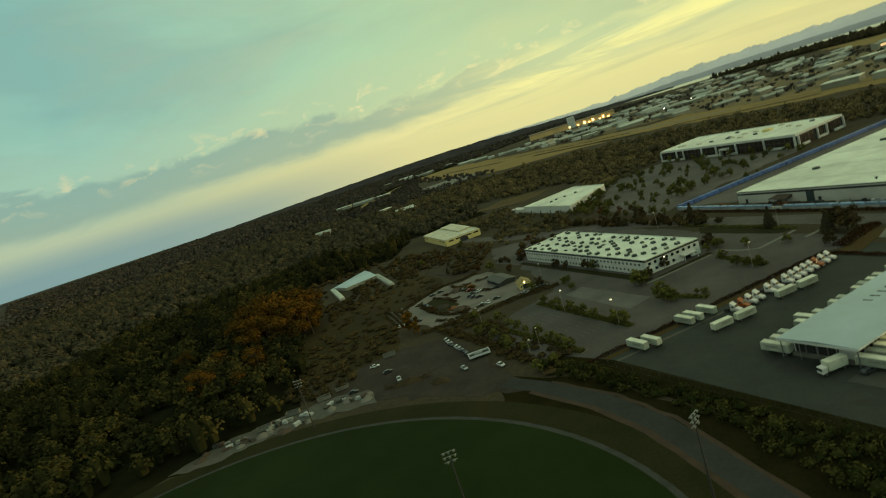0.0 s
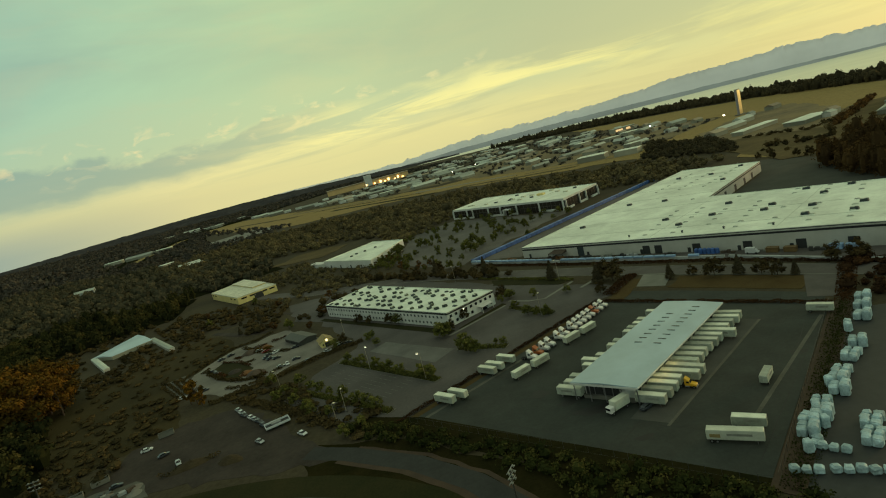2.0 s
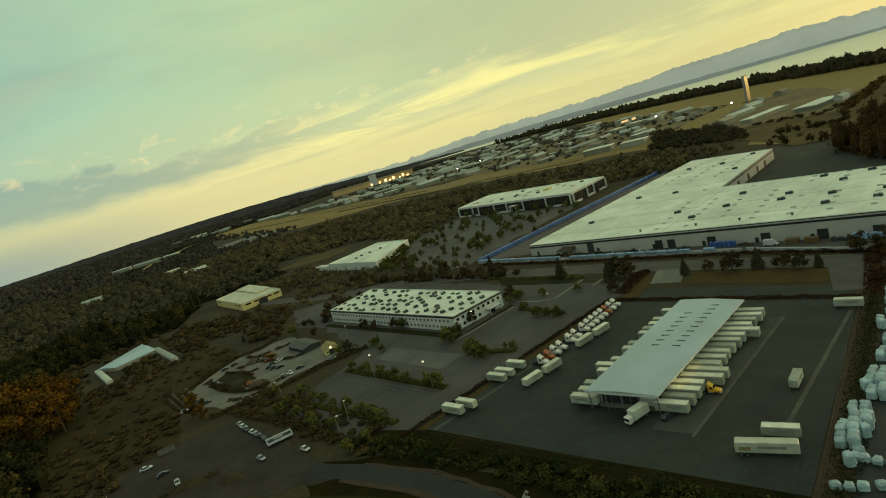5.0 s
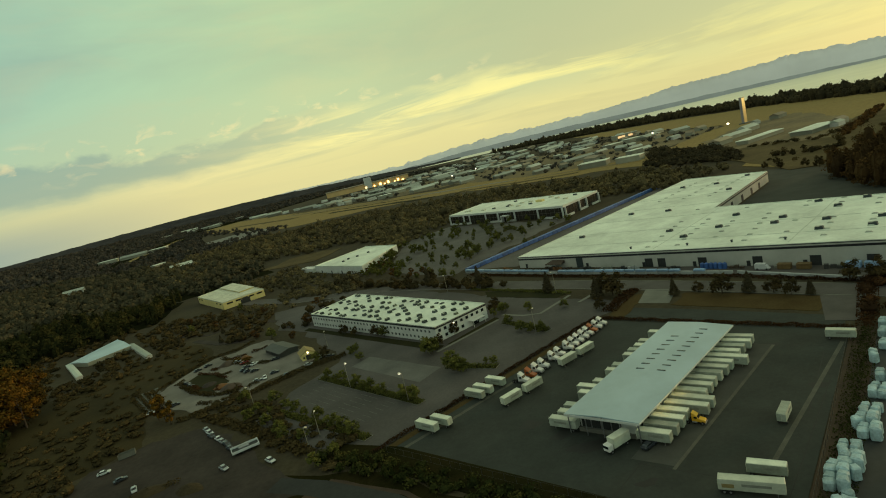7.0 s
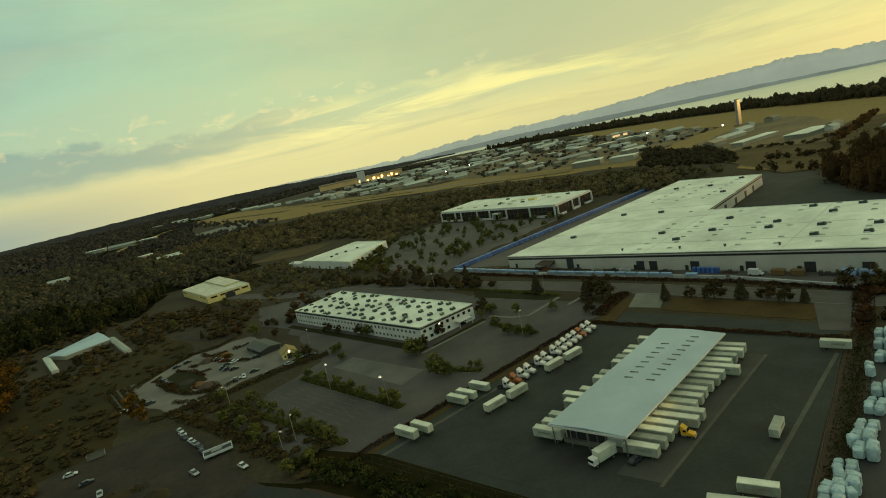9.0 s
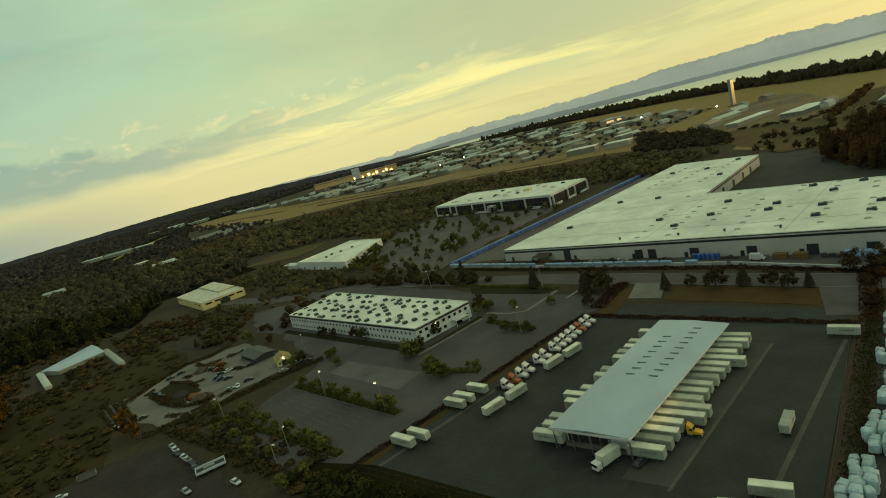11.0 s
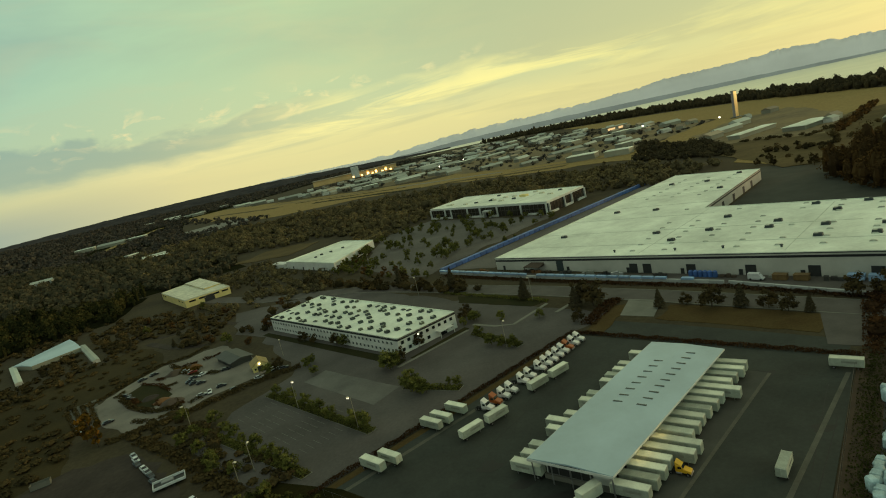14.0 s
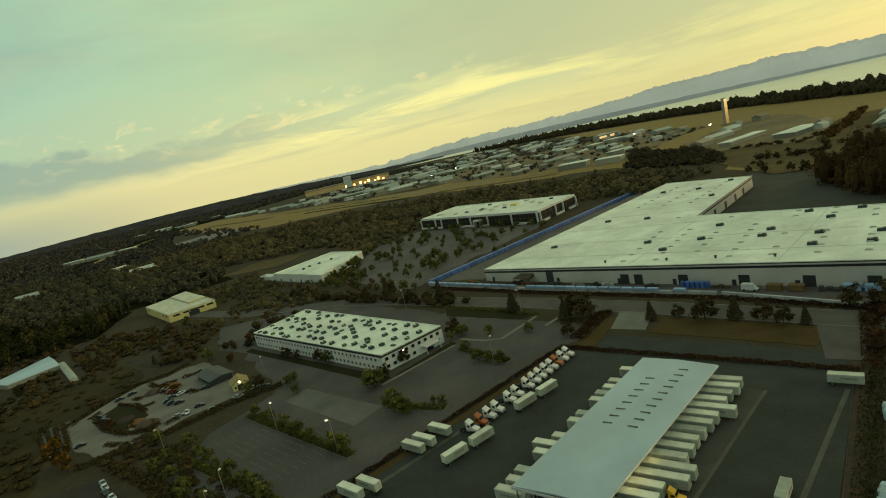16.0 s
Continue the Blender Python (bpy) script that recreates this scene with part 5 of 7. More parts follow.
def gable(pts, h, rise, parent, name, label, mat, wall):
    """A wing with a pitched roof; pts run round it, the ridge along its length."""
    a, b, c, d = [Vector((x + 235, y - 380)) for x, y in pts]
    part("wall", prism(bmesh.new(), [tuple(p) for p in (a, b, c, d)], -0.2, h), wall, parent)
    bm = bmesh.new()
    m0, m1 = (a + d) / 2, (b + c) / 2
    va, vb, vc, vd = [bm.verts.new((p.x, p.y, h)) for p in (a, b, c, d)]
    r0, r1 = bm.verts.new((m0.x, m0.y, h + rise)), bm.verts.new((m1.x, m1.y, h + rise))
    for f in ((va, vb, r1, r0), (vc, vd, r0, r1), (va, r0, vd), (vb, vc, r1), (va, vd, vc, vb)):
        bm.faces.new(f)
    return part(name, bm, mat, parent, label)


gable(((-271, 385), (-261, 431), (-232, 396), (-251, 374)), 2.6, 0.9, house, "roof", "pale silver metal roof", M["metal_roof"], M["far_wall"])
gable(((-273, 384.5), (-239.5, 342), (-236.5, 344.5), (-270, 387)), 2.2, 0.4, house, "roof", "", M["roof_grey"], M["grey_wall"])
gable(((-238, 403), (-201, 354), (-198, 356.5), (-235, 405.5)), 1.9, 0.4, house, "roof", "", M["roof_grey"], M["grey_wall"])
# dark-roofed shed behind the hut
shed_row = thing("potting_shed", "low shed with a dark blue-grey roof behind the hut", "shed", pose(-97.5, 297, 0, 0, 0, -52) @ Matrix.Diagonal((1.2, 1.25, 1.1, 1)))
# dark added walls stand for the shaded space under an open canopy
part("wall", box(bmesh.new(), -8.5, 8.5, -4, 4, -0.1, 2.3), M["steel_dark"], shed_row)
bm = bmesh.new()
pts = [bm.verts.new(p) for p in ((-9.2, -4.8, 2.3), (9.2, -4.8, 2.3), (9.2, 4.8, 2.3), (-9.2, 4.8, 2.3), (-9.2, 0, 3.4), (9.2, 0, 3.4))]
for f in ((0, 1, 5, 4), (2, 3, 4, 5), (0, 4, 3), (1, 2, 5), (3, 2, 1, 0)):
    bm.faces.new([pts[i] for i in f])
part("roof", bm, M["steel_dark"], shed_row, "dark blue-grey pitched roof")
part("door", box(bmesh.new(), -2, 2, -4.08, -3.95, 0, 2.1), M["dark"], shed_row)

# the landscaping yard's yellow hut
hut = thing("yard_hut", "small yellow gabled hut with a lit lamp", "hut", pose(-79, 276, 0, 0, 0, -68) @ Matrix.Scale(0.85, 4))
part("wall", box(bmesh.new(), -5, 5, -4.0, 4.0, -0.1, 3.6), M["yellow_wall"], hut)
bm = bmesh.new()
gp = [bm.verts.new(p) for p in ((4.9, -4.0, 3.6), (4.9, 4.0, 3.6), (4.9, 0, 6.0), (-4.9, -4.0, 3.6), (-4.9, 4.0, 3.6), (-4.9, 0, 6.0))]
for f in ((0, 1, 2), (5, 4, 3), (0, 2, 5, 3), (1, 4, 5, 2), (0, 3, 4, 1)):
    bm.faces.new([gp[i] for i in f])
part("gable", bm, M["yellow_wall"], hut)
bm = bmesh.new()
for s in (-1, 1):
    prev = [bm.verts.new(q) for q in ((-5.5, s * 4.7, 3.3), (5.5, s * 4.7, 3.3), (5.5, 0, 6.15), (-5.5, 0, 6.15))]
    low = [bm.verts.new(v.co - Vector((0, 0, 0.22))) for v in prev]
    for f in ((0, 1, 2, 3), (7, 6, 5, 4), (0, 4, 5, 1), (1, 5, 6, 2), (2, 6, 7, 3), (3, 7, 4, 0)):
        bm.faces.new([(prev + low)[i] for i in f])
part("roof", bm, M["roof_tan"], hut, "tan pitched roof")
part("door", box(bmesh.new(), 4.95, 5.06, -1.5, 1.5, 0, 3.0), M["dark"], hut)
for y in (-2.6, 2.6):
    part("window", box(bmesh.new(), 4.95, 5.05, y - 0.5, y + 0.5, 1.3, 2.3), M["glass"], hut)
part("lamp", box(bmesh.new(), 5.06, 5.5, -0.35, 0.35, 4.0, 4.6, 0.06), M["lamp"], hut, "lit wall lamp")


# ---- vehicles ----
def wheel_mesh(r, w):
    bm = bmesh.new()
    tube(bm, (0, -w / 2, 0), (0, w / 2, 0), r, r, 14)
    for y in (-w / 2 - 0.02, w / 2 + 0.02):
        tube(bm, (0, y * 0.9, 0), (0, y, 0), r * 0.55, r * 0.5, 10)
    return mesh_of("wheel", bm, M["rubber"])


BIG_WHEEL, CAR_WHEEL = wheel_mesh(0.5, 0.55), wheel_mesh(0.33, 0.22)
RIM = mesh_of("rim", tube(tube(bmesh.new(), (0, -0.31, 0), (0, 0.31, 0), 0.26, 0.26, 10), (0, -0.34, 0), (0, 0.34, 0), 0.09, 0.09, 8), M["steel"])


def big_wheel(parent, x, y, z=0.5):
    w = piece("wheel", BIG_WHEEL, parent, Matrix.Translation((x, y, z)))
    piece("rim", RIM, w, Matrix.Identity(4))
    return w


def make_trailer(name, label, length, side="trailer_side", roof="trailer"):
    """A box trailer: ribbed body, roof with a rim, rear doors, chassis, wheels, landing legs, a plain dark patch on each side."""
    t = thing(name, label, "trailer", group="trailers in the yard")
    L = length / 2
    body = box(bmesh.new(), -L, L, -1.2, 1.2, 0.95, 3.4, 0.12)
    part("body", body, M[side], t)
    roof_bm = box(bmesh.new(), -L + 0.08, L - 0.08, -1.13, 1.13, 3.38, 3.46, 0.03)
    for y in (-1.18, 1.06):
        box(roof_bm, -L + 0.02, L - 0.02, y, y + 0.12, 3.32, 3.52, 0.03)
    part("roof", roof_bm, M[roof], t, "pale trailer roof")
    for y in (-0.62, 0.62):
        part("rear_door", box(bmesh.new(), -L - 0.04, -L + 0.02, y - 0.58, y + 0.58, 1.05, 3.25), M[roof], t)
    part("chassis", box(box(bmesh.new(), -L + 0.2, L - 0.2, -0.5, 0.5, 0.75, 0.95), -L + 0.02, -L + 0.15, -1.1, 1.1, 0.5, 0.65), M["dark"], t)
    patch = mesh_of("side_panel", box(bmesh.new(), -length * 0.22, length * 0.22, -0.01, 0.01, 2.1, 2.7), M["trim_grey"])
    for y in (-1.22, 1.22):
        piece("side_panel", patch, t, Matrix.Translation((length * 0.08, y, 0)))
    for x in ((-L + 1.1,) if length < 10 else (-L + 1.1, -L + 2.3)):
        for y in (-0.95, 0.95):
            big_wheel(t, x, y)
    leg = mesh_of("landing_leg", box(bmesh.new(), -0.07, 0.07, -0.07, 0.07, 0, 0.95), M["steel"])
    for y in (-0.8, 0.8):
        piece("landing_leg", leg, t, Matrix.Translation((L - 1.6, y, 0)))
    return t


def make_tractor(name, label, paint):
    """A lorry tractor, its nose along x: hood, cab with a raked screen, roof fairing, frame, tanks, fifth wheel, six wheels."""
    t = thing(name, label, "lorry", group="lorry tractors by the fence")

    def side_profile(pts, w, bevel=0.05):
        bm = bmesh.new()
        a = [bm.verts.new((x, -w / 2, z)) for x, z in pts]
        b = [bm.verts.new((x, w / 2, z)) for x, z in pts]
        bm.faces.new(a)
        bm.faces.new(b[::-1])
        for i in range(len(pts)):
            j = (i + 1) % len(pts)
            bm.faces.new((a[i], b[i], b[j], a[j]))
        bmesh.ops.bevel(bm, geom=list(bm.edges), offset=bevel, segments=1, affect="EDGES")
        return bm

    part("hood", side_profile([(1.0, 0.7), (2.9, 0.7), (3.0, 1.5), (1.0, 1.95)], 2.0, 0.12), paint, t)
    part("cab", side_profile([(-0.9, 0.9), (1.1, 0.9), (1.1, 1.9), (0.75, 2.85), (-0.9, 2.95)], 2.3, 0.10), paint, t)
    part("roof_fairing", side_profile([(-0.9, 2.9), (0.6, 2.85), (-0.7, 3.7), (-0.9, 3.7)], 2.1, 0.08), paint, t)
    part("windscreen", side_profile([(1.13, 1.98), (1.09, 1.98), (0.78, 2.76), (0.82, 2.78)], 1.9, 0.01), M["glass"], t)
    for y in (-1.17, 1.17):
        part("side_window", box(bmesh.new(), -0.2, 0.75, y - 0.02, y + 0.02, 1.95, 2.6), M["glass"], t)
    part("frame", box(box(bmesh.new(), -3.4, 1.2, -0.45, 0.45, 0.65, 0.95), -3.0, -1.9, -0.55, 0.55, 0.95, 1.15, 0.05), M["dark"], t)
    part("bumper", box(bmesh.new(), 2.9, 3.15, -1.15, 1.15, 0.4, 0.85, 0.05), M["steel"], t)
    for y in (-1.0, 1.0):
        bm = bmesh.new()
        tube(bm, (-0.8, y, 0.75), (0.7, y, 0.75), 0.32, 0.32, 10)
        part("fuel_tank", bm, M["steel"], t)
    for x in (2.2, -2.0, -3.0):
        for y in (-0.95, 0.95):
            big_wheel(t, x, y)
    return t


Z = 0.11   # top of the yard's asphalt
pup = make_trailer("pup_trailer", "short white box trailer parked on the asphalt yard", 8.5)
pup.matrix_basis = pose(-18, 168, Z, 0, 0, -45)
PUPS = ((-13.4, 169.8, 135), (-1.0, 183.0, -45), (2.3, 185.4, -45), (7.2, 189.2, -45), (10.4, 174.0, 33), (18.6, 179.3, 33), (34.4, 193.3, 33), (42.6, 198.6, 33),
        (57.2, 111.0, -35), (113.2, 163.0, -42))
for x, y, a in PUPS:
    copy_thing(pup, pose(x, y, Z, 0, 0, a) @ Matrix.Scale(0.92, 4))
grey_pup = make_trailer("pup_trailer", "short grey-white box trailer standing alone in the yard", 7.6, "trailer", "trailer_side")
grey_pup.matrix_basis = pose(73.4, 129.8, Z, 0, 0, 46) @ Matrix.Scale(0.88, 4)
long_trailer = make_trailer("long_trailer", "long white box trailer parked across the yard", 12.6, "trailer", "trailer")
long_trailer.matrix_basis = pose(51.2, 106.8, Z, 0, 0, -31)
part("sign_panel", box(bmesh.new(), -5.6, -3.2, -1.26, -1.22, 1.6, 2.5), M["roof_tan"], long_trailer, "dark tan panel on the side")

# trailers backed onto the docks
sx_, sy_ = 0.752, -0.658
rng = random.Random(5)
dock_trailer = make_trailer("dock_trailer", "white box trailer backed onto the terminal dock", 8.5, "trailer_side", "trailer")
dock_long = make_trailer("dock_trailer", "longer white box trailer backed onto the dock", 11.5, "trailer_side", "trailer")
dock_grey = make_trailer("dock_trailer", "grey box trailer backed onto the terminal dock", 8.5, "trailer_side", "trailer_side")
used = set()
for i in range(17):
    u = 0.03 + i * 0.0585
    kind = dock_long if i in (4, 5, 12) else (dock_grey if i in (1, 6, 9, 14) else dock_trailer)
    half = 5.75 if kind is dock_long else 4.25
    x, y, _ = T(u, 0.90)
    off = half + rng.uniform(-0.2, 0.5)
    m = pose(x + sx_ * off, y + sy_ * off, 0.15, 0, 0, -41.2 + rng.uniform(-0.8, 0.8))
    if kind in used:
        copy_thing(kind, m)
    else:
        kind.matrix_basis = m
        used.add(kind)
for i, k in ((0, 0), (1, 0), (2, 0), (4, 0), (5, 1), (6, 0), (8, 0), (9, 0), (11, 0), (12, 0), (13, 0), (14, 0), (16, 0)):
    kind = dock_long if k else (dock_grey if i in (2, 5, 9, 12) else dock_trailer)
    half = 5.75 if k else 4.25
    x, y, _ = T(0.03 + i * 0.0585, 0.11)
    off = half + rng.uniform(-0.2, 0.5)
    copy_thing(kind, pose(x - sx_ * off, y - sy_ * off, 0.15, 0, 0, 138.8 + rng.uniform(-0.8, 0.8)))

# tractors
white_tractor = make_tractor("lorry_tractor", "white lorry tractor parked nose-out by the yard fence", M["cab_white"])
orange_tractor = make_tractor("lorry_tractor", "orange lorry tractor parked among white ones", M["cab_orange"])
yellow_tractor = make_tractor("lorry_tractor", "yellow lorry tractor coupled to a dock trailer", M["cab_yellow"])
x, y, _ = T(0.03 + 3 * 0.0585, 0.90)
yellow_tractor.matrix_basis = pose(x + sx_ * 9.9, y + sy_ * 9.9, 0.15, 0, 0, -41) @ Matrix.Scale(0.85, 4)
first = True
for k, s in enumerate((0.0, 0.075, 0.15, 0.225, 0.345, 0.42, 0.53, 0.60, 0.665, 0.735, 0.80, 0.86, 0.93, 1.0)):
    x, y = along((16.2, 186.8), (55.8, 222.8), s)
    m = pose(x, y, Z, 0, 0, -42 + (k % 3) - 1)
    if k == 1:
        orange_tractor.matrix_basis = m
    elif k in (11,):
        copy_thing(orange_tractor, m)
    elif first:
        white_tractor.matrix_basis = m
        first = False
    else:
        copy_thing(white_tractor, m)

# straight truck at the terminal's end
truck = thing("box_truck", "white box truck backed up to the terminal end", "truck", pose(31.8, 134.6, Z, 0, 0, 208))
part("body", box(bmesh.new(), -4.0, 2.0, -1.2, 1.2, 1.0, 3.7, 0.06), M["trailer"], truck)
part("cab", box(bmesh.new(), 2.1, 3.9, -1.1, 1.1, 0.6, 2.6, 0.25), M["cab_white"], truck)
part("windscreen", box(bmesh.new(), 3.86, 3.93, -0.9, 0.9, 1.6, 2.35), M["glass"], truck)
part("frame", box(bmesh.new(), -4.0, 3.6, -0.5, 0.5, 0.6, 1.0), M["dark"], truck)
for x in (-2.6, 2.9):
    for y in (-0.95, 0.95):
        big_wheel(truck, x, y)


def make_car(name, label, paint, van=0.0, category="car"):
    """A car: lower body, cabin with raked glass, bumpers, wheels."""
    c = thing(name, label, category)

    def loft(rings):
        bm = bmesh.new()
        vs = [[bm.verts.new((x, sy * w, z)) for sy, z in ((-1, z0), (-1, z1), (1, z1), (1, z0))] for x, w, z0, z1 in rings]
        bm.faces.new(vs[0])
        bm.faces.new(vs[-1][::-1])
        for a, b in zip(vs, vs[1:]):
            for i in range(4):
                bm.faces.new((a[i], a[(i + 1) % 4], b[(i + 1) % 4], b[i]))
        bmesh.ops.bevel(bm, geom=list(bm.edges), offset=0.05, segments=1, affect="EDGES")
        return bm

    part("body", loft([(-2.25, 0.80, 0.35, 0.85), (-2.0, 0.88, 0.28, 0.95), (1.0, 0.90, 0.28, 0.95), (2.1, 0.84, 0.30, 0.78), (2.3, 0.75, 0.38, 0.65)]), paint, c)
    if van:
        part("cabin", loft([(-2.2, 0.85, 0.9, 1.4 + van), (0.9, 0.85, 0.9, 1.4 + van), (1.7, 0.80, 0.85, 1.0)]), paint, c)
        part("windscreen", loft([(1.05, 0.72, 1.0, 1.3 + van), (1.3, 0.72, 1.0, 1.25)]), M["glass"], c)
    else:
        part("cabin", loft([(-1.75, 0.70, 0.9, 1.0), (-1.2, 0.68, 0.9, 1.42), (0.35, 0.68, 0.9, 1.42), (1.15, 0.72, 0.9, 0.98)]), M["glass"], c)
        part("roof", box(bmesh.new(), -1.15, 0.3, -0.66, 0.66, 1.40, 1.47, 0.03), paint, c)
    part("bumper", box(bmesh.new(), 2.22, 2.38, -0.78, 0.78, 0.35, 0.55, 0.04), M["dark"], c)
    for x in (-1.4, 1.45):
        for y in (-0.78, 0.78):
            piece("wheel", CAR_WHEEL, c, Matrix.Translation((x, y, 0.33)))
    return c


CARS = {"white": make_car("car", "white car parked on the worn lot", M["car_white"]),
        "dark": make_car("car", "dark car parked on the worn lot", M["car_dark"]),
        "silver": make_car("car", "silver car parked on the worn lot", M["car_silver"]),
        "van": make_car("van", "white van parked beside the warehouse", M["car_white"], 0.75, "van"),
        "red": make_car("car", "dark red car parked in the yard", M["car_red"])}
placed = set()
for k, x, y, z, a in (("silver", -107, 212, 0.08, -50), ("white", -104.5, 208.5, 0.08, -48), ("dark", -102.5, 205, 0.08, -47), ("white", -98, 200.5, 0.08, -47), ("silver", -95.5, 197.5, 0.08, -46),
                      ("dark", -93, 194.5, 0.08, -46), ("white", -71, 173.5, 0.08, -45), ("van", 137, 242, 0.12, -50), ("white", -139, 195, 0.08, 20), ("silver", -118, 176, 0.08, -60),
                      ("dark", -128, 186, 0.07, 40), ("dark", -90, 190, 0.08, -46), ("silver", -87.5, 176, 0.08, -45), ("dark", -138, 170, 0.07, 30), ("white", -146.5, 247.5, 0.08, 30), ("dark", -113, 279, 0.1, 35), ("dark", -110, 275.7, 0.1, 40), ("white", -109.5, 285.5, 0.1, 60), ("dark", -113.2, 283.3, 0.1, 45),
                      ("white", -96.5, 259, 0.1, -70), ("dark", -93, 263.6, 0.1, 20), ("dark", -98, 285, 0.1, 10), ("red", -117, 292, 0.1, 35), ("silver", -122, 296.5, 0.1, 30), ("dark", -106, 274, 0.1, 25), ("dark", -84.7, 256, 0, 30), ("silver", -99.5, 257.5, 0.1, 25), ("dark", -141, 303, 0.06, 48), ("dark", -145, 298.5, 0.06, 48),
                      ("dark", -143, 279, 0.1, -20), ("dark", -139, 274, 0.1, -15), ("dark", -137, 251, 0.1, 40), ("dark", 39.0, 131.5, 0.16, 30), ("silver", -76, 263, 0, 20), ("white", -71, 270, 0, 50), ("dark", -66, 268, 0, 30)):
    m = pose(x, y, z, 0, 0, a)
    if k == "van":
        m = m @ Matrix.Scale(1.35, 4)
    if k in placed:
        copy_thing(CARS[k], m)
    else:
        CARS[k].matrix_basis = m
        placed.add(k)

flatbed = thing("flatbed_trailer", "white-railed flatbed trailer with a dark deck", "trailer", pose(-83.5, 187, 0.08, 0, 0, 25))
part("deck", box(bmesh.new(), -4.6, 4.6, -2.3, 2.3, 0.8, 1.0), M["dark"], flatbed)
for y in (-2.3, 2.3):
    part("side_rail", box(bmesh.new(), -4.7, 4.7, y - 0.12, y + 0.12, 0.85, 1.7, 0.03), M["car_white"], flatbed)
for x in (-4.6, 4.6):
    part("end_rail", box(bmesh.new(), x - 0.12, x + 0.12, -2.2, 2.2, 0.85, 1.5, 0.03), M["car_white"], flatbed)
part("crate", box(bmesh.new(), -2.2, 1.4, -1.2, 1.2, 1.0, 1.9, 0.08), M["steel"], flatbed)
for x in (-1.2, 1.2):
    for y in (-2.0, 2.0):
        piece("wheel", BIG_WHEEL, flatbed, Matrix.Translation((x, y, 0.42)) @ Matrix.Diagonal((0.84, 1, 0.84, 1)))

# heaps and bins on the gravel
def heap(name, label, x, y, r, h, mat, seed):
    bm = bmesh.new()
    n, rings = 22, 5
    prev = None
    top = None
    for k in range(rings):
        f = k / rings
        ring = []
        for i in range(n):
            a = 2 * math.pi * i / n
            rr = r * (1 - f) ** 0.9 * (1 + 0.22 * noise.noise(Vector((math.cos(a) * 1.3 + seed, math.sin(a) * 1.3, f * 2))))
            z = -0.1 + h * (1 - (1 - f) ** 1.6) * (1 + 0.2 * noise.noise(Vector((a, seed, f * 4))))
            ring.append(bm.verts.new((rr * math.cos(a), rr * math.sin(a), z)))
        if prev:
            for i in range(n):
                bm.faces.new((prev[i], prev[(i + 1) % n], ring[(i + 1) % n], ring[i]))
        prev = ring
    top = bm.verts.new((0, 0, h))
    for i in range(n):
        bm.faces.new((prev[i], prev[(i + 1) % n], top))
    ob = tagged(part(name, bm, mat, smooth=True), label, "heap")
    ob.matrix_basis = Matrix.Translation((x, y, 0.08))
    return ob


heap("soil_mound", "dark soil heap on the gravel yard", -113, 257, 5.5, 2.2, M["soil"], 1.0)
heap("soil_mound", "dark soil heap on the gravel yard", -119, 262, 4.0, 1.6, M["mulch"], 2.0)
slab("plant_bed", ragged([(-145.5, 279), (-142, 292), (-130, 285), (-117, 268), (-121, 258), (-133, 262)], 4, 1.2, 52), 0.13, M["verge"], "dull green bed of potted plants on the gravel", "planting bed")
heap("mulch_mound", "orange-brown mulch heap on the gravel yard", -119, 300, 3.6, 2.2, M["mulch"], 4.0)
heap("soil_mound", "dark soil heap on the gravel yard", -128, 298, 5, 2.0, M["soil"], 5.0)
heap("gravel_mound", "grey gravel heap on the yard", -128, 270, 4, 1.2, M["dirt_lot"], 6.0)
for x, y, a, s in ((-112, 172, 20, 2.6), (-96, 168, -12, 1.6)):
    berm = heap("dirt_berm", "long brown grassy dirt berm beside the lot", x, y, 3.2, 2.0, M["berm"], 7.0 + s)
    berm.matrix_basis = pose(x, y, 0.06, 0, 0, a) @ Matrix.Diagonal((s, 1, 1, 1))
for k, (x, y, a) in enumerate(((-136, 206, 25), (-152, 168, 30), (-162, 158, 20), (-170, 148, 30), (-147, 176, 30))):
    bin_ = thing("steel_bin", "pale open steel bin on the lot", "container", pose(x, y, 0.06, 0, 0, a), "bins on the lot")
    bm = bmesh.new()
    for x0, x1, y0, y1 in ((-3, 3, -1.3, -1.2), (-3, 3, 1.2, 1.3), (-3, -2.9, -1.2, 1.2), (2.9, 3, -1.2, 1.2)):
        box(bm, x0, x1, y0, y1, 0.25, 1.9)
    part("side", bm, M["concrete"], bin_)
    part("floor", box(bmesh.new(), -2.95, 2.95, -1.2, 1.2, 0, 0.3), M["dark"], bin_)

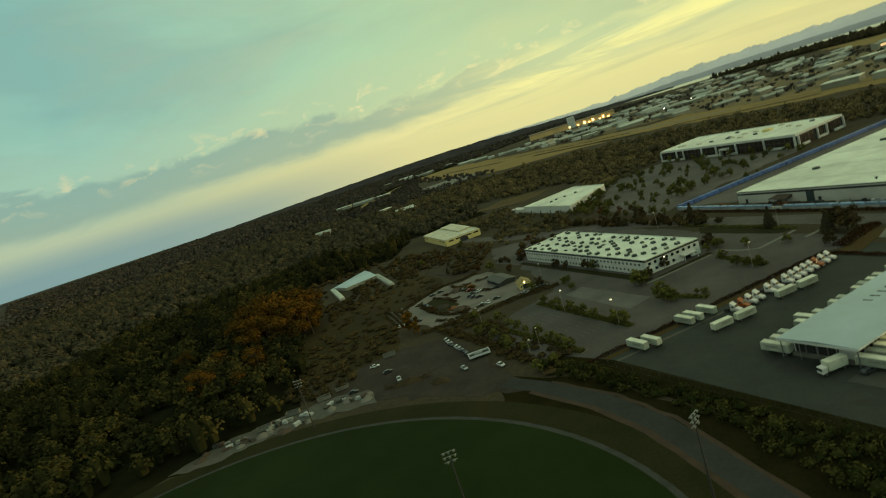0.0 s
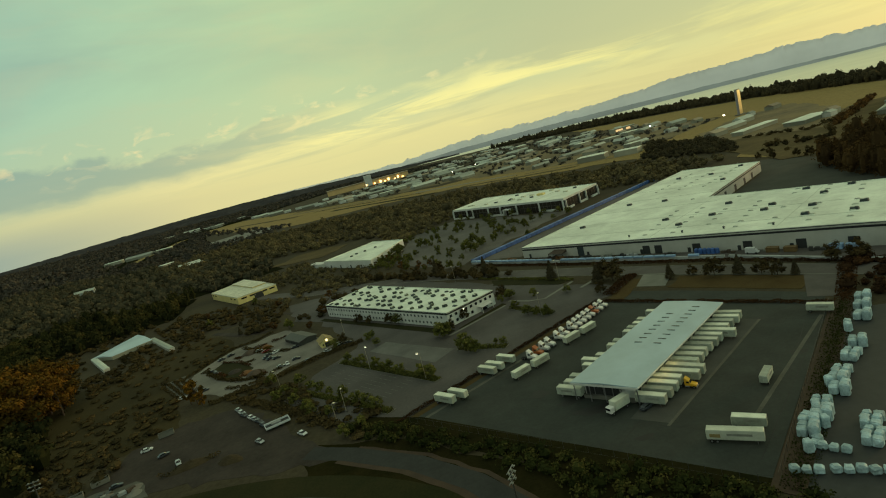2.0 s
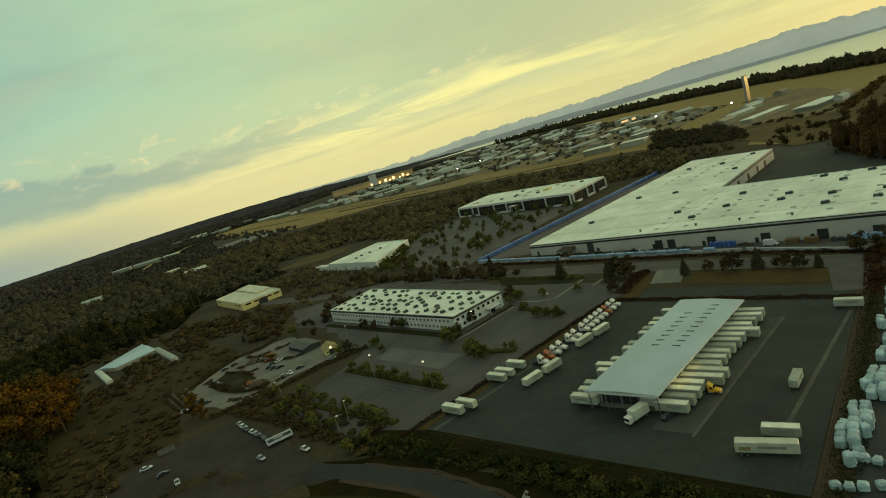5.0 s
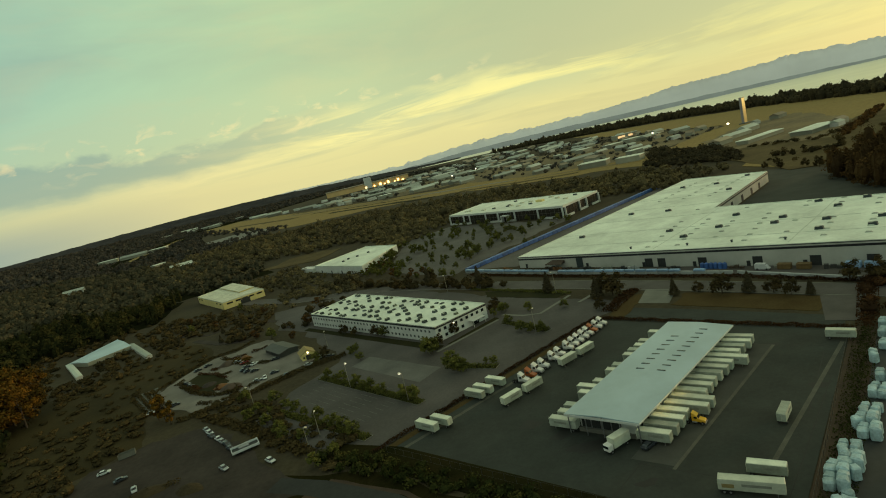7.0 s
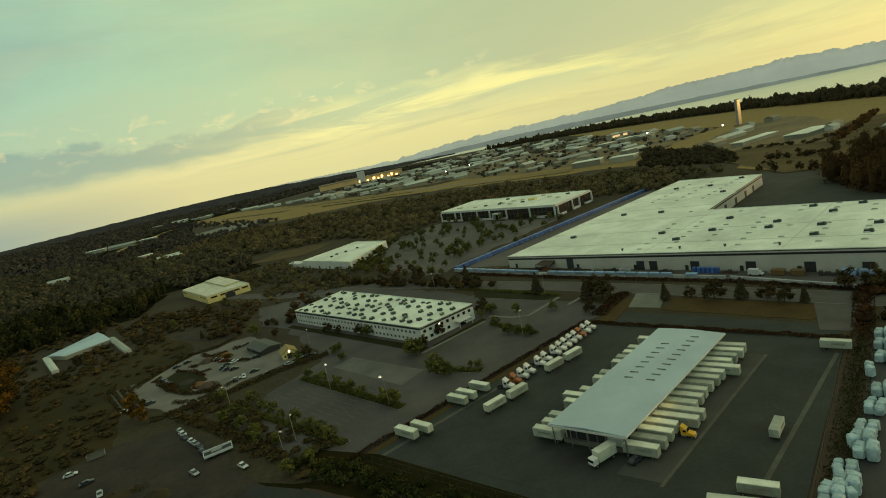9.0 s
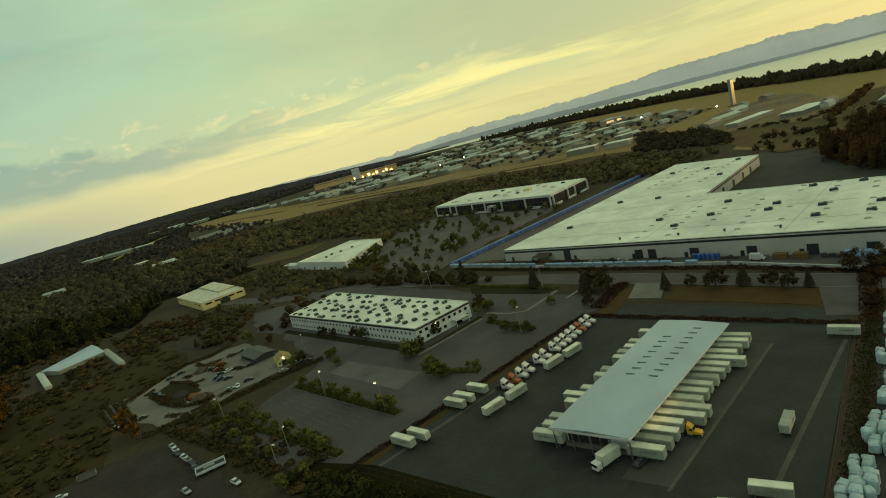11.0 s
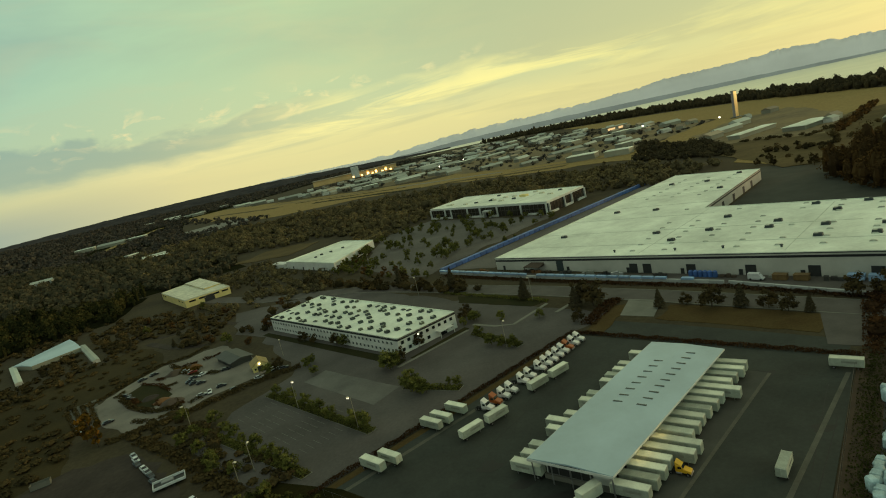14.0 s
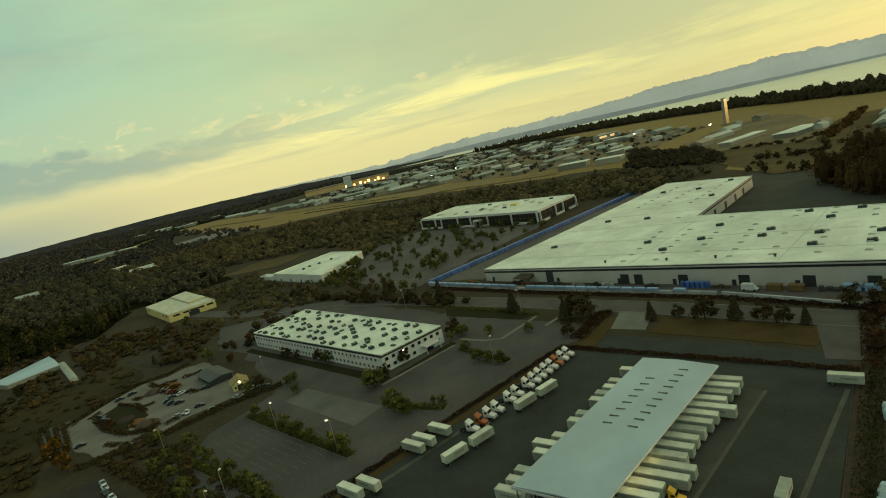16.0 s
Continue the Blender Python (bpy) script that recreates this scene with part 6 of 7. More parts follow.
# ---- lamps on poles ----
def light_pole(x, y, h, lit, label):
    p = thing("light_pole", label, "street lamp", Matrix.Translation((x, y, 0)), "light poles")
    part("base", tube(bmesh.new(), (0, 0, -0.1), (0, 0, 0.7), 0.32, 0.30, 10), M["concrete"], p)
    part("pole", tube(bmesh.new(), (0, 0, 0.5), (0, 0, h), 0.13, 0.07, 8), M["pole"], p)
    for a in (radians(x * 37 % 360),):
        head = bmesh.new()
        tube(head, (0, 0, h - 0.1), (0.7 * math.cos(a), 0.7 * math.sin(a), h + 0.05), 0.05, 0.05, 6)
        part("arm", head, M["pole"], p)
        hb = box(bmesh.new(), 0.6, 1.5, -0.3, 0.3, h - 0.05, h + 0.22, 0.06)
        bmesh.ops.rotate(hb, verts=hb.verts, cent=(0, 0, 0), matrix=Matrix.Rotation(a, 3, "Z"))
        head_ob = part("head", hb, M["lamp_off"], p)
        gb = box(bmesh.new(), 0.62, 1.48, -0.28, 0.28, h - (0.34 if lit else 0.12), h - 0.04, 0.05)
        bmesh.ops.rotate(gb, verts=gb.verts, cent=(0, 0, 0), matrix=Matrix.Rotation(a, 3, "Z"))
        part("lens", gb, M["lamp_soft"] if lit else M["lamp_off"], head_ob)
    return p


for x, y, h, lit in ((-25, 194.5, 11, True), (-50, 221, 11, True), (30.5, 231.5, 11, False), (-56, 183, 9, False), (-70, 285, 9, False), (-3, 339, 11, False), (52, 283, 11, False), (-92, 226, 9, False), (-40, 452, 11, False), (-59.2, 178, 7, False)):
    light_pole(x, y, h, lit, "tall tan pole with a pale lamp head")


def flood_mast(x, y, h, turn):
    p = thing("flood_mast", "tall mast with banked floodlights beside the playing field", "floodlight", pose(x, y, 0, 0, 0, turn), "floodlights round the field")
    part("mast", tube(bmesh.new(), (0, 0, -0.2), (0, 0, h + 1), 0.30, 0.14, 10), M["steel_dark"], p)
    for k in range(3):
        z = h - 1.2 + k * 1.2
        part("crossbar", box(bmesh.new(), -1.7, 1.7, -0.08, 0.08, z - 0.08, z + 0.08), M["steel"], p)
        for i in range(3 if k else 2):
            xx = (-1.3, 0, 1.3)[i] if k else (-0.8, 0.8)[i]
            bm = bmesh.new()
            tube(bm, (xx, -0.1, z + 0.1), (xx, -0.5, z - 0.12), 0.18, 0.33, 10)
            part("flood_lamp", bm, M["trim_grey"], p)
    return p


for x, y, a in ((-58, 82, 30), (-4, 86, 60), (-141, 142, 200)):
    flood_mast(x, y, 20, a)


# ---- fences, hedges, barriers ----
def fence(name, label, line, h, step, group="yard fence"):
    """A chain-link fence: posts, a top rail and a bottom rail."""
    f = thing(name, label, "fence", Matrix.Translation((line[0][0], line[0][1], 0)))
    x0, y0 = line[0]
    fp = mesh_of("post", tube(bmesh.new(), (0, 0, -0.1), (0, 0, h), 0.05, 0.05, 6), M["steel_dark"])
    for a, b in zip(line, line[1:]):
        n = max(1, int(math.dist(a, b) / step))
        for i in range(n):
            x, y = along(a, b, i / n)
            piece("post", fp, f, Matrix.Translation((x - x0, y - y0, 0)))
        for z in (0.15, h - 0.05):
            part("rail", tube(bmesh.new(), (a[0] - x0, a[1] - y0, z), (b[0] - x0, b[1] - y0, z), 0.03, 0.03, 5), M["steel_dark"], f)
    return f


fence("yard_fence", "dark chain-link fence round the freight yard", [(-33, 164), (57, 231), (120, 168), (51, 90)], 2.2, 3.6)
fence("front_fence", "dark chain-link fence along the front of the yard", [(-31, 161), (50, 89)], 2.2, 3.6)


def hedge(name, label, line, width, h, mat, seed, leaf=0.35, density=9.0):
    """A hedge of many small leaf sprays along a line."""
    rng = np.random.default_rng(seed)
    out = []
    for a, b in zip(line, line[1:]):
        d = math.dist(a, b)
        n = int(d * width * density)
        s = rng.uniform(0, 1, n)
        w = np.clip(rng.normal(0, 0.3, n), -0.55, 0.55) * width
        nx, ny = -(b[1] - a[1]) / d, (b[0] - a[0]) / d
        x = a[0] + (b[0] - a[0]) * s + nx * w
        y = a[1] + (b[1] - a[1]) * s + ny * w
        lump = 0.65 + 0.35 * np.sin(s * d * 0.7 + seed) * np.sin(s * d * 0.23 + 1)
        z = 0.1 + h * lump * rng.uniform(0.15, 1, n) * np.clip(1.1 - np.abs(w) / width, 0.2, 1)
        out.append(np.stack([x, y, z], 1))
    c = np.concatenate(out)
    return tagged(new(name, quads_mesh(name, leaf_quads(rng, c, np.full(len(c), leaf), 0.2), mat)), label, "hedge", kind="stuff")


hedge("fence_hedge", "rust-brown hedge along the yard fence", [(-36, 163), (57, 232.5)], 2.0, 1.3, M["leaf_rust"], 21, 0.22, 26)
hedge("fence_hedge", "rust-brown hedge behind the yard", [(57, 232), (121, 168)], 2.6, 1.4, M["leaf_rust"], 22, 0.22, 26)
woods("bank_shrubs", "dark green shrubs and brambles on the bank before the yard", [(-54, 168), (-44, 155), (-21, 138.5), (-5, 123), (6, 109), (15, 95), (28, 77), (42, 60), (60, 80), (48, 87), (8, 123), (-31, 158), (-44, 166)], 3.3, 3.0, 2.7, M["leaf_bank"], 23, per=64, leaf=0.36, core=0.4)
slab("brown_verge", strip([(50, 86), (124, 167)], 6.5), 0.17, M["hedge_soil"], "red-brown bare verge beside the yard", "grass")
hedge("side_shrubs", "low dark red-brown shrubs beside the yard", [(52, 86), (124, 166)], 5.5, 1.3, M["leaf_bank"], 24, 0.24, 8)
hedge("side_shrubs", "dark brown-green shrubs beside the street", [(124, 166), (150, 198), (178, 190)], 5.5, 2.2, M["leaf_rust"], 25, 0.33, 8)
hedge("barrier_hedge", "low rust-brown hedge along the warehouse barrier", [(14, 370), (60, 314), (126, 240), (160, 192), (190, 150)], 4, 1.3, M["leaf_rust"], 25, 0.4, 6)
hedge("lot_hedge", "low green hedge beside the street", [(12, 330), (36, 302), (58, 276)], 3.0, 1.6, M["leaf"], 26, 0.35, 8)
hedge("nursery_hedge", "dark hedge along the landscaping yard", [(-127, 230), (-103, 240), (-78, 258), (-58, 266)], 5, 2.0, M["leaf_dark"], 27, 0.32, 11)
hedge("nursery_hedge", "dark hedge along the gravel yard", [(-160, 276), (-154, 297), (-145, 318), (-132, 322), (-124, 333)], 3, 1.5, M["leaf_dark"], 28, 0.4, 6)
hedge("lot_hedge", "dark hedge between the lots", [(-112, 226), (-92, 208), (-64, 180), (-58, 172)], 5, 2.4, M["leaf_dark"], 29, 0.45, 6)
hedge("island_shrubs", "rust shrubs on the driveway island", [(64, 236), (74, 248), (84, 258)], 6, 2.0, M["leaf_rust"], 30, 0.4, 7)

hedge("potted_shrubs", "dark potted shrubs round a plant bed", [(-146, 279), (-132, 262), (-120, 252.5), (-107, 250), (-111, 259)], 3.0, 2.2, M["leaf_dark"], 58, 0.34, 14)
hedge("potted_shrubs", "rows of dark potted shrubs on the gravel yard", [(-142, 292), (-130, 285), (-120, 273)], 2.2, 1.4, M["leaf_rust"], 51, 0.3, 9)
hedge("potted_shrubs", "rows of dark potted shrubs on the gravel yard", [(-121, 262), (-112, 258), (-108, 252)], 5.5, 1.8, M["leaf_rust"], 52, 0.34, 10)
hedge("potted_shrubs", "rows of rust potted shrubs on the gravel yard", [(-129, 300), (-122, 299), (-115, 294)], 5.5, 2.8, M["leaf_autumn"], 53, 0.36, 11)
for n, (a, b) in enumerate((((-137, 272), (-131, 265)), ((-124, 246), (-117, 243)), ((-112, 243), (-105, 248)), ((-136, 296), (-131, 291)), ((-150, 281), (-147, 286)), ((-103, 252), (-99, 256)), ((-118, 309), (-110, 314)), ((-126, 279), (-121, 283)), ((-136, 313), (-127, 301)), ((-131, 306), (-120, 307)), ((-127, 298), (-112, 288)))):
    hedge("potted_shrubs", "dark clump of potted shrubs on the gravel yard", [a, b], 3.0, 1.6, M["leaf_dark" if n % 3 else "leaf_rust"], 120 + n, 0.28, 12)
hedge("potted_shrubs", "rows of dark potted shrubs on the gravel yard", [(-108, 288), (-101, 283)], 4.0, 1.3, M["leaf_dark"], 54, 0.3, 9)

# rows of young plants on pale ground beside the gravel yard
slab("nursery_rows_pavement", ragged([(-173, 280), (-152, 251), (-143, 248), (-141, 257), (-162, 286)], 4, 1.5, 57), 0.075, M["track"], "pale ground under rows of nursery plants", "gravel")
for i in range(4):
    o = i * 3.2
    hedge("nursery_row", "row of dark young plants on pale ground", [(-171.5 + o * 0.8, 278 + o * 0.62), (-150 + o * 0.55, 250 + o * 0.62)], 1.9, 1.1, M["leaf_dark"], 90 + i, 0.24, 16)

# pale barrier along the warehouse front, with blue and white blocks on it
barrier = thing("concrete_barrier", "pale concrete barrier along the warehouse yard", "barrier", Matrix.Translation((12, 379, 0)))
blk = mesh_of("block", box(bmesh.new(), -2.9, 2.9, -0.5, 0.5, -0.1, 1.5, 0.08), M["concrete_pale"])
cap = mesh_of("block", box(bmesh.new(), -2.6, 2.6, -0.9, 0.9, 1.5, 2.5, 0.1), M["pale_blue"])
line = [(12, 379), (62, 318), (127, 245), (158, 196), (192, 150)]
for a, b in zip(line, line[1:]):
    d = math.dist(a, b)
    for i in range(int(d / 6)):
        m = face_pose((a[0] - 12, a[1] - 379), (b[0] - 12, b[1] - 379), 3 + i * 6, 0)
        piece("block", blk, barrier, m)
        at = m.translation.x + 12
        if any(lo < at < hi for lo, hi in ((0, 57.5), (62, 76.5), (79, 101), (103.5, 108.5), (112.5, 117))):
            piece("blue_block", cap, barrier, m)
blue_row = thing("blue_crate_row", "long row of blue plastic crates beside the warehouse", "crates", Matrix.Translation((12, 379, 0)))
crate = mesh_of("crate", box(bmesh.new(), -2.8, 2.8, -1.6, 1.6, 0, 2.6, 0.15), M["blue"])
for i in range(44):
    piece("crate", crate, blue_row, face_pose((1, 3), (206, 166), 3 + i * 5.9, 0))
stack = thing("blue_tank_stack", "row of blue plastic tanks beside the warehouse wall", "tanks", pose(124.2, 260.2, 0.1, 0, 0, -49))
for i in range(6):
    bm = bmesh.new()
    tube(bm, (-5.4 + i * 2.1, 0, 0.0), (-5.4 + i * 2.1, 0, 2.5), 1.0, 1.0, 14)
    tube(bm, (-5.4 + i * 2.1, 0, 2.5), (-5.4 + i * 2.1, 0, 2.9), 1.0, 0.45, 14)
    part("tank", bm, M["blue"], stack)
for k, (x, y, mt, lab) in enumerate(((143.5, 236.5, "cab_yellow_dull", "rusty yellow skip beside the warehouse"), (148.5, 231, "cab_yellow_dull", "rusty yellow skip beside the warehouse"), (161, 219, "pale_blue", "pale crates beside the warehouse"), (165, 214, "pale_blue", "pale crates beside the warehouse"))):
    c = thing("skip" if k < 2 else "crate_stack", lab, "container", pose(x, y, 0.1, 0, 0, -50))
    part("body", box(bmesh.new(), -2.6, 2.6, -1.4, 1.4, 0.0, 2.2, 0.15), M[mt], c)
    part("lid", box(bmesh.new(), -2.7, 2.7, -1.5, 1.5, 2.2, 2.4, 0.05), M[mt], c)

# loose goods along the warehouse wall
yard_rng = random.Random(23)
for sdist, mt, lab in ((-6, "mulch", "stack of orange-brown pallets beside the warehouse"), (26, "soil", "stack of brown crates under the canopy"), (33, "mulch", "stack of rusty brown crates beside the canopy"), (39, "soil", "stack of dark brown crates beside the canopy"), (52, "steel_dark", "dark steel rack beside the warehouse"), (66, "trim_grey", "grey pallets beside the warehouse"), (76, "dark", "dark stacked tyres beside the warehouse"), (82, "concrete_pale", "pale blocks beside the warehouse"), (104, "steel_dark", "dark steel rack beside the warehouse"), (134, "soil", "brown crates beside the warehouse"), (153, "trim_grey", "grey pallets beside the warehouse"), (172, "steel_dark", "dark steel rack beside the warehouse")):
    m = face_pose((46, 356), (170, 213), sdist, 0.09, 3.0 + yard_rng.uniform(0, 2))
    goods = thing("goods_stack", lab, "stack", m, "goods along the warehouse")
    for i in range(3):
        w, h = yard_rng.uniform(0.7, 1.1), yard_rng.uniform(0.9, 2.0)
        part("crate", box(bmesh.new(), -w, w, -0.8, 0.8, 0, h, 0.06), M[mt], goods).matrix_basis = pose(i * 2.3 - 2.3, yard_rng.uniform(-0.5, 0.5), 0, 0, 0, yard_rng.uniform(-12, 12))

# wrapped bundles in the storage yard
def make_bundle(name, label, seed, nx, ny, size, low, high):
    """A stack of wrapped columns, each a rounded uneven block."""
    rngb = random.Random(seed)
    b = thing(name, label, "bundle", group="wrapped bundles")
    for i in range(nx):
        for j in range(ny):
            h = rngb.uniform(low, high)
            s = size * rngb.uniform(0.42, 0.5)
            bm = box(bmesh.new(), -s, s, -s, s, 0, h, 0.38)
            for v in bm.verts:
                v.co += Vector((rngb.uniform(-0.16, 0.16), rngb.uniform(-0.16, 0.16), rngb.uniform(-0.1, 0.12) if v.co.z > 0.5 else 0))
            ob = part("package", bm, M["wrap"], b)
            ob.matrix_basis = pose((i - (nx - 1) / 2) * size + rngb.uniform(-0.2, 0.2), (j - (ny - 1) / 2) * size + rngb.uniform(-0.2, 0.2), 0.02, 0, 0, rngb.uniform(-8, 8))
    return b


kinds = [make_bundle("wrapped_bundle", "wide stack of pale blue-white wrapped bundles on dark asphalt", 1, 3, 2, 2.2, 2.0, 3.4),
         make_bundle("wrapped_bundle", "pale blue-white wrapped bundle stack on dark asphalt", 2, 2, 2, 2.2, 2.2, 3.5),
         make_bundle("wrapped_bundle", "single column of white plastic-wrapped goods", 3, 1, 1, 2.1, 3.0, 3.4),
         make_bundle("wrapped_bundle", "low row of wrapped white bundles on dark asphalt", 4, 3, 1, 2.2, 1.6, 2.2)]
rng = random.Random(8)
fresh = set()
for k, x, y, turn in ((1, 118.5, 151, 45), (2, 109, 145, 20), (2, 110.5, 147, 50), (1, 105, 136, 48), (0, 98.5, 130.5, 45), (0, 90, 123, 48), (1, 86.5, 119.5, 40), (2, 83.5, 119, 10), (1, 84, 115.5, 44), (0, 76, 111.5, 52), (1, 73.5, 107.5, 45),
                      (1, 69.5, 106, 40), (2, 71, 103.5, 0), (1, 66.5, 102.5, 46), (3, 64.5, 98, 40), (2, 62, 96.5, 0), (3, 67, 95, -40), (3, 57.5, 90.5, -25), (3, 64.5, 87.5, -22), (3, 70.5, 84.5, -22), (0, 80, 100.5, 46), (0, 76, 95, 48), (1, 124, 158, 45), (1, 129, 164, 40)):
    m = pose(x, y, 0.05, 0, 0, turn + rng.uniform(-6, 6))
    if k in fresh:
        copy_thing(kinds[k], m)
    else:
        kinds[k].matrix_basis = m
        fresh.add(k)

# worn lane and stall lines
def stripe(a, b, w=0.35, z=0.125, mat="paint_line", name="lane_line"):
    return slab(name, strip([a, b], w), z, M[mat], "worn pale line painted on asphalt", "marking", 0.02)


stripe((112, 161), (60, 114), 1.1, 0.118, "track", "yard_lane")
# oil stains; the first, largest patch also paints shade before the terminal end
for n, (x, y, rx, ry) in enumerate(((27, 138, 7, 3.4), (95, 170, 2.4, 1.8), (90, 141, 2.6, 1.6), (13, 157, 3.4, 2.2), (20, 147, 3, 2), (60, 150, 2.2, 1.5), (33, 118, 2.5, 1.6))):
    slab("stain_and_shade", [(x + rx * math.cos(a) * (1 + 0.3 * math.sin(3 * a + n)), y + ry * math.sin(a) * (1 + 0.3 * math.cos(2 * a + n))) for a in [i * 0.35 for i in range(18)]], 0.112, M["oil"], "dark patch on the yard asphalt, for oil stains and shade", "marking", 0.02)
for a, b in (((8, 130), (30, 152)), ((24, 116), (48, 138)), ((-8, 150), (16, 128)), ((52, 98), (96, 144)), ((78, 128), (104, 158)), ((14, 166), (52, 206)), ((34, 126), (60, 104)), ((88, 178), (112, 156))):
    stripe(a, b, 0.22, 0.113, "oil", "tar_seam")
stripe((-26, 161), (46, 212), 1.4, 0.118, "track", "yard_lane")
slab("dirt_strip", strip([(-33, 161.5), (20, 201), (54, 227)], 2.6), 0.125, M["dry_near"], "orange-brown dirt strip along the yard fence", "grass")
for u in (6, 17, 23, 34, 40, 51):
    for i in range(9):
        p = Vector((-80, 226)) + Vector((0.66, -0.75)) * u + Vector((0.75, 0.66)) * (3.5 + 2.7 * i)
        stripe(tuple(p), tuple(p + Vector((3.2, -3.65))), 0.15, 0.085, "paint_line", "stall_line")


# kerbed planting islands in the lot, a lawn along the office, a footpath
def island(line, width, label):
    """A planted bed inside a raised kerb."""
    isl = thing("planting_island", label, "planting bed", Matrix.Translation((line[0][0], line[0][1], 0)), "planting islands")
    x0, y0 = line[0]
    loc = [(x - x0, y - y0) for x, y in line]
    part("kerb", prism(bmesh.new(), strip(loc, width), 0, 0.20), M["concrete"], isl)
    part("bed", prism(bmesh.new(), strip([along(loc[0], loc[-1], 0.01), along(loc[0], loc[-1], 0.99)], width - 0.4), 0.1, 0.26), M["verge"], isl)


for n, line in enumerate((((-66, 241), (-20, 190)), ((-92, 227), (-60, 195)), ((-60, 195), (-38, 173)), ((20, 256), (36, 231)), ((-10, 218), (10, 206)))):
    island(list(line), 4.0, "long kerbed planting island with shrubs in the lot")
    hedge("island_plants", "low olive shrubs in a planting island", list(line), 3.4, 1.9, M["leaf"], 60 + n, 0.26, 14)
slab("office_lawn", [(-89.5, 333), (-92, 330), (-13, 240), (-9.5, 244)], 0.12, M["verge"], "strip of grass along the office wall", "grass")
slab("office_path", strip([(-13, 238), (18, 262)], 1.6), 0.16, M["concrete"], "pale footpath beside the office", "path")
slab("office_lawn", [(-8, 245), (-6, 243), (19, 264), (17, 267)], 0.12, M["verge"], "strip of grass along the office side", "grass")
slab("footpath", strip([(21, 267.9), (30, 259), (37.7, 256.1), (56.5, 273.2)], 1.7), 0.16, M["concrete"], "pale concrete footpath across the lot", "path")
slab("footpath", strip([(57.1, 258.7), (69.1, 268.4)], 1.8), 0.16, M["concrete"], "pale concrete footpath beside the street", "path")
slab("lot_lawn", ragged([(18, 318), (46.4, 294.3), (56.4, 276.4), (49.7, 274.1), (18.1, 305.7)], 4, 1.0, 92), 0.14, M["verge"], "strip of grass between lot and street", "grass")
hedge("berm_scrub", "low brown weeds on a dirt berm", [(-122, 168), (-112, 172), (-102, 175)], 2.6, 2.3, M["leaf_dark"], 140, 0.3, 7)
# rubble and blocks along the gravel strip
rng = random.Random(17)
for i in range(16):
    x, y = along((-190, 131), (-126, 164), i / 15)
    x, y = x + rng.uniform(-4, 4), y + rng.uniform(-4, 4)
    heap(*rng.choice((("rubble_mound", "small pale rubble mound on the gravel strip"), ("spoil_mound", "small grey spoil mound beside the field"))), x, y, rng.uniform(1.6, 3.2), rng.uniform(0.7, 1.5), M[rng.choice(("gravel", "soil", "soil", "concrete"))], 20.0 + i)

# pallets, blocks and crates left along the gravel strip
def block_stack(x, y, a, seed):
    rb = random.Random(seed)
    s = thing("block_stack", "loose stack of pallets and blocks on the gravel strip", "stack", pose(x, y, 0.07, 0, 0, a), "stacks along the gravel strip")
    for i in range(rb.randint(2, 4)):
        w, d, h = rb.uniform(0.7, 1.6), rb.uniform(0.6, 1.1), rb.uniform(0.6, 1.6)
        ob = part("block", box(bmesh.new(), -w, w, -d, d, 0, h, 0.08), M[rb.choice(("concrete_pale", "bark", "steel_dark", "steel_dark", "trim_grey", "soil"))], s)
        ob.matrix_basis = pose(i * 2.3 - 3 + rb.uniform(-0.3, 0.3), rb.uniform(-0.8, 0.8), 0, 0, 0, rb.uniform(-25, 25))


for i in range(13):
    x, y = along((-186, 134), (-132, 166), i / 12)
    block_stack(x + 3 * math.sin(i * 2.1), y + 4 * math.cos(i * 1.3) + 2, 30 + 40 * math.sin(i * 3.7), 80 + i)


# ---- single trees ----
KINDS = {
    "green": [make_tree("tree", "small green tree in a parking island", 31, 6, 2.3, M["leaf"], 1050, 0.28),
              make_tree("tree", "small yellow-green tree in a parking island", 32, 6, 2.5, M["leaf"], 1050, 0.28)],
    "dark": [make_tree("tree", "dark evergreen tree beside the street", 33, 9, 2.7, M["conifer"], 1100, 0.38, cone=True),
             make_tree("tree", "dark broad tree beside the street", 34, 9, 3.4, M["leaf_dark"], 1300, 0.36)],
    "rust": [make_tree("tree", "small rust-brown autumn tree beside the office", 35, 7, 2.8, M["leaf_russet"], 900, 0.30),
             make_tree("tree", "orange autumn tree at the edge of the wood", 36, 16, 5.6, M["leaf_autumn"], 3000, 0.32)],
}
KINDS["olive"] = [make_tree("tree", "tall olive-brown tree in front of the gravel yard", 37, 12, 2.7, M["leaf_autumn"], 1600, 0.42)]
HEIGHTS = {"olive": 12.0, "green": 6.0, "dark": 9.0, "rust": 7.0}
tree_rng = random.Random(3)
done = set()


def plant(kind, variant, x, y, h, z=0.0, slim=1.0):
    src = KINDS[kind][variant]
    s = h / (16.0 if src.name.startswith("tree") and (kind, variant) == ("rust", 1) else HEIGHTS[kind])
    m = Matrix.Translation((x, y, z)) @ Matrix.Rotation(tree_rng.uniform(0, 6.28), 4, "Z")
    s *= 1.08
    wide = s * slim * tree_rng.uniform(0.95, 1.2)
    if (kind, variant) in done:
        ob = copy_thing(src, m)
    else:
        ob = src
        ob.matrix_basis = m
        done.add((kind, variant))
    ob.scale = (wide, wide, s)


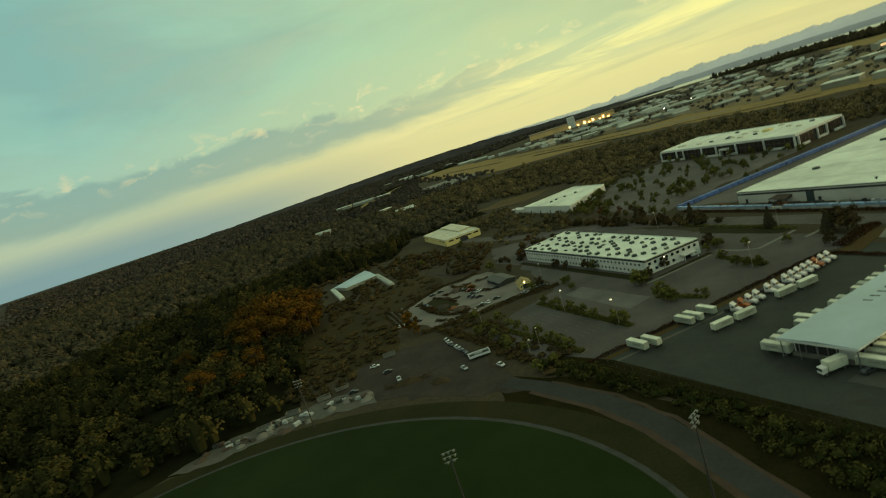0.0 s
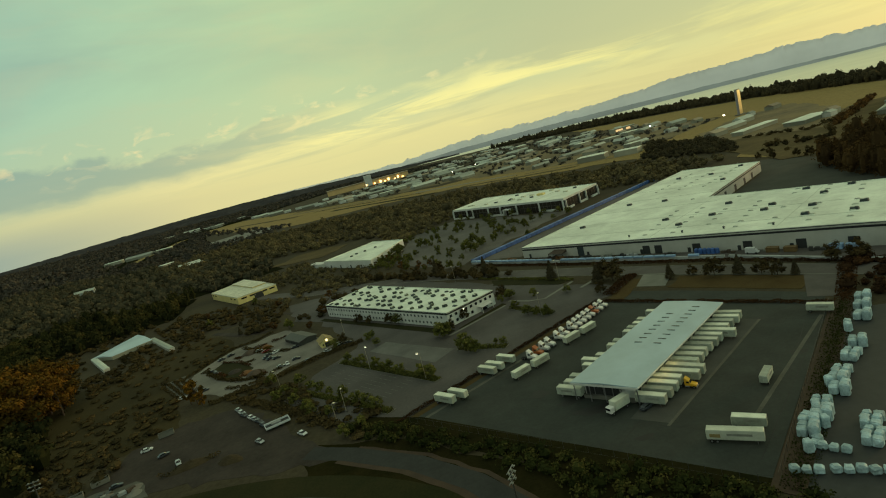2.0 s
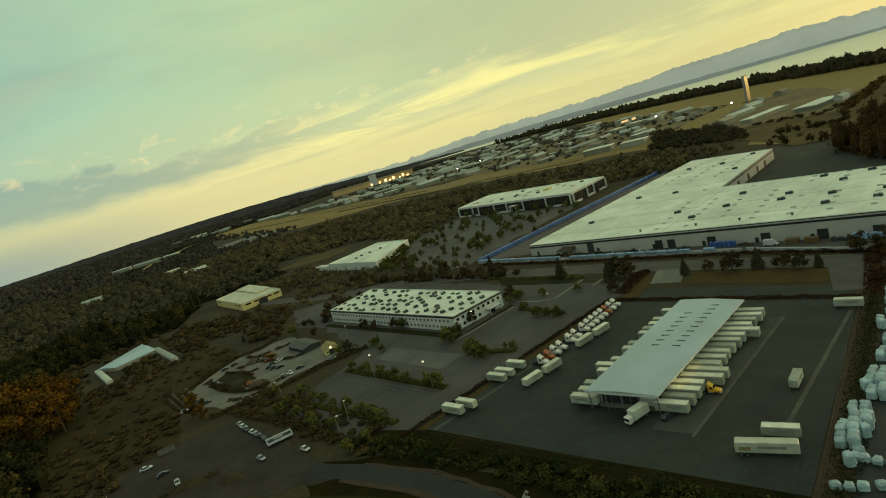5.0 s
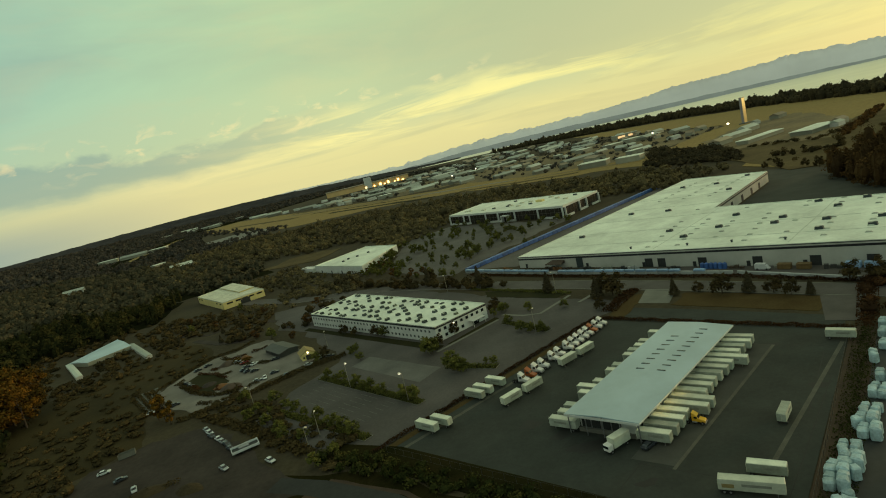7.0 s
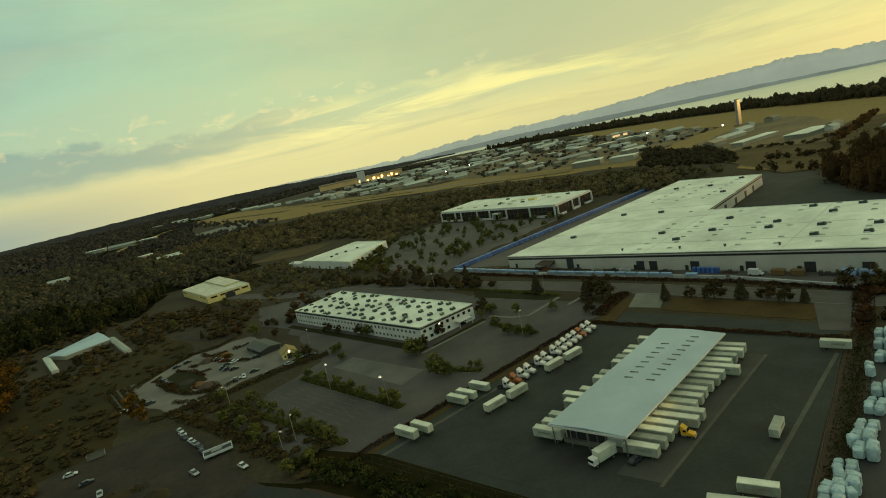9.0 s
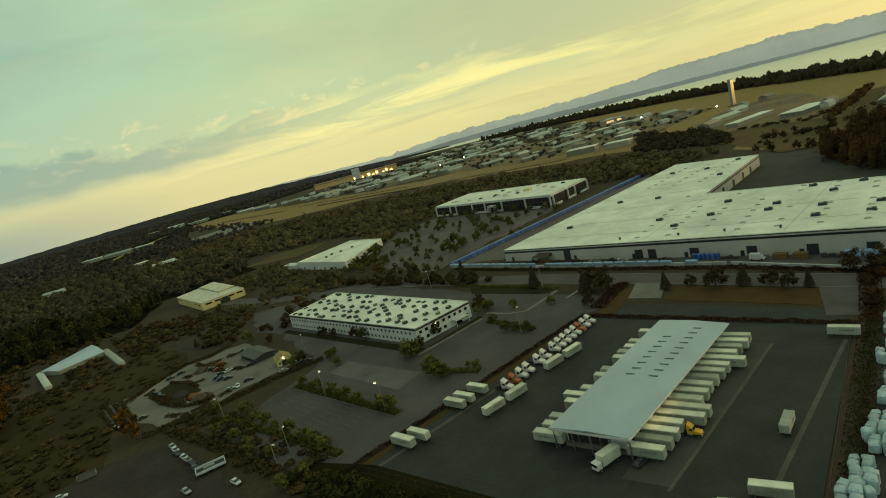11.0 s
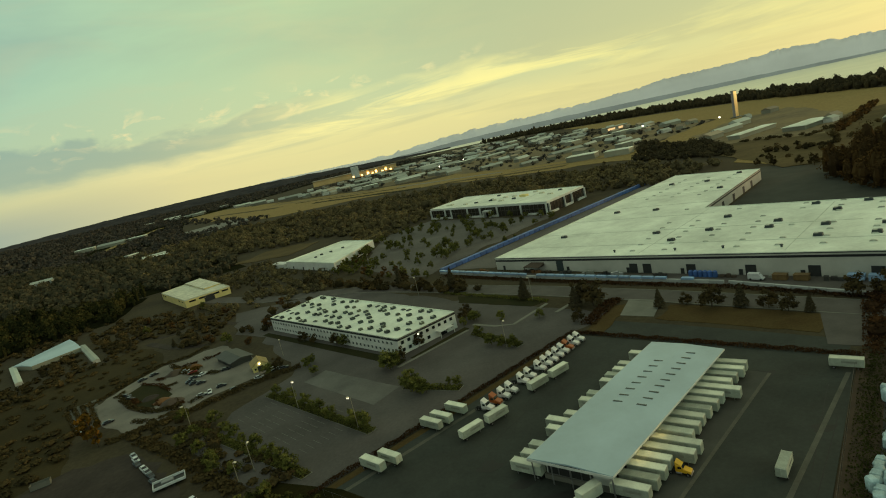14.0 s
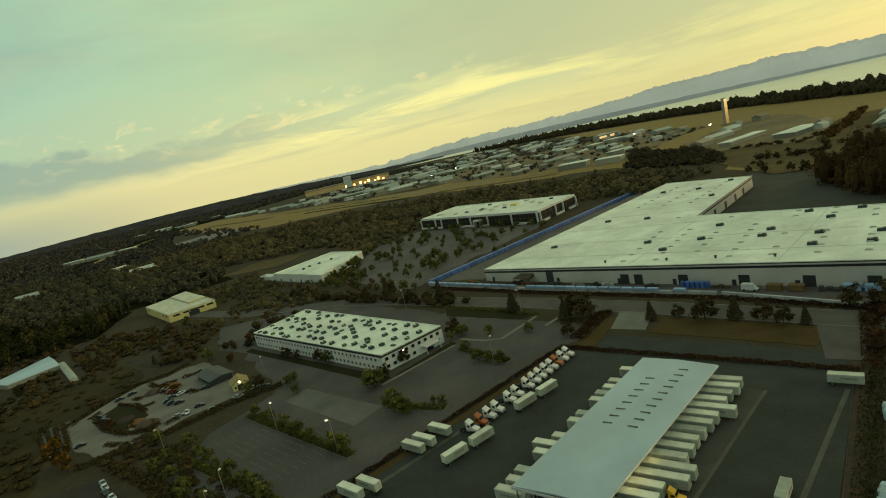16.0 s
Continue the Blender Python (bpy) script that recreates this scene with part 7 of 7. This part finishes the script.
PARKING_TREES = [(-61.5, 237.5, 6), (-57.5, 233.5, 4), (-54, 230.5, 6), (-47.8, 222, 6), (-44, 217.5, 4), (-40.3, 213.7, 6), (-36, 207.5, 5.5), (-27, 197, 7), (-22.8, 192.8, 7.5),
                 (-82.3, 225, 6.5), (-76, 217, 4.5), (-70.8, 210.3, 6), (-65, 203, 5), (-58.5, 195.6, 7), (-53, 190, 5.5), (-48, 185, 6), (-43.6, 178.6, 6.5),
                 (-6.9, 212.9, 10), (-4.5, 211, 7), (-2.1, 209, 6.5), (6.4, 211.6, 3.5), (9.1, 208.7, 4.5), (-73, 193.6, 6), (-53, 267, 5), (-15, 239.4, 8), (-80, 203, 6), (-90, 213, 6), (-62, 184, 5), (-98, 234, 7), (-88, 219, 5), (-70, 188, 6), (-54, 163, 6), (-49, 168, 5),
                 (25.5, 238.4, 6), (29, 235, 4.5), (33.4, 231.4, 6), (22, 253.8, 5), (16.9, 269.5, 5), (23.3, 272.9, 6), (34.2, 264.9, 5.5), (49.3, 256.5, 5), (30, 240, 3.5)]
OFFICE_TREES = [(-63, 301, 6), (-57, 295, 5), (-44, 285, 6), (-39, 279, 6), (-16, 238, 8), (-12, 245, 6), (-4, 256, 7), (-54, 263, 5), (-69, 270, 6), (-49, 252, 4), (-73, 266, 5), (18, 277, 6), (20, 284, 6), (22, 272, 5)]
LOT_TREES = [(-52, 481, 6), (-34, 558, 5), (-25, 506, 7), (-10, 441, 4), (5, 585, 5), (-10, 574, 5), (11, 538, 5), (12, 430, 6), (21, 454, 7), (26, 436, 6), (48, 477, 6), (56, 453, 5), (70, 477, 5), (40, 455, 5), (63, 426, 4), (-4, 381, 5),
             (-49, 524, 5), (-7, 498, 4), (34, 536, 4), (-45, 505, 6), (-58, 470, 6), (-62, 462, 5), (60, 500, 5), (80, 490, 5), (20, 560, 5), (45, 520, 5)]
LEFT_TREES = [(-137, 405, 6), (-112, 330, 7), (-96, 318, 5), (-145, 379, 6), (-91, 342, 7), (-96, 393, 6), (-158, 376, 5), (-127, 457, 6), (-181, 421, 5), (-202, 431, 5), (-124, 338, 6), (-170, 395, 6), (-150, 350, 5), (-133, 345, 6), (-185, 370, 6), (-165, 440, 6), (-190, 400, 6)]
for x, y, h in PARKING_TREES:
    plant("green", tree_rng.choice((0, 1)), x, y, h * 0.85)
lot_more = [(x, y) for x, y in scatter([(-40, 455), (-24, 425), (2, 392), (80, 470), (104, 488), (20, 600), (-22, 570)], 21, np.random.default_rng(9), 0.5)]
for x, y in lot_more:
    plant("green", tree_rng.choice((0, 1)), x, y, tree_rng.uniform(4.0, 8.0), slim=0.8)
for x, y, h in LOT_TREES:
    plant("green", tree_rng.choice((0, 1)), x, y, h * 1.45, slim=0.8)
    if tree_rng.random() < 0.8:
        plant("green", tree_rng.choice((0, 1)), x + tree_rng.uniform(-9, 9), y + tree_rng.uniform(-9, 9), h)
# saplings that close the gap between the hall and the lot, and stand before the glass office
for x, y in scatter([(-70, 462), (-46, 424), (-22, 396), (2, 384), (-6, 404), (-30, 440), (-44, 470), (-40, 520), (-44, 540), (-62, 486)], 9.5, np.random.default_rng(19), 0.6):
    plant(tree_rng.choice(("green", "green", "rust")), 0, x, y, tree_rng.uniform(4.0, 7.5))
for x, y in ((30, 606), (44, 588), (52, 576), (72, 556), (86, 536), (98, 520), (24, 618), (106, 498), (112, 482), (96, 474)):
    plant("green", tree_rng.choice((0, 1)), x, y, tree_rng.uniform(4.5, 7.5))
for x, y, h in OFFICE_TREES:
    plant(tree_rng.choice(("green", "dark")), 1, x, y, h)
for x, y, h in LEFT_TREES:
    plant(tree_rng.choice(("rust", "green", "dark")), 0, x, y, h)
for x, y, h, v in ((-38, 383, 8, 1), (-29, 380, 9, 1), (-14, 368, 11, 0), (-12, 372, 10, 1), (0, 350, 7, 1), (17, 336, 11, 0), (20, 329, 8, 1), (49, 287, 10, 0), (69, 262, 11, 1), (73, 256, 11, 1), (66, 258, 9, 0), (62, 242, 6, 1),
                   (94, 237, 7, 0), (103, 233, 5, 1), (109, 225, 9, 1), (117, 219, 8, 0), (123, 212, 7, 1), (126, 206, 7, 1), (131, 202, 6, 0), (150, 207, 8, 1), (156, 200, 9, 1)):
    plant("dark", v, x, y, h * 1.05)
for x, y, h in ((305, 487, 9), (315, 469, 8), (314, 451, 10), (343, 469, 8), (302, 506, 7), (322, 520, 7)):
    plant("dark", 1, x, y, h)
# orange autumn trees at the wood's edge, and rust ones beyond the warehouse
for x, y, h in ((-244, 284, 27), (-234, 274, 25), (-254, 294, 25), (-260, 280, 24), (-240, 296, 24), (-250, 270, 24), (-230, 286, 23), (-266, 300, 21), (-224, 268, 21), (-238, 260, 21), (-270, 288, 20), (-262, 266, 20), (-228, 298, 20), (-218, 278, 17), (-252, 306, 19), (-246, 256, 17),
                (-240, 200, 13), (-256, 236, 12), (-222, 226, 13), (-300, 250, 12), (-212, 196, 10)):
    plant("rust", 1, x - 4, y - 6, h * 1.34)
plant("olive", 0, -133, 233, 15)
plant("olive", 0, -138, 237, 10)
plant("olive", 0, -129, 229, 9)


# ---- the town on the flats ----
def far_building(label, w, d, h, wall, roof, gabled):
    b = thing("far_building", label, "building", group="buildings of the airfield town")
    part("wall", box(bmesh.new(), -w / 2, w / 2, -d / 2, d / 2, -0.5, h), M[wall], b)
    bm = bmesh.new()
    if gabled:
        pts = [bm.verts.new(p) for p in ((-w / 2 - 1, -d / 2 - 1, h), (w / 2 + 1, -d / 2 - 1, h), (w / 2 + 1, d / 2 + 1, h), (-w / 2 - 1, d / 2 + 1, h), (-w / 2 - 1, 0, h + d * 0.18), (w / 2 + 1, 0, h + d * 0.18))]
        for f in ((0, 1, 5, 4), (2, 3, 4, 5), (0, 4, 3), (1, 2, 5), (3, 2, 1, 0)):
            bm.faces.new([pts[i] for i in f])
    else:
        box(bm, -w / 2 - 0.5, w / 2 + 0.5, -d / 2 - 0.5, d / 2 + 0.5, h, h + 0.8)
    part("roof", bm, M[roof], b)
    return b


FAR = [far_building("low hall with a pale green-grey roof", 60, 26, 6, "far_wall", "roof_grey", True),
       far_building("long low shed with a grey roof", 90, 20, 5, "far_wall", "roof_grey", True),
       far_building("small white house with a pale roof", 24, 16, 5, "white_wall", "roof_grey", True),
       far_building("flat block with a white roof", 40, 24, 8, "far_wall", "white_roof", False),
       far_building("low building with a brown roof", 34, 20, 6, "far_wall", "roof_brown", True)]
far_used = set()
far_rng = random.Random(12)


def put_far(k, x, y, a, sx=1.0):
    m = pose(x, y, 0.3, 0, 0, a)
    if k in far_used:
        ob = copy_thing(FAR[k], m)
    else:
        ob = FAR[k]
        ob.matrix_basis = m
        far_used.add(k)
    ob.scale = (sx, sx, 1)


TOWN = [(-330, 1720), (-60, 1390), (70, 1330), (190, 1060), (330, 900), (420, 960), (600, 1130), (640, 1400), (600, 1900), (560, 2600), (300, 3000), (60, 2700), (-130, 2350), (-420, 2150)]
pts = scatter(TOWN, 76, np.random.default_rng(6), 0.5)
for x, y in pts:
    if math.hypot(x - 280, y - 925) < 45 or math.hypot(x - 318, y - 875) < 40:
        continue
    if far_rng.random() < 0.8:
        small = y > 1800 + far_rng.uniform(-200, 200)
        put_far(far_rng.choice((2, 2, 4, 0)) if small else far_rng.choice((0, 0, 1, 1, 2, 3, 4, 4)), x, y, 28 + far_rng.choice((0, 0, 0, 90)) + far_rng.uniform(-12, 12), far_rng.uniform(0.6, 1.0) if small else far_rng.choice((0.4, 0.5, 0.65, 1.0)) * far_rng.uniform(0.85, 1.15))
put_far(3, 276, 928, -32, 1.15)
put_far(3, 316, 874, -40, 0.95)
for x, y in ((-880, 2340), (-830, 2500), (-640, 2150), (-600, 2110), (-500, 1990), (-460, 1990), (-400, 1900), (-370, 1880), (-560, 2060), (-700, 2260), (-250, 1730), (-150, 1520), (-110, 1470), (-300, 1790), (-490, 995), (-400, 880), (-415, 895), (-385, 865)):
    put_far(far_rng.choice((0, 2, 3)), x, y, far_rng.uniform(0, 60), 0.55 if y < 1000 else 0.9)
put_far(2, -590, 908, 20, 1.2)
for x, y, k, a in ((-880, 1531, 3, 12), (-812, 1538, 0, 10), (-748, 1546, 3, 8), (-1096, 2363, 3, 20), (-1035, 2455, 0, 24), (-867, 2294, 3, 18), (-940, 2330, 1, 20)):
    put_far(k, x, y, a, 1.1)
for x, y, k, s in ((508, 690, 2, 0.7), (522, 704, 4, 0.6), (640, 1010, 4, 0.8), (586, 990, 2, 0.6), (420, 800, 4, 0.9), (470, 850, 1, 0.7), (520, 900, 0, 0.6)):
    put_far(k, x, y, 29, s)
for x, y, a, w, d, lab in ((449, 752, 29, 84, 16, "long low shed with a white roof"), (486, 698, 28, 66, 26, "long wide shed with a white roof")):
    b = thing("long_shed", lab, "building", pose(x, y, 0.3, 0, 0, a))
    part("wall", box(bmesh.new(), -w / 2, w / 2, -d / 2, d / 2, -0.5, 4.6), M["far_wall"], b)
    part("roof", box(bmesh.new(), -w / 2 - 1, w / 2 + 1, -d / 2 - 1, d / 2 + 1, 4.6, 5.4, 0.2), M["white_roof"], b)

for x, y, k, s, a in ((520, 606, 1, 0.9, 42), (566, 652, 0, 0.8, 42), (610, 700, 1, 0.8, 42)):
    put_far(k, x, y, a, s)
# lit hangar
hangar = thing("lit_hangar", "huge tan hangar with a row of lit bays", "hangar", pose(-245, 2500, 0.3, 0, 0, 6))
part("wall", box(bmesh.new(), -185, 175, -40, 40, -0.5, 21), M["hangar_wall"], hangar)
part("roof", prism(bmesh.new(), [(-188, -43), (178, -43), (178, 43), (-188, 43)], 21, 22.5), M["roof_brown"], hangar)
part("tower_block", box(bmesh.new(), -18, 14, -46, -10, 0, 46, 1.0), M["white_wall"], hangar, "white block on the hangar")
bay = mesh_of("lit_bay", box(bmesh.new(), -3.6, 3.6, -1.0, 0, 3, 13), M["warm"])
for i in range(9):
    piece("lit_bay", bay, hangar, Matrix.Translation((-14 + i * 20.5 + 4 * math.sin(i * 2.3), -41.5 if i else -48, 0)) @ Matrix.Diagonal((0.8 + 0.5 * math.sin(i * 1.7) ** 2, 1, 0.75 + 0.3 * math.sin(i * 2.9), 1)))
# slab tower; a gold-tinted metal panel is added to give the sunset glint
tower = thing("slab_tower", "tall slab tower with a metal side shining in the sunset", "tower", pose(611, 1066, 0.3, 0, 0, 32))
part("shaft", box(bmesh.new(), -5.4, 5.4, -2.4, 2.4, -0.5, 48, 0.4), M["tower_wall"], tower)
part("metal_side", box(bmesh.new(), -5.2, 5.2, -2.9, -2.4, 2, 47.6, 0.1), M["gilt"], tower, "metal panel added for the sunset glint, gold in its colour")
part("cap", box(bmesh.new(), -5.7, 5.7, -3.1, 2.7, 48, 49.0, 0.2), M["roof_grey"], tower)
part("plinth", box(bmesh.new(), -11, 11, -6, 5, -0.5, 2.0, 0.2), M["concrete"], tower)
# lit sheds near the shore and one bright lamp
shed = thing("lit_shed", "long shed with a warm lit side", "building", pose(560, 1560, 0.3, 0, 0, 20))
part("wall", box(bmesh.new(), -36, 36, -10, 10, -0.5, 11), M["far_wall"], shed)
# emissive panels stand in for patches of warm light on the wall
for x0, x1 in ((-30, -6), (6, 20)):
    part("lit_side", box(bmesh.new(), x0, x1, -10.6, -10.05, 3, 8.5), M["warm_dim"], shed, "glowing panel standing for warm light on the wall")
part("roof", box(bmesh.new(), -37, 37, -11, 11, 11, 12.2, 0.2), M["roof_grey"], shed)
for x, y, h in ((497, 1215, 14), (75, 1560, 10), (150, 1650, 10), (560, 1030, 9)):
    p = thing("flood_lamp_pole", "distant pole with a lit lamp", "street lamp", Matrix.Translation((x, y, 0)), "distant lamps")
    part("pole", tube(bmesh.new(), (0, 0, -0.2), (0, 0, h), 0.25, 0.15, 6), M["pole"], p)
    part("lamp", box(bmesh.new(), -1.3, 1.3, -1.3, 1.3, h, h + 2.0, 0.3), M["lamp"], p)
